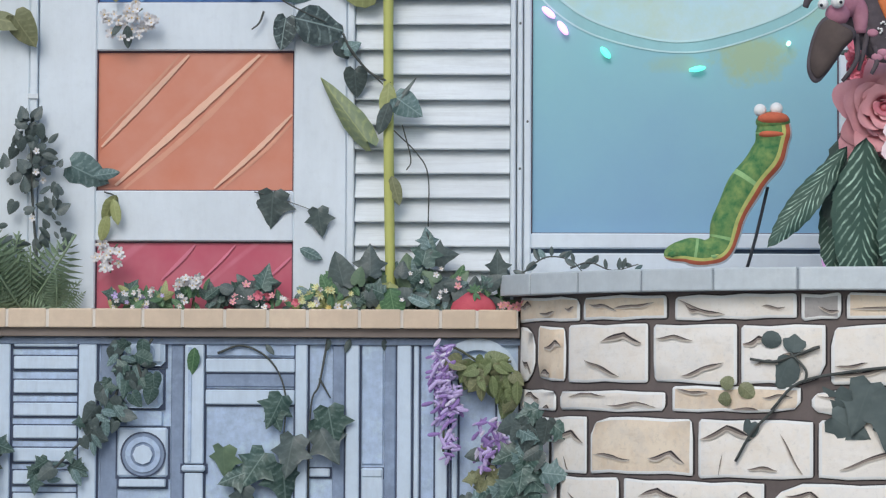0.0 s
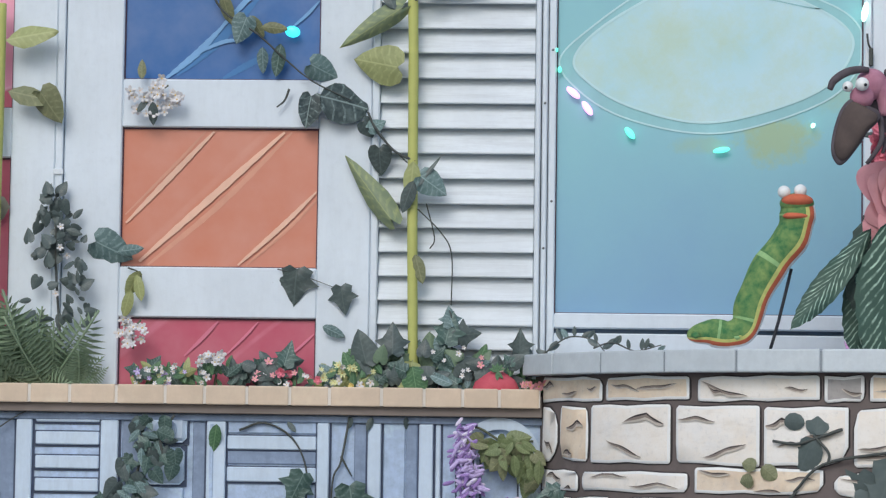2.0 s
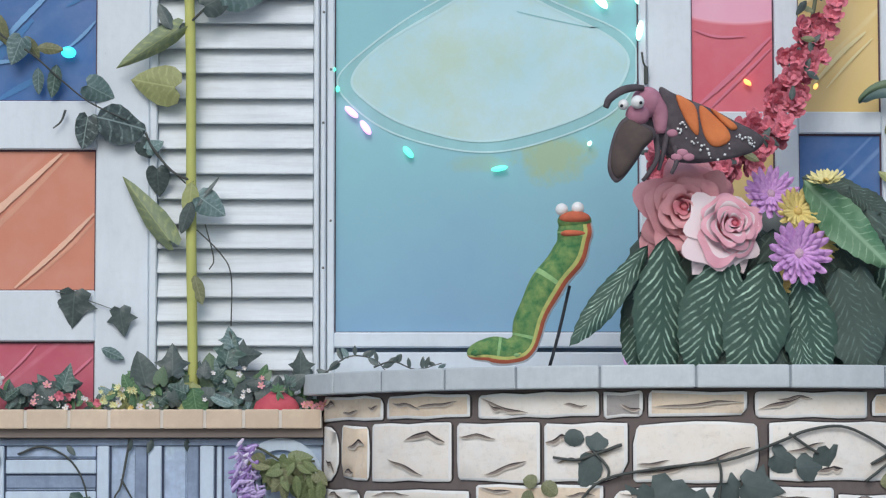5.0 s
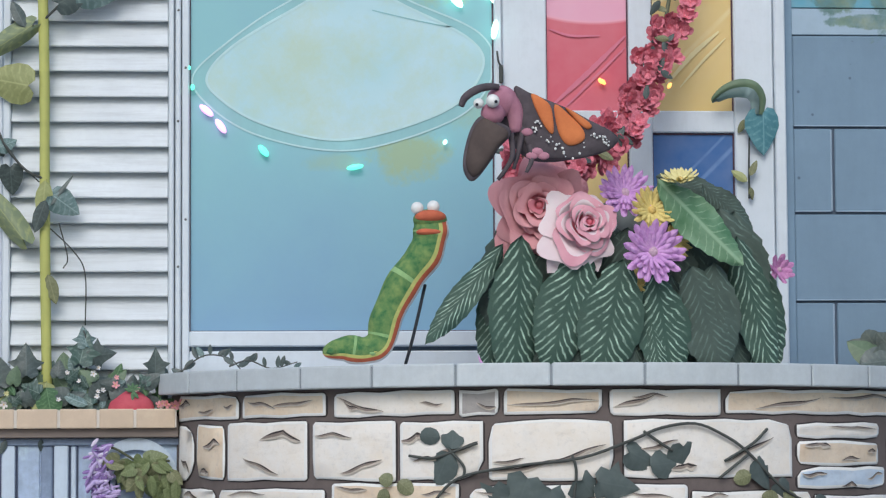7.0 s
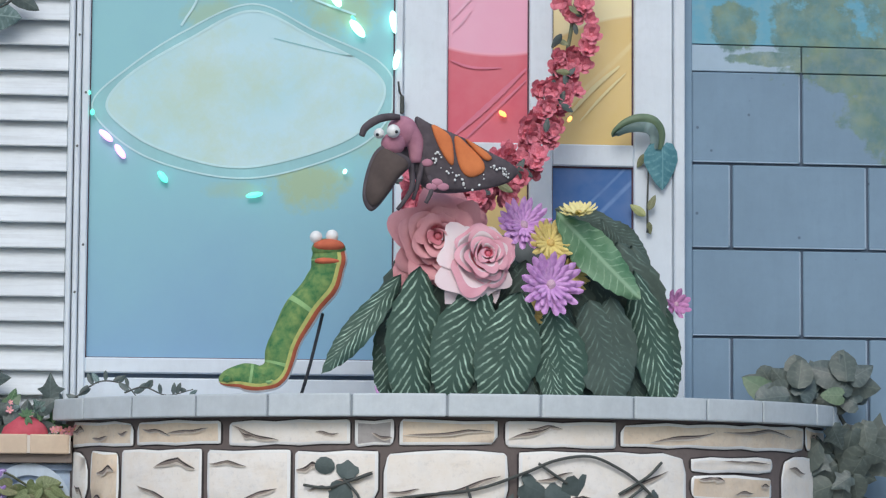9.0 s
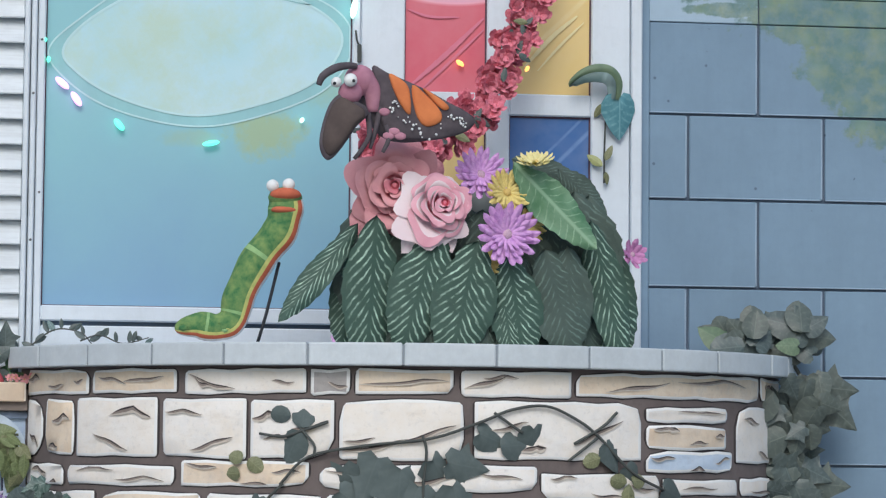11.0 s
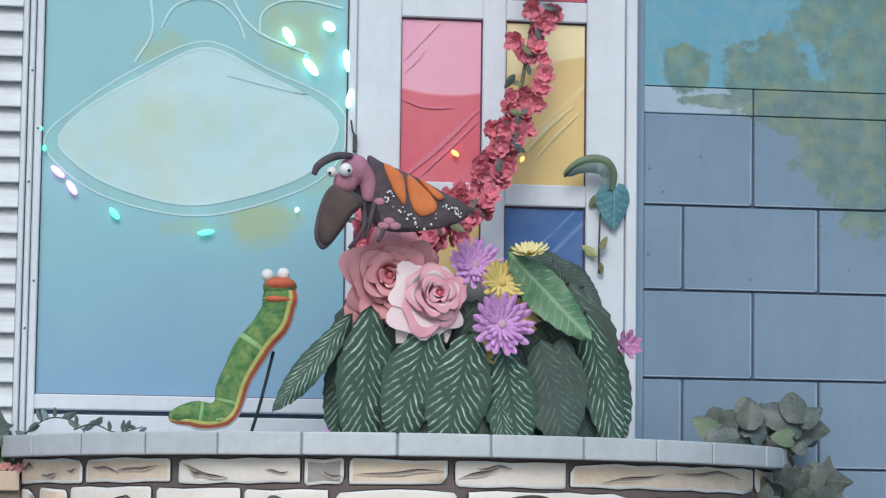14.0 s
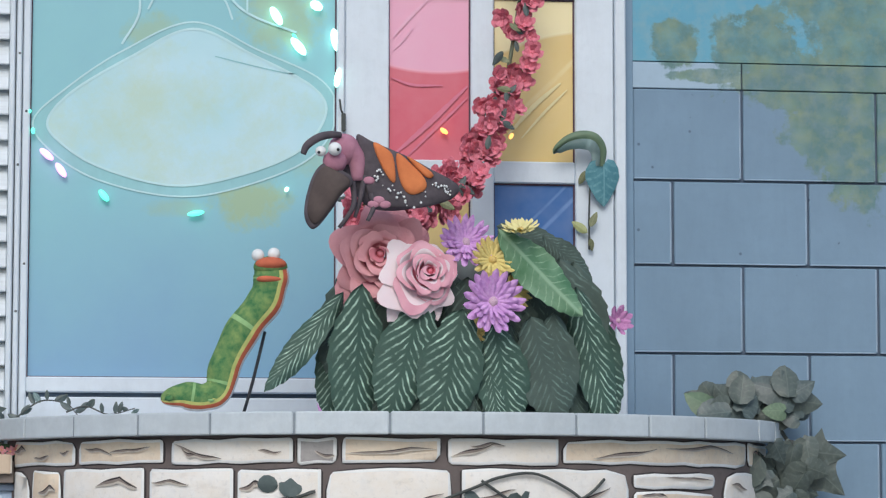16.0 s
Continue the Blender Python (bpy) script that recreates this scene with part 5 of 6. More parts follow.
# ---- garland of coral blossoms ----
gar_pts = [(0.925, -0.300, 2.470), (0.983, -0.300, 2.522), (1.096, -0.300, 2.500), (1.168, -0.270, 2.507), (1.275, -0.220, 2.620), (1.348, -0.180, 2.766), (1.396, -0.140, 2.906), (1.463, -0.100, 3.283), (1.493, -0.070, 3.429)]
garland = thing("blossom_garland", gar_pts[0], "garland of coral red silk blossoms hanging down to the bush", "garland")
part("stem", tube(gar_pts, 0.006, 6, 6), STEM, garland)
for i, p in enumerate(spline(gar_pts, 17)):
    a = random.uniform(0, 6.28)
    rr = random.uniform(0.012, 0.058)
    q = p + Vector((rr * math.cos(a), random.uniform(-0.05, 0.0), rr * math.sin(a)))
    flower(garland, CORAL_FLOWER, q, random.uniform(0.028, 0.042))
    if i % 3 != 0:
        leaf(garland, "oval", OLIVE if i % 6 == 1 else IVY_DARK, p + Vector((random.uniform(-0.03, 0.03), random.uniform(-0.07, 0.0), random.uniform(-0.03, 0.03))), random.uniform(0, 360), random.uniform(0.035, 0.055))
extra = (0.962, -0.340, 2.450)
for k in range(22):
    flower(garland, CORAL_FLOWER, (extra[0] + random.uniform(-0.06, 0.16), extra[1] + random.uniform(-0.03, 0.03), extra[2] + random.uniform(-0.05, 0.09)), random.uniform(0.026, 0.038))

# ---- puppets ----
PUP_GREEN = cloth("mottled_green_felt", col(52, 108, 66), col(126, 150, 84), 34, vary=0.25)
PUP_PALE = cloth("pale_green_felt", col(142, 176, 118), col(110, 150, 96), 26, vary=0.1)
PUP_YELLOW = cloth("yellow_green_felt", col(196, 192, 106), col(160, 168, 90), 26, vary=0.1)
PUP_ORANGE = cloth("orange_felt", col(196, 98, 66), col(172, 84, 58), 26, vary=0.1)
PUP_WHITE = cloth("off_white_felt", col(216, 214, 214), col(190, 186, 188), 20, vary=0.1)
PUP_DARK = cloth("charcoal_felt", col(92, 84, 90), col(68, 62, 68), 20, vary=0.2)
PUP_PINK = cloth("mauve_pink_felt", col(184, 128, 146), col(158, 104, 124), 14, vary=0.1)
PUP_WING = cloth("orange_wing_felt", col(212, 120, 62), col(190, 100, 52), 12, vary=0.1)
PUP_BROWN = cloth("brown_grey_felt", col(92, 80, 76), col(70, 60, 60), 10, vary=0.1)
EYE_WHITE = painted("glossy_white_eye", col(236, 236, 236), 0.25, 0.05)
ROD = painted("black_rod_paint", (0.02, 0.025, 0.035, 1), 0.5, 0.2)

spine = [(0.365, -0.620, 1.912), (0.424, -0.620, 1.922), (0.482, -0.620, 1.918), (0.522, -0.620, 1.940), (0.541, -0.620, 2.010), (0.588, -0.620, 2.104), (0.645, -0.620, 2.180), (0.662, -0.620, 2.238), (0.662, -0.620, 2.278)]


def cat_paint(a, s_):
    """Green back with pale seams, a yellow then an orange stripe, and a white belly."""
    q = math.sin(2 * math.pi * a)
    if q < 0.42:
        return 5 if math.sin(27 * s_) < -0.975 else 0
    return 6 if q < 0.62 else 1 if q < 0.86 else 2


cat = tube(spine, lambda s_: (0.004 + 0.034 * min(1, s_ * 7) ** 0.5 + 0.010 * min(1, max(0, s_ - 0.3) * 3)) * (1 + 0.035 * math.sin(44 * s_)) * (1 if s_ < 0.97 else 0.85), 48, 16, paint=cat_paint)
merge(cat, ball((0.660, -0.628, 2.276), 0.047, (1.0, 0.95, 0.62), 3), 0)
merge(cat, ball((0.660, -0.642, 2.282), 0.043, (1.0, 0.9, 0.46), 3), 1)
merge(cat, ball((0.656, -0.652, 2.240), 0.038, (0.95, 0.6, 0.30), 3), 1)
for e in ((0.624, -0.645, 2.306), (0.668, -0.645, 2.310)):
    merge(cat, ball(e, 0.0175, detail=3), 3)
rr = random.Random(4)
for k in range(26):
    s_ = rr.uniform(0.05, 0.9)
    p = spline(spine, 16)[int(s_ * 127)]
    a = rr.uniform(-1.2, 0.5)
    merge(cat, ball(p + Vector((0.036 * math.sin(a) * 0.8, -0.036 * math.cos(a), 0.01 * rr.uniform(-1, 1))), rr.uniform(0.006, 0.012), (1.3, 0.5, 0.8), 1), rr.choice((0, 5, 6)))
merge(cat, tube([(0.648, -0.600, 2.100), (0.615, -0.600, 1.96), (0.590, -0.600, 1.872)], 0.0045, 8, 2), 4)
solid("caterpillar_puppet", cat, [PUP_GREEN, PUP_ORANGE, PUP_WHITE, EYE_WHITE, ROD, PUP_PALE, PUP_YELLOW], "green caterpillar puppet with orange stripe, reared up on a rod", "puppet", smooth=True)

def plate(outline, y, thick, index, bulge=0.0, round_=6):
    """A padded felt plate in the wall's plane, its middle swelling towards the front."""
    line = blob(outline, round_)
    mx, mz = sum(p[0] for p in line) / len(line), sum(p[1] for p in line) / len(line)
    bm = bmesh.new()
    rings = []
    for k, y_ in ((1.0, y + thick), (1.0, y), (0.93, y - 0.004 - bulge * 0.4), (0.6, y - 0.005 - bulge * 0.8), (0.25, y - 0.005 - bulge)):
        rings.append([bm.verts.new((mx + (x - mx) * k, y_, mz + (z - mz) * k)) for x, z in line])
    n = len(line)
    for a, b in zip(rings, rings[1:]):
        for q in range(n):
            bm.faces.new((a[q], a[(q + 1) % n], b[(q + 1) % n], b[q]))
    bm.faces.new(rings[0])
    bm.faces.new(rings[-1])
    bmesh.ops.recalc_face_normals(bm, faces=bm.faces)
    for f in bm.faces:
        f.material_index = index
    return bm


def inner(outline, k):
    mx, mz = sum(p[0] for p in outline) / len(outline), sum(p[1] for p in outline) / len(outline)
    return [(mx + (x - mx) * k, mz + (z - mz) * k) for x, z in outline]


# body along the garland, then head, legs, near wing and far wing with its orange cells
fly = tube([(0.880, -0.700, 2.560), (0.905, -0.700, 2.500), (0.945, -0.700, 2.458), (1.030, -0.690, 2.455), (1.130, -0.660, 2.480)], lambda s_: 0.040 * (1 - 0.6 * s_), 16, 6, paint=lambda a, s_: 0)
merge(fly, ball((0.850, -0.735, 2.590), 0.043, (1.0, 0.9, 1.0), 3), 1)
merge(fly, ball((0.822, -0.765, 2.552), 0.033, (1.0, 0.9, 0.95), 3), 1)
merge(fly, tube([(0.862, -0.735, 2.588), (0.884, -0.735, 2.560), (0.888, -0.732, 2.505)], lambda s_: 0.034 * (1 - 0.55 * s_), 14, 5), 1)
for e, r in (((0.819, -0.800, 2.582), 0.0185), ((0.782, -0.785, 2.577), 0.0145)):
    merge(fly, ball(e, r, detail=3), 3)
for e, r in (((0.826, -0.818, 2.578), 0.0045), ((0.776, -0.799, 2.572), 0.0045)):
    merge(fly, ball(e, r, detail=2), 5)
merge(fly, tube([(0.838, -0.765, 2.625), (0.812, -0.775, 2.624), (0.778, -0.785, 2.615), (0.745, -0.790, 2.592), (0.734, -0.790, 2.568)], lambda s_: 0.0075 + 0.004 * math.sin(3.1 * s_), 10, 6), 0)
for line in ([(0.872, -0.75, 2.50), (0.876, -0.755, 2.440), (0.856, -0.755, 2.400), (0.836, -0.75, 2.374)], [(0.907, -0.735, 2.519), (0.895, -0.74, 2.456), (0.880, -0.74, 2.404)], [(0.925, -0.735, 2.47), (0.930, -0.74, 2.43), (0.915, -0.74, 2.395)]):
    merge(fly, tube(line, lambda s_: 0.0085 * (1 - 0.4 * s_), 8, 5), 0)
near_wing = [(0.800, 2.548), (0.768, 2.523), (0.746, 2.461), (0.740, 2.404), (0.756, 2.370), (0.778, 2.375), (0.815, 2.422), (0.838, 2.458), (0.868, 2.490), (0.866, 2.512), (0.839, 2.528)]
merge(fly, plate(near_wing, -0.775, 0.008, 0, 0.0))
merge(fly, plate(inner(near_wing, 0.88), -0.780, 0.004, 4, 0.012))
far_wing = [(0.887, 2.632), (0.925, 2.614), (0.982, 2.591), (1.036, 2.568), (1.092, 2.538), (1.144, 2.512), (1.168, 2.488), (1.150, 2.462), (1.105, 2.444), (1.045, 2.432), (0.985, 2.432), (0.938, 2.430), (0.915, 2.470), (0.896, 2.530), (0.888, 2.594)]
merge(fly, plate(far_wing, -0.735, 0.012, 0, 0.006))
for cell in ([(0.929, 2.608), (0.963, 2.594), (0.984, 2.569), (0.990, 2.506), (0.976, 2.505), (0.947, 2.553)], [(0.993, 2.580), (1.034, 2.551), (1.070, 2.512), (1.073, 2.484), (1.044, 2.468), (1.019, 2.475), (1.000, 2.513)],
             [(1.022, 2.572), (1.050, 2.557), (1.086, 2.532), (1.094, 2.518), (1.076, 2.515), (1.043, 2.545)]):
    merge(fly, plate(cell, -0.747, 0.006, 2, 0.003, 4))
edge = spline([(0.930, -0.752, 2.53), (0.958, -0.752, 2.49), (0.992, -0.752, 2.478), (1.020, -0.752, 2.446), (1.052, -0.752, 2.450), (1.078, -0.750, 2.475), (1.098, -0.750, 2.500), (1.125, -0.748, 2.485), (1.14, -0.745, 2.475)], 8)
for k in range(46):
    p = edge[int(rr.random() * (len(edge) - 1))]
    merge(fly, ball(p + Vector((rr.uniform(-0.012, 0.012), rr.uniform(-0.003, 0.002), rr.uniform(-0.014, 0.014))), rr.uniform(0.002, 0.0045), detail=1), 3)
for p in ((0.945, 2.452), (0.962, 2.440), (0.918, 2.505), (0.93, 2.44)):
    merge(fly, ball((p[0], -0.742, p[1]), 0.014, (1.2, 0.4, 0.8), 2), 1)
for f in fly.faces:
    f.smooth = True
solid("butterfly_puppet", fly, [PUP_DARK, PUP_PINK, PUP_WING, EYE_WHITE, PUP_BROWN, ROD], "monarch butterfly puppet with mauve head perched on the roses", "puppet", smooth=False)

# ---- fairy lights ----
G1, G2, G3, G4 = glow("green_white_light", (0.55, 1.0, 0.85, 1), 2.6), glow("green_light", (0.12, 0.9, 0.6, 1), 1.6), glow("pink_light", (1.0, 0.45, 0.85, 1), 1.5), glow("amber_light", (1.0, 0.45, 0.12, 1), 2.0)
G5 = glow("cyan_light", (0.05, 0.8, 0.85, 1), 1.6)
for at, turn, length, wide, mt, label in (
        ((0.717, -0.020, 3.081), 150, 0.062, 0.026, G1, "white-green"), ((0.784, -0.020, 2.991), 140, 0.066, 0.026, G1, "white-green"), ((0.837, -0.020, 3.115), 120, 0.04, 0.028, G1, "white-green"),
        ((0.894, -0.020, 3.013), 170, 0.07, 0.026, G1, "white-green"), ((0.900, -0.040, 2.896), 190, 0.06, 0.02, G1, "white-green"), ((0.004, -0.020, 2.722), 180, 0.018, 0.012, G2, "green"),
        ((0.045, -0.020, 2.653), 130, 0.05, 0.02, G3, "pink"), ((0.087, -0.020, 2.607), 145, 0.05, 0.02, G3, "pink"), ((0.213, -0.020, 2.534), 140, 0.042, 0.019, G2, "green"),
        ((0.483, -0.020, 2.486), 80, 0.05, 0.016, G2, "green"), ((0.751, -0.020, 2.561), 30, 0.016, 0.012, G1, "white-green"), ((-0.745, -0.020, 3.035), 125, 0.08, 0.024, G3, "pink"),
        ((-0.791, -0.030, 2.828), 100, 0.045, 0.034, G5, "cyan"), ((-1.273, -0.020, 3.071), 60, 0.06, 0.026, G5, "cyan"), ((1.219, -0.020, 2.746), 140, 0.02, 0.013, G4, "amber"),
        ((1.226, -0.020, 2.743), 140, 0.02, 0.012, G4, "amber"), ((1.408, -0.130, 2.718), 30, 0.02, 0.012, G4, "amber"), ((-0.005, -0.020, 2.780), 180, 0.012, 0.008, G2, "green"), ((0.772, -0.020, 3.021), 140, 0.02, 0.01, G2, "green")):
    bulb = ball((0, 0, 0), 0.5, (wide, 0.014, length), 3)
    bmesh.ops.transform(bulb, matrix=pose(*at, 0, turn, 0), verts=bulb.verts)
    solid("fairy_light", bulb, mt, "glowing %s fairy light on the window" % label, "fairy light", "fairy lights on the windows", smooth=True)


# ---- plants on the facade and in the planter ----
def bay_leaf(parent, shape, mat, at, turn, size, lift=0.014):
    deg, z = at
    mat = SLATE_LEAF if mat is IVY_DARK else mat
    p = on_bay(deg, R + lift, z)
    m = pose(*p, 0, 0, deg) @ pose(0, 0, 0, 0, turn, 0) @ pose(0, 0, 0, random.uniform(-14, 8), 0, random.uniform(-15, 15)) @ Matrix.Diagonal((size, size, size, 1))
    return put("leaf", leaf_mesh(shape, mat), m, parent)


def bay_line(*pts, lift=0.012):
    return [on_bay(d, R + lift, z) for d, z in pts]


# sunflower stalk before the shutter
stalk = thing("sunflower_stalk", ((-0.414, -0.070, 1.820)[0], -0.07, 1.76), "tall yellow-green artificial flower stalk with large leaves", "plant", "flower stalks by the windows")
part("stalk", tube([((-0.414, -0.070, 1.820)[0], -0.07, 1.76), (-0.423, -0.070, 2.251), (-0.427, -0.070, 2.764), (-0.436, -0.070, 3.102), (-0.437, -0.070, 3.255)], 0.0155, 10, 6, wobble=0.08), STALK, stalk)
for shape, mt, at, turn, size, tl in (
        ("heart", SAGE, (-0.477, -0.080, 2.256), -38, 0.25, 0), ("heart", LIME, (-0.464, -0.090, 2.714), -80, 0.15, -10),
        ("heart", SAGE, (-0.452, -0.100, 2.897), -124, 0.23, 0), ("oval", IVY_DARK, (-0.482, -0.100, 2.885), -25, 0.09, 0), ("oval", IVY_DARK, (-0.419, -0.110, 2.378), 200, 0.10, 0),
        ("oval", LIME, (-0.420, -0.110, 2.436), 185, 0.12, 0), ("heart", GREY_LEAF, (-0.403, -0.110, 2.395), 125, 0.10, 0), ("blade", IVY_DARK, (-0.406, -0.110, 2.362), 35, 0.11, 0),
        ("oval", OLIVE, (-0.413, -0.090, 2.164), 165, 0.09, 0), ("heart", IVY_DARK, (-0.391, -0.100, 2.953), 62, 0.11, 0), ("heart", GREY_LEAF, (-0.333, -0.100, 2.995), 95, 0.13, 0),
        ("oval", IVY_DARK, (-0.283, -0.100, 3.021), 35, 0.09, 0), ("oval", IVY_DARK, (-0.250, -0.100, 3.063), 120, 0.11, 0), ("round", LIME, (-0.415, -0.110, 1.851), 190, 0.10, 0), ("round", FRESH, (-0.414, -0.120, 1.835), 170, 0.09, 0)):
    leaf(stalk, shape, mt, at, turn, size, tilt=tl, yaw=random.uniform(-15, 15), wide=0.36 if mt is SAGE else 1.0)
part("stem", tube([(-0.425, -0.080, 2.914), (-0.358, -0.090, 2.972), (-0.267, -0.090, 3.014), (-0.200, -0.090, 3.065)], 0.004, 6, 5), TWIG, stalk)
part("stem", tube([(-0.417, -0.080, 2.439), (-0.484, -0.080, 2.473), (-0.543, -0.080, 2.548)], 0.004, 6, 5), TWIG, stalk)
part("stem", tube([(-0.408, -0.070, 2.299), (-0.341, -0.060, 2.233), (-0.307, -0.060, 2.167), (-0.306, -0.060, 2.017)], 0.002, 5, 5), TWIG, stalk)
part("stem", tube([(-0.383, -0.070, 2.315), (-0.358, -0.060, 2.216), (-0.371, -0.060, 2.183)], 0.002, 5, 5), TWIG, stalk)
flower(stalk, YELLOW_DAISY, (-0.400, -0.110, 3.115), 0.07, -20, 0, "flower_head", "yellow flower head")
# second stalk, before the left window
stalk2 = thing("sunflower_stalk", ((-1.658, -0.070, 1.889)[0], -0.07, 1.76), "yellow-green artificial flower stalk with drooping dry leaves", "plant", "flower stalks by the windows")
part("stalk", tube([((-1.658, -0.070, 1.889)[0], -0.07, 1.76), (-1.662, -0.070, 2.292), (-1.659, -0.070, 2.664), (-1.660, -0.070, 2.901)], 0.0165, 10, 6, wobble=0.08), STALK, stalk2)
for shape, mt, at, turn, size in (("oval", OLIVE, (-1.629, -0.090, 2.636), 98, 0.14), ("heart", OLIVE, (-1.536, -0.090, 2.641), 150, 0.12), ("heart", TWIG_LEAF, (-1.662, -0.090, 2.333), -125, 0.22),
                                  ("oval", OLIVE, (-1.681, -0.090, 2.762), -35, 0.10), ("oval", LIME, (-1.640, -0.090, 2.788), 80, 0.16)):
    leaf(stalk2, shape, mt, at, turn, size)

# ivy on the first window
vine("ivy_sprig", "dark ivy sprig trailing across the blue pane", [[(-1.065, -0.030, 3.012), (-1.002, -0.040, 2.891), (-0.899, -0.050, 2.822), (-0.814, -0.050, 2.747), (-0.729, -0.050, 2.679), (-0.611, -0.050, 2.621)], [(-0.797, -0.040, 2.655), (-0.810, -0.040, 2.621), (-0.833, -0.040, 2.601)], [(-0.561, -0.050, 2.587), (-0.526, -0.060, 2.519), (-0.441, -0.060, 2.436)]], [
    ("heart", GREY_LEAF, (-0.737, -0.060, 2.729), 120, 0.10), ("round", VEINED, (-0.702, -0.070, 2.631), 97, 0.15), ("heart", VEINED, (-0.728, -0.060, 2.639), 190, 0.105), ("oval", OLIVE, (-0.917, -0.050, 2.873), 150, 0.08),
    ("heart", GREY_LEAF, (-0.924, -0.060, 2.871), 200, 0.09), ("oval", OLIVE, (-0.881, -0.060, 2.838), 95, 0.08), ("oval", GREY_LEAF, (-0.878, -0.050, 2.780), 175, 0.08), ("oval", OLIVE, (-1.003, -0.040, 2.942), 170, 0.10),
    ("oval", TWIG_LEAF, (-1.072, -0.040, 3.036), 170, 0.08), ("oval", IVY, (-0.823, -0.050, 2.789), 190, 0.10), ("heart", IVY_DARK, (-0.576, -0.060, 2.561), 130, 0.07), ("heart", IVY_DARK, (-0.525, -0.070, 2.484), 178, 0.09), ("heart", GREY_LEAF, (-0.559, -0.060, 2.536), 60, 0.06)])
pair_ = vine("ivy_sprig", "two dark ivy leaves stuck to the white frame", [[(-0.823, -0.030, 2.120), (-0.755, -0.030, 2.103), (-0.638, -0.030, 2.062)]], [
    ("oval", GREY_LEAF, (-0.685, -0.050, 1.952), 115, 0.075)], radius=0.002)
for at, turn, size, wide in (((-0.765, -0.040, 2.123), 186, 0.115, 1.15), ((-0.633, -0.050, 2.072), 172, 0.09, 1.0)):
    leaf(pair_, "ivy", IVY_DARK, at, turn, size, tilt=-4, yaw=6, wide=wide)
vine("leaf_sprig", "blue-green heart leaf with curling yellow bracts and white blossom", [[(-1.268, -0.030, 2.119), (-1.231, -0.050, 2.101), (-1.224, -0.040, 2.043)]], [
    ("heart", GREY_LEAF, (-1.371, -0.050, 2.198), 118, 0.13), ("oval", GREY_LEAF, (-1.299, -0.050, 2.165), 82, 0.08), ("oval", LIME, (-1.229, -0.060, 2.109), 200, 0.10), ("oval", LIME, (-1.238, -0.060, 2.097), 170, 0.08), ("oval", LIME, (-1.254, -0.060, 2.050), 205, 0.09)], radius=0.003)


def blossoms(name, label, mesh, centre, spread, count, size, category="flowers", leaves=(), group=""):
    """A spray of small flowers about a point, with a stem."""
    t = thing(name, centre, label, category, group)
    part("stem", tube([(centre[0], centre[1] + 0.01, centre[2] - spread[1] * 1.1), (centre[0], centre[1] + 0.01, centre[2]), (centre[0] + spread[0] * 0.5, centre[1], centre[2] + spread[1] * 0.6)], 0.003, 5, 4), STEM, t)
    for k in range(count):
        a, r = random.uniform(0, 6.28), math.sqrt(random.random())
        flower(t, mesh, (centre[0] + spread[0] * r * math.cos(a), centre[1] - random.uniform(0, 0.03), centre[2] + spread[1] * r * math.sin(a)), size * random.uniform(0.75, 1.2))
    for shape, mt, at, turn, sz in leaves:
        leaf(t, shape, mt, at, turn, sz)
    return t


blossoms("blossom_spray", "spray of small white blossoms on the white frame", WHITE_FLOWER, (-1.202, -0.050, 2.629), (0.09, 0.055), 34, 0.015, leaves=[("oval", IVY_DARK, (-1.199, -0.070, 2.610), 180, 0.07), ("oval", IVY_DARK, (-1.216, -0.070, 2.619), 215, 0.05), ("oval", OLIVE, (-1.235, -0.060, 2.679), 0, 0.06)])
blossoms("blossom_spray", "small white blossoms under the curling bracts", WHITE_FLOWER, (-1.243, -0.070, 1.933), (0.045, 0.05), 22, 0.014)

# dark berry spray on the white strip
spray = thing("leaf_spray", (-1.466, -0.080, 1.957), "upright spray of dark small round leaves", "plant")
part("stem", tube([(-1.456, -0.080, 1.891), (-1.475, -0.070, 2.092), (-1.483, -0.060, 2.244), (-1.513, -0.050, 2.371)], 0.004, 6, 5), TWIG, spray)
for k in range(80):
    f = random.random()
    q = spline([(-1.457, -0.080, 1.957), (-1.474, -0.080, 2.125), (-1.476, -0.080, 2.242), (-1.511, -0.060, 2.370)], 12)[int(f * 35)]
    w = 0.090 * (1.0 - 0.75 * max(0, f - 0.55) / 0.45)
    leaf(spray, "heart" if k % 3 else "oval", IVY_DARK, q + Vector((random.uniform(-w, w), random.uniform(-0.02, 0.02), random.uniform(-0.02, 0.02))), random.uniform(0, 360), random.uniform(0.024, 0.052))
for k in range(4):
    q = (-1.465, -0.100, 2.132)
    flower(spray, WHITE_FLOWER, (q[0] + random.uniform(-0.04, 0.04), q[1], q[2] + random.uniform(-0.12, 0.12)), 0.011)


# ferns
def fern_mesh():
    bm = bmesh.new()
    for k in range(15):
        z = 0.10 + 0.058 * k
        w = 0.26 * math.sin(math.pi * min(1, 0.18 + k / 17)) + 0.02
        y = 0.25 * z * z
        for sx in (-1, 1):
            p = [(0, y, z), (sx * w * 0.5, y + 0.03, z + 0.045), (sx * w, y + 0.08, z + 0.05), (sx * w * 0.5, y + 0.03, z - 0.005)]
            bm.faces.new([bm.verts.new(q) for q in p])
    merge(bm, tube([(0, 0, 0), (0, 0.06, 0.5), (0, 0.25, 1.0)], 0.010, 4, 4))
    bmesh.ops.recalc_face_normals(bm, faces=bm.faces)
    return mesh_of("fern_frond", bm, FERN_PALE)


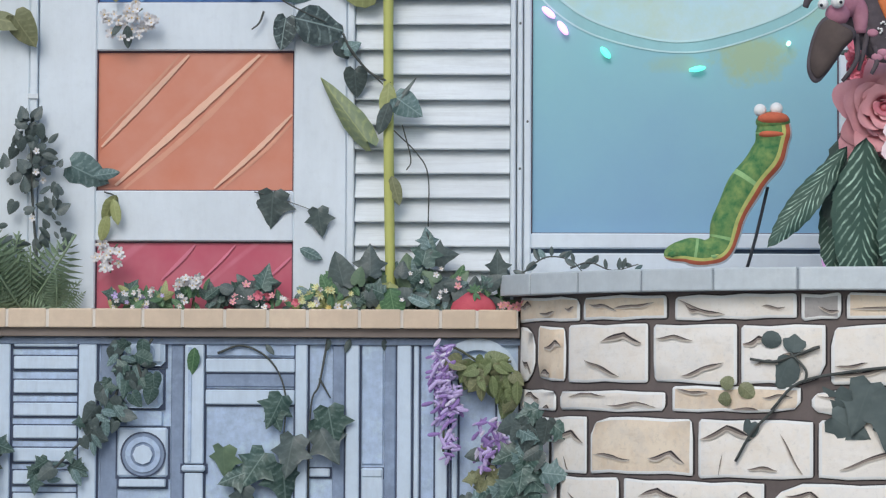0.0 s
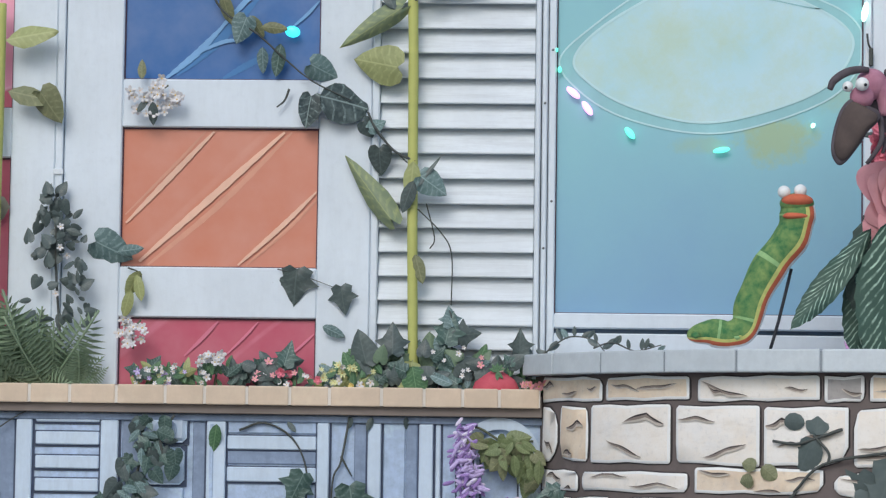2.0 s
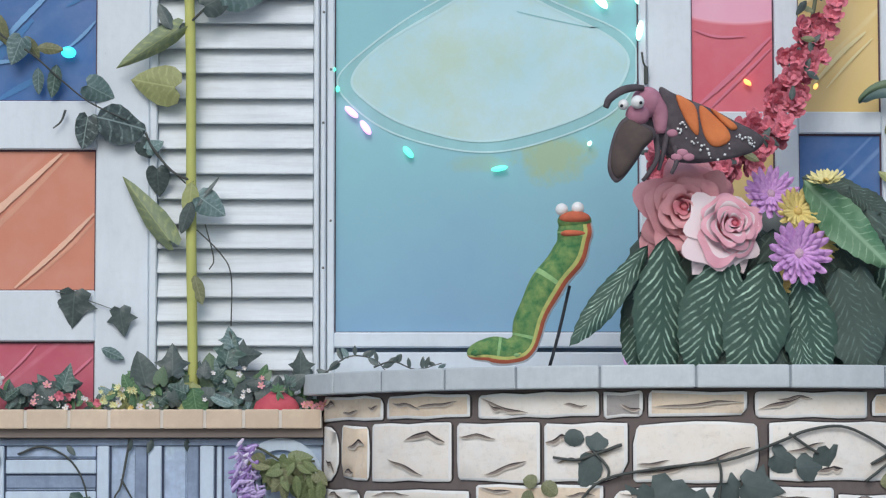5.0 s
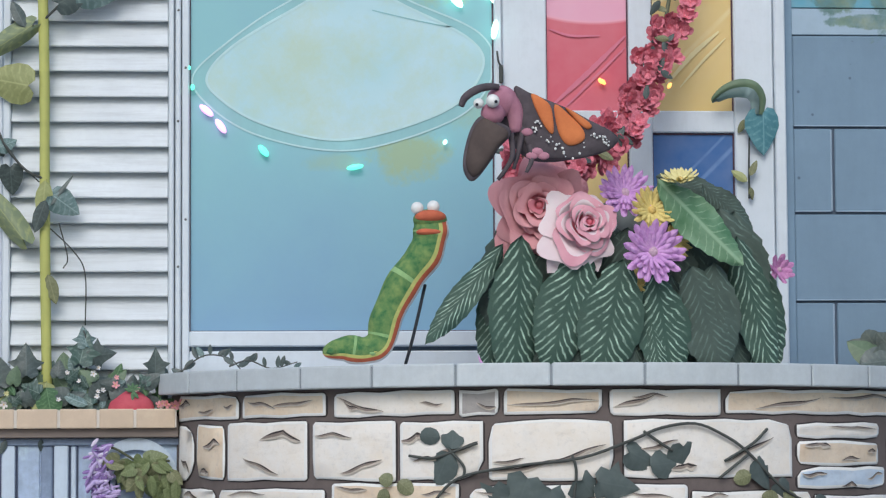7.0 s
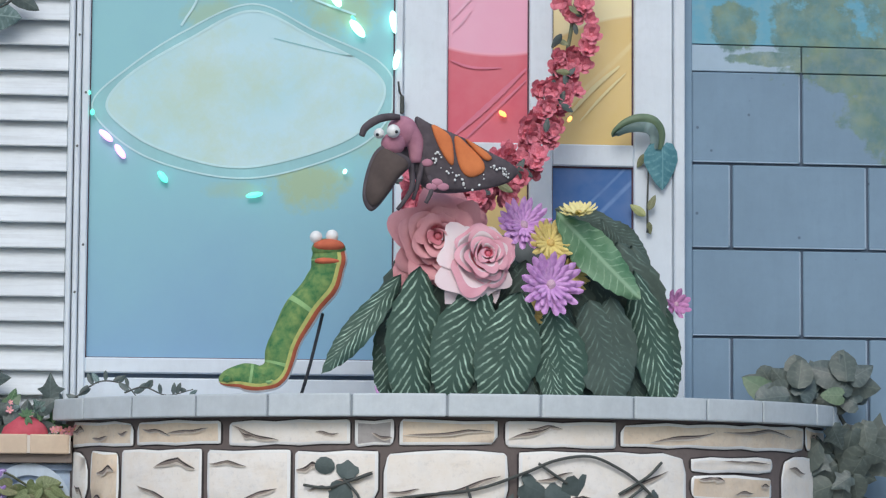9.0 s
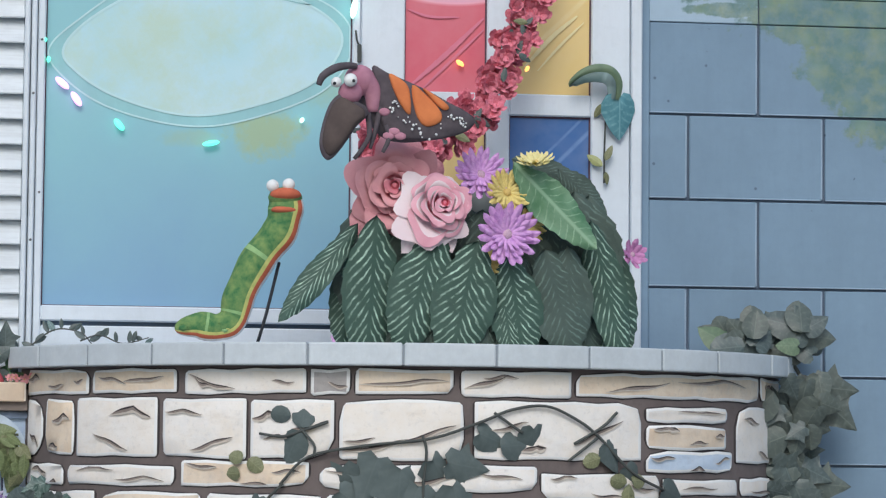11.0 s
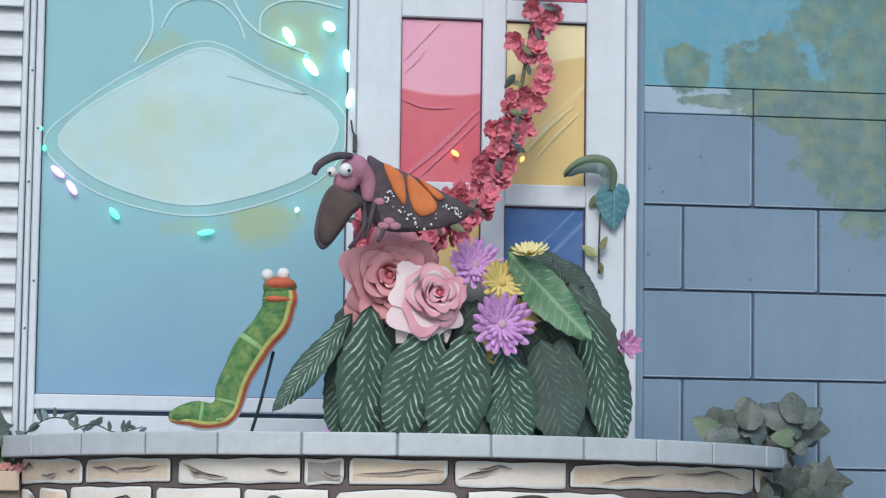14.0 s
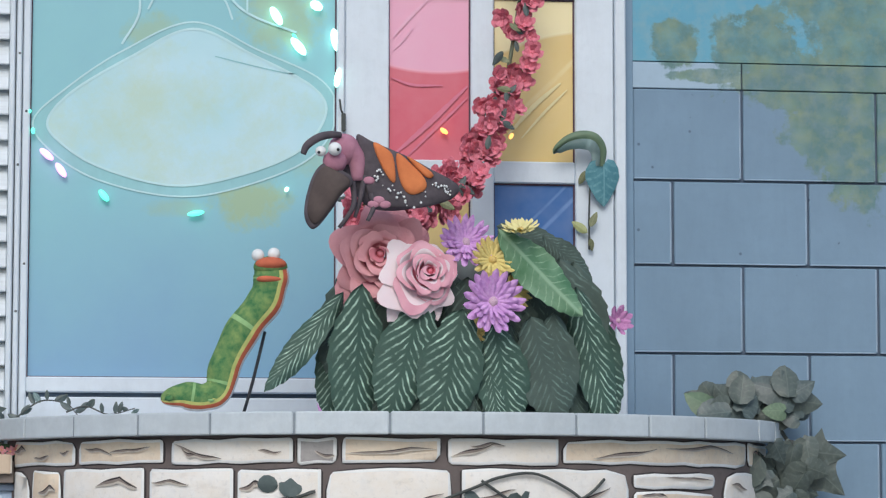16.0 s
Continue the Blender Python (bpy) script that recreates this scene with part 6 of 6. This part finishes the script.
FERN_FROND = fern_mesh()
for px_, count, reach, lab in ((-2.0, 34, 0.17, "green artificial fern in the planter"), (-1.80, 44, 0.18, "green artificial fern in the planter"), (-1.62, 50, 0.21, "tall green artificial fern in the planter"), (-1.54, 26, 0.29, "tall pale green artificial fern in the planter"), (-1.46, 26, 0.15, "green artificial fern in the planter")):
    f = thing("fern", (px_, -0.08, 1.762), lab, "fern", "ferns in the planter")
    for k in range(count):
        turn = random.uniform(-85, 85) * (0.5 if reach > 0.25 else 1.0)
        size = reach * random.uniform(0.6, 1.05) * (0.75 + 0.25 * math.cos(radians(turn)))
        m = pose(px_ + random.uniform(-0.07, 0.07), random.uniform(-0.115, -0.05), 1.762, 0, turn, 0) @ pose(0, 0, 0, random.uniform(-15, 45), 0, random.uniform(-70, 70)) @ Matrix.Diagonal((size * 1.25, size, size, 1))
        put("frond", FERN_FROND, m, f)


def clump(name, label, x0, x1, count, kinds, size, category="plant", blooms=(), tall=0.06):
    """A low leafy plant in the planter between x0 and x1, with some blooms (mesh, number, size)."""
    t = thing(name, ((x0 + x1) / 2, -0.08, 1.762), label, category)
    for k in range(count):
        shape, mt = kinds[k % len(kinds)]
        x, h = random.uniform(x0, x1), random.uniform(0, tall)
        leaf(t, shape, mt, (x, random.uniform(-0.12, -0.05), 1.762 + h), random.uniform(-80, 80), size * random.uniform(0.65, 1.25))
    part("stem", tube([((x0 + x1) / 2, -0.08, 1.755), ((x0 + x1) / 2 + 0.01, -0.08, 1.762 + tall)], 0.004, 5, 3), STEM, t)
    for mesh, n, sz in blooms:
        for k in range(n):
            flower(t, mesh, (random.uniform(x0, x1), random.uniform(-0.135, -0.10), 1.775 + random.uniform(0, tall * 1.1)), sz * random.uniform(0.6, 1.05))
    return t


def cx(px_):
    return -1.56 + px_ * 0.00166


clump("planter_flowers", "low planter flowers with white blossoms and green leaves", cx(195), cx(290), 34, [("oval", FRESH), ("ivy", IVY), ("oval", LIME)], 0.05, blooms=[(WHITE_FLOWER, 16, 0.012), (LILAC_FLOWER, 5, 0.012)], tall=0.05)
clump("planter_flowers", "planter plant with small white and yellow flower heads", cx(300), cx(375), 30, [("oval", FRESH), ("oval", IVY)], 0.05, blooms=[(WHITE_FLOWER, 5, 0.013)], tall=0.06)
blossoms("blossom_spray", "small white flower head standing over the planter", WHITE_FLOWER, (-0.990, -0.120, 1.849), (0.04, 0.016), 14, 0.014)
clump("planter_flowers", "dark leafy plant with a few red berries in the planter", cx(375), cx(470), 34, [("oval", IVY_DARK), ("ivy", IVY), ("round", IVY_DARK)], 0.065, blooms=[(PINK_FLOWER, 3, 0.014)], tall=0.07)
clump("planter_flowers", "low crimson and pink planter flowers", cx(430), cx(525), 20, [("oval", FRESH), ("oval", IVY)], 0.04, blooms=[(CORAL_FLOWER, 5, 0.017), (PINK_FLOWER, 3, 0.013), (WHITE_FLOWER, 5, 0.011)], tall=0.035)
clump("planter_flowers", "pale yellow and white planter flowers", cx(530), cx(625), 26, [("oval", LIME), ("oval", FRESH), ("oval", GREY_LEAF)], 0.05, blooms=[(YELLOW_FLOWER, 2, 0.013), (PALE_FLOWER, 12, 0.014), (WHITE_FLOWER, 6, 0.013)], tall=0.06)
clump("ivy_plant", "dark ivy plant growing up from the planter", cx(575), cx(690), 44, [("ivy", IVY_DARK), ("ivy", IVY), ("heart", FERN), ("oval", FRESH)], 0.072, tall=0.09)
clump("ivy_plant", "grey-green ivy plant beside the flower stalk", cx(700), cx(800), 52, [("ivy", IVY), ("heart", FERN), ("heart", IVY_DARK), ("oval", GREY_LEAF)], 0.066, blooms=[(WHITE_FLOWER, 8, 0.01)], tall=0.11)
clump("ivy_plant", "dark ivy plant at the end of the planter", cx(800), cx(895), 24, [("heart", IVY_DARK), ("ivy", IVY), ("oval", FRESH)], 0.065, blooms=[(PINK_FLOWER, 3, 0.014)], tall=0.08)
vine("ivy_sprig", "upright ivy shoot beside the flower stalk", [[(cx(755), -0.08, 1.80), (-0.300, -0.090, 1.952), (-0.309, -0.090, 2.001)]], [("ivy", IVY, (-0.320, -0.100, 1.902), 12, 0.10), ("ivy", IVY_DARK, (-0.300, -0.100, 1.926), 85, 0.09), ("ivy", GREY_LEAF, (-0.300, -0.100, 1.951), -5, 0.07), ("ivy", IVY_DARK, (-0.472, -0.110, 1.868), 0, 0.10), ("ivy", IVY_DARK, (-0.101, -0.110, 1.869), 0, 0.08), ("heart", IVY_DARK, (-0.547, -0.110, 1.835), -15, 0.11)])
berry = ball((0, 0, 0), 0.062, (1.08, 0.5, 0.85), 3)
for v in berry.verts:
    f = max(0.0, v.co.z / 0.053)
    v.co.x *= 1 - 0.42 * f * f
    v.co += 0.002 * Vector((noise.noise(v.co * 60), noise.noise(v.co * 60 + Vector((3, 0, 0))), 0))
    v.co += Vector((-0.171, -0.100, 1.776))
fruit = solid("strawberry", berry, RED_FRUIT, "large red strawberry with a green cap among the planter leaves", "strawberry", smooth=True)
for turn in (-70, -35, 0, 35, 70, 180, 140):
    leaf(fruit, "oval", FRESH, (-0.166, -0.128, 1.822), turn, 0.026, tilt=10, yaw=0, name="cap_leaf")
clump("planter_flowers", "pink petals spilling by the grey ledge", cx(885), cx(925), 6, [("oval", FRESH)], 0.03, blooms=[(PINK_FLOWER, 6, 0.016), (WHITE_FLOWER, 3, 0.012)], tall=0.012)

# sprigs on the window sill behind the bay
for line, lvs in (([(-0.033, -0.120, 1.875), (0.038, -0.120, 1.925), (0.111, -0.120, 1.918), (0.144, -0.120, 1.886)], [("oval", IVY_DARK, (-0.017, -0.120, 1.884), 40, 0.04), ("oval", GREY_LEAF, (0.038, -0.120, 1.920), -30, 0.04), ("oval", IVY_DARK, (0.078, -0.120, 1.926), 60, 0.035), ("oval", IVY_DARK, (-0.014, -0.120, 1.864), -60, 0.05)]),
                  ([(0.111, -0.200, 1.891), (0.167, -0.200, 1.908), (0.232, -0.200, 1.885), (0.307, -0.200, 1.903)], [("oval", IVY_DARK, (0.167, -0.200, 1.903), 40, 0.035), ("oval", IVY_DARK, (0.259, -0.200, 1.889), 20, 0.035), ("oval", GREY_LEAF, (0.296, -0.200, 1.886), 60, 0.03)])):
    sprig = vine("leaf_sprig", "thin dark sprig lying along the sill", [line], lvs, radius=0.003, category="plant")
    for p in spline(line, 4)[1::2]:
        leaf(sprig, "oval", IVY_DARK, p, random.uniform(-80, 80), random.uniform(0.026, 0.042))

# heart leaf on the window with small panes
curl_sprig = vine("leaf_sprig", "teal heart leaf with a curling dark leaf on the white frame", [[(1.659, -0.040, 2.392), (1.659, -0.040, 2.494), (1.663, -0.050, 2.629), (1.676, -0.050, 2.715)]], [
    ("heart", TEAL_LEAF, (1.698, -0.070, 2.654), 175, 0.135), ("oval", OLIVE, (1.650, -0.050, 2.629), 215, 0.05),
    ("oval", LIME, (1.652, -0.050, 2.442), -55, 0.06), ("oval", OLIVE, (1.660, -0.050, 2.459), 25, 0.05), ("oval", OLIVE, (1.661, -0.050, 2.425), 170, 0.04)], radius=0.0035)

arch_line = spline([(1.690, -0.075, 2.640), (1.692, -0.085, 2.690), (1.668, -0.095, 2.722), (1.625, -0.10, 2.728), (1.583, -0.095, 2.715), (1.552, -0.085, 2.690), (1.546, -0.08, 2.675)], 6)
for name_, mt, inner_, outer_ in (("leaf", FERN, 0.016, 0.020), ("leaf", GREY_LEAF, 0.048, -0.012)):
    bm = bmesh.new()
    rows = []
    for i, p in enumerate(arch_line):
        f = i / (len(arch_line) - 1)
        d = (arch_line[min(i + 1, len(arch_line) - 1)] - arch_line[max(i - 1, 0)]).normalized()
        out_ = Vector((d.z, 0, -d.x))
        w = math.sin(math.pi * min(1, 0.12 + 0.88 * f)) ** 0.7 * (1.0 - 0.35 * f)
        rows.append([bm.verts.new(p + out_ * w * q + Vector((0, y_, 0))) for q, y_ in ((outer_, 0.012), (0.2 * outer_ - 0.2 * inner_, -0.004), (-inner_, 0.014))])
    for a, b in zip(rows, rows[1:]):
        for k in range(2):
            bm.faces.new((a[k], a[k + 1], b[k + 1], b[k]))
    bmesh.ops.recalc_face_normals(bm, faces=bm.faces)
    part(name_, bm, mt, curl_sprig, "dark leaf curling over in an arch", smooth=True)

# ---- plants on the lower facade ----
def trail(name, label, line, count, width, kinds, size, depth=0.0):
    t = thing(name, line[0], label, "vine")
    part("stem", tube(line, 0.0045, 6, 6), TWIG, t)
    pts = spline(line, 14)
    for k in range(count):
        q = pts[int(random.random() * (len(pts) - 1))]
        shape, mt = kinds[k % len(kinds)]
        leaf(t, shape, mt, q + Vector((random.uniform(-width, width), -random.uniform(0.005, 0.03), random.uniform(-0.03, 0.03))), random.uniform(90, 270), size * random.uniform(0.7, 1.25))
    return t


trail("ivy_vine", "grey-green ivy trailing down the lower facade", [(-1.199, -0.120, 1.683), (-1.206, -0.120, 1.551), (-1.246, -0.120, 1.452), (-1.329, -0.120, 1.369), (-1.427, -0.120, 1.270)], 52, 0.045, [("ivy", IVY), ("oval", GREY_LEAF), ("heart", IVY_DARK)], 0.055)
trail("ivy_vine", "small-leaved vine hanging over the rosettes", [(-1.106, -0.130, 1.684), (-1.147, -0.130, 1.617), (-1.118, -0.130, 1.519)], 11, 0.04, [("heart", IVY), ("oval", IVY_DARK), ("round", IVY)], 0.05)
trail("ivy_vine", "dark ivy at the foot of the lower facade", [(-1.725, -0.130, 1.521), (-1.656, -0.130, 1.407), (-1.571, -0.130, 1.342)], 30, 0.05, [("ivy", IVY_DARK), ("ivy", IVY)], 0.075)
trail("ivy_vine", "teal leaves at the edge of the lower facade", [(-1.751, -0.130, 1.554), (-1.757, -0.130, 1.455), (-1.755, -0.130, 1.356)], 4, 0.015, [("heart", TEAL_LEAF)], 0.06)
vine("ivy_vine", "ivy with large dark leaves across the lower facade", [[(-0.919, -0.100, 1.643), (-0.844, -0.100, 1.665), (-0.761, -0.100, 1.619), (-0.719, -0.100, 1.521), (-0.725, -0.110, 1.373)], [(-0.596, -0.100, 1.686), (-0.620, -0.100, 1.554), (-0.644, -0.100, 1.488), (-0.651, -0.100, 1.225)], [(-0.620, -0.100, 1.571), (-0.587, -0.100, 1.513)]], [
    ("ivy", IVY, (-0.724, -0.130, 1.521), 205, 0.11), ("ivy", IVY, (-0.591, -0.140, 1.489), 170, 0.13), ("ivy", IVY, (-0.633, -0.130, 1.456), 120, 0.11), ("ivy", IVY_DARK, (-0.690, -0.140, 1.406), 190, 0.13), ("ivy", IVY_DARK, (-0.617, -0.130, 1.423), 150, 0.12),
    ("ivy", IVY, (-0.758, -0.120, 1.488), 160, 0.08), ("ivy", FERN, (-0.895, -0.140, 1.372), 188, 0.11), ("ivy", IVY, (-0.772, -0.140, 1.357), 215, 0.13), ("ivy", IVY, (-0.722, -0.140, 1.324), 170, 0.14), ("ivy", IVY, (-0.822, -0.130, 1.299), 250, 0.10), ("ivy", IVY_DARK, (-0.838, -0.130, 1.258), 190, 0.10),
    ("oval", FRESH, (-0.982, -0.130, 1.659), 188, 0.085), ("oval", IVY_DARK, (-0.590, -0.110, 1.686), 200, 0.04), ("oval", IVY_DARK, (-0.777, -0.110, 1.669), 140, 0.04), ("oval", IVY_DARK, (-0.529, -0.110, 1.686), 200, 0.045), ("oval", IVY_DARK, (-0.430, -0.110, 1.687), 170, 0.04)])
vine("ivy_vine", "thin bare vine crossing the lower facade", [[(-1.764, -0.110, 1.562), (-1.681, -0.110, 1.605), (-1.581, -0.110, 1.672), (-1.533, -0.100, 1.698)]], [("oval", IVY, (-1.647, -0.110, 1.622), 200, 0.03)], radius=0.003)

wist = thing("wisteria", (-0.231, -0.130, 1.671), "hanging purple wisteria clusters with yellow-green leaves", "plant")
part("stem", tube([(-0.059, -0.120, 1.622), (-0.149, -0.120, 1.622), (-0.248, -0.120, 1.646), (-0.255, -0.130, 1.360)], 0.004, 6, 6), STEM, wist)
c0, c1, c2 = (-0.267, -0.140, 1.667), (-0.243, -0.140, 1.455), (-0.246, -0.140, 1.360)
for k in range(210):
    f = random.random()
    low_part = k % 7 == 0
    a_, b_ = (c1, c2) if low_part else (c0, c1)
    w = 0.028 * (1 - 0.7 * f) if low_part else 0.018 + 0.024 * f
    at = (a_[0] + (b_[0] - a_[0]) * f + random.uniform(-w, w), a_[1] - random.uniform(0, 0.035), a_[2] + (b_[2] - a_[2]) * f - (0.02 if low_part else 0))
    leaf(wist, "petal", (LILAC, LILAC_D, LILAC, LILAC_D, LILAC, LILAC_D, LILAC, LILAC_PALE)[k % 8], at, random.choice((60, 240, 130)) + random.uniform(-35, 35), random.uniform(0.022, 0.040), name="petal", fold=0.6)
c_ = (-0.101, -0.170, 1.402)
for k in range(90):
    at = (c_[0] + random.uniform(-0.055, 0.055), c_[1] - random.uniform(0, 0.04), c_[2] + random.uniform(-0.09, 0.06))
    leaf(wist, "petal", (LILAC_D, LILAC, LILAC_D, LILAC_D, LILAC_PALE)[k % 5], at, random.uniform(100, 260), random.uniform(0.024, 0.045), name="petal", fold=0.6)
for at, turn, size in (((-0.206, -0.150, 1.605), 120, 0.08), ((-0.149, -0.150, 1.614), 160, 0.09), ((-0.099, -0.150, 1.606), 200, 0.10), ((-0.058, -0.150, 1.590), 190, 0.11), ((-0.173, -0.150, 1.597), 215, 0.07), ((-0.116, -0.150, 1.557), 130, 0.08), ((-0.066, -0.150, 1.524), 210, 0.08), ((-0.132, -0.150, 1.622), 80, 0.07)):
    leaf(wist, "heart", LIME_DULL, at, turn, size)
for k in range(26):
    f = random.random()
    q = spline([(-0.222, -0.150, 1.597), (-0.148, -0.150, 1.606), (-0.075, -0.150, 1.582), (-0.066, -0.150, 1.500)], 8)[int(f * 23)]
    leaf(wist, ("oval", "heart")[k % 2], (LIME_DULL, OLIVE, LIME_DULL)[k % 3], q + Vector((random.uniform(-0.03, 0.03), -random.uniform(0, 0.03), random.uniform(-0.03, 0.03))), random.uniform(90, 270), random.uniform(0.045, 0.075))
trail("ivy_vine", "blue-grey ivy growing beside the stone bay", [(0.018, -0.360, 1.479), (0.010, -0.340, 1.383), (-0.022, -0.320, 1.287), (-0.095, -0.280, 1.221)], 46, 0.05, [("ivy", IVY), ("ivy", GREY_LEAF), ("heart", IVY_DARK)], 0.075)
trail("ivy_vine", "olive ivy low on the arched niche", [(-0.114, -0.180, 1.362), (-0.130, -0.180, 1.281), (-0.146, -0.180, 1.216)], 22, 0.05, [("ivy", OLIVE), ("heart", IVY_DARK)], 0.06)

# ---- vines on the stone bay ----
bv = thing("ivy_vine", on_bay(0, R + 0.01, 1.35), "dark ivy climbing over the painted stones of the bay", "vine")
for line in (bay_line((-20.8, 1.495), (-17.1, 1.569), (-9.5, 1.601), (-1.5, 1.621), (5.1, 1.668), (8.8, 1.699), (13.5, 1.711), (17.6, 1.679), (21.0, 1.634), (26.4, 1.536), (31.8, 1.487)),
             bay_line((-25.6, 1.358), (-23.4, 1.434), (-20.4, 1.498)), bay_line((-2.3, 1.366), (-2.5, 1.486), (-2.1, 1.583), (-2.6, 1.628)),
             bay_line((-23.6, 1.630), (-20.5, 1.623), (-17.9, 1.639), (-14.6, 1.662)), bay_line((-18.3, 1.646), (-16.4, 1.602), (-16.4, 1.572)),
             bay_line((17.6, 1.611), (21.8, 1.658), (24.0, 1.697)), bay_line((6.6, 1.691), (9.2, 1.654), (10.4, 1.639)), bay_line((16.8, 1.565), (21.0, 1.627))):
    part("stem", tube(line, 0.0042, 6, 5), TWIG, bv)
for shape, mt, at, turn, size in (
        ("round", IVY_DARK, (-22.1, 1.683), 95, 0.055), ("round", IVY_DARK, (-17.9, 1.646), 2, 0.075), ("round", IVY_DARK, (-18.3, 1.639), 205, 0.095), ("round", OLIVE, (-25.8, 1.562), -75, 0.045), ("round", OLIVE, (-26.2, 1.524), -95, 0.045),
        ("round", OLIVE, (-25.0, 1.562), 130, 0.05), ("ivy", IVY_DARK, (-9.4, 1.559), 200, 0.15), ("ivy", IVY_DARK, (-6.5, 1.530), 185, 0.17), ("ivy", IVY_DARK, (-2.6, 1.553), 140, 0.15), ("ivy", IVY_DARK, (-11.6, 1.513), 235, 0.13),
        ("ivy", IVY_DARK, (-4.3, 1.485), 195, 0.17), ("ivy", IVY_DARK, (0.0, 1.486), 160, 0.15), ("ivy", IVY_DARK, (-14.4, 1.467), 120, 0.12), ("ivy", IVY_DARK, (-0.7, 1.546), 100, 0.12), ("ivy", IVY_DARK, (-7.2, 1.440), 170, 0.13), ("ivy", IVY_DARK, (-2.8, 1.426), 150, 0.12),
        ("heart", IVY_DARK, (4.4, 1.637), 110, 0.10), ("round", IVY_DARK, (7.4, 1.601), 85, 0.09), ("heart", IVY_DARK, (11.9, 1.655), 175, 0.11), ("round", OLIVE, (21.4, 1.574), 250, 0.05), ("heart", IVY_DARK, (22.3, 1.612), 150, 0.09), ("heart", IVY_DARK, (25.5, 1.551), 140, 0.07),
        ("oval", OLIVE, (25.9, 1.505), 180, 0.09), ("round", OLIVE, (25.5, 1.505), -80, 0.05), ("round", OLIVE, (26.4, 1.513), 90, 0.05), ("oval", OLIVE, (26.4, 1.475), 160, 0.07), ("heart", IVY_DARK, (31.8, 1.490), 110, 0.09), ("heart", IVY_DARK, (-23.4, 1.464), 200, 0.06), ("round", GREY_LEAF, (-2.5, 1.471), 180, 0.05)):
    bay_leaf(bv, shape, mt, (at[0] + 1.2, at[1] + 0.012) if shape == "ivy" else at, turn, size)
corner = thing("ivy_vine", (2.210, -0.160, 1.370), "thick grey-green ivy hanging down the end of the stone bay", "vine")
line = [(2.231, -0.200, 1.821), (2.211, -0.180, 1.654), (2.189, -0.170, 1.503), (2.156, -0.170, 1.320)]
part("stem", tube(line, 0.008, 6, 6), TWIG, corner)
pts = spline(line, 14)
for k in range(105):
    q = pts[int(random.random() * (len(pts) - 1))]
    leaf(corner, ("heart", "ivy", "round")[k % 3], (CORNER_LEAF, IVY_DARK, CORNER_LEAF)[k % 3], q + Vector((random.uniform(-0.16, 0.045), -random.uniform(0.0, 0.10), random.uniform(-0.04, 0.04))), random.uniform(100, 260), random.uniform(0.07, 0.13))
for at, turn, size in (((2.265, -0.200, 1.788), 95, 0.14), ((2.282, -0.200, 1.755), 130, 0.15), ((2.250, -0.200, 1.504), 95, 0.13), ((2.231, -0.200, 1.721), 165, 0.12)):
    leaf(corner, "ivy", CORNER_LEAF, at, turn, size, tilt=0, yaw=0)
top = thing("ivy_plant", (2.202, -0.180, 1.821), "bunch of dark ivy leaves on the end of the grey ledge", "plant")
part("stem", tube([(2.241, -0.160, 1.805), (2.167, -0.180, 1.887), (2.025, -0.200, 1.900)], 0.006, 6, 5), TWIG, top)
for k in range(46):
    f = random.random()
    a = (1.983, -0.200, 1.903)
    b_ = (2.290, -0.200, 1.913)
    h = (0.02 + 0.09 * f) * random.random()
    leaf(top, ("heart", "round", "heart")[k % 3], (CORNER_LEAF, IVY_DARK, FERN if k % 16 == 2 else IVY_DARK, CORNER_LEAF)[k % 4], (a[0] + (b_[0] - a[0]) * f, -random.uniform(0.1, 0.26), a[2] + h - 0.035 * f), random.uniform(-110, 110), random.uniform(0.07, 0.12))
leaf(top, "round", IVY_DARK, (2.199, -0.220, 1.953), 0, 0.075, tilt=0, yaw=0)

# window latch and strip clip
latch = box(0.912, 0.924, -0.045, -0.031, 2.735, 2.79, 0.003)
merge(latch, tube([(0.915, -0.04, 2.79), (0.909, -0.05, 2.80), (0.905, -0.05, 2.83)], 0.003, 6, 4))
solid("window_latch", latch, TWIG, "small dark metal latch on the white window frame", "latch")
solid("strip_clip", box(-1.499, -1.468, -0.036, -0.0305, 2.395, 2.412, 0.002), SLAT, "small white clip on the upright trim strip", "clip")
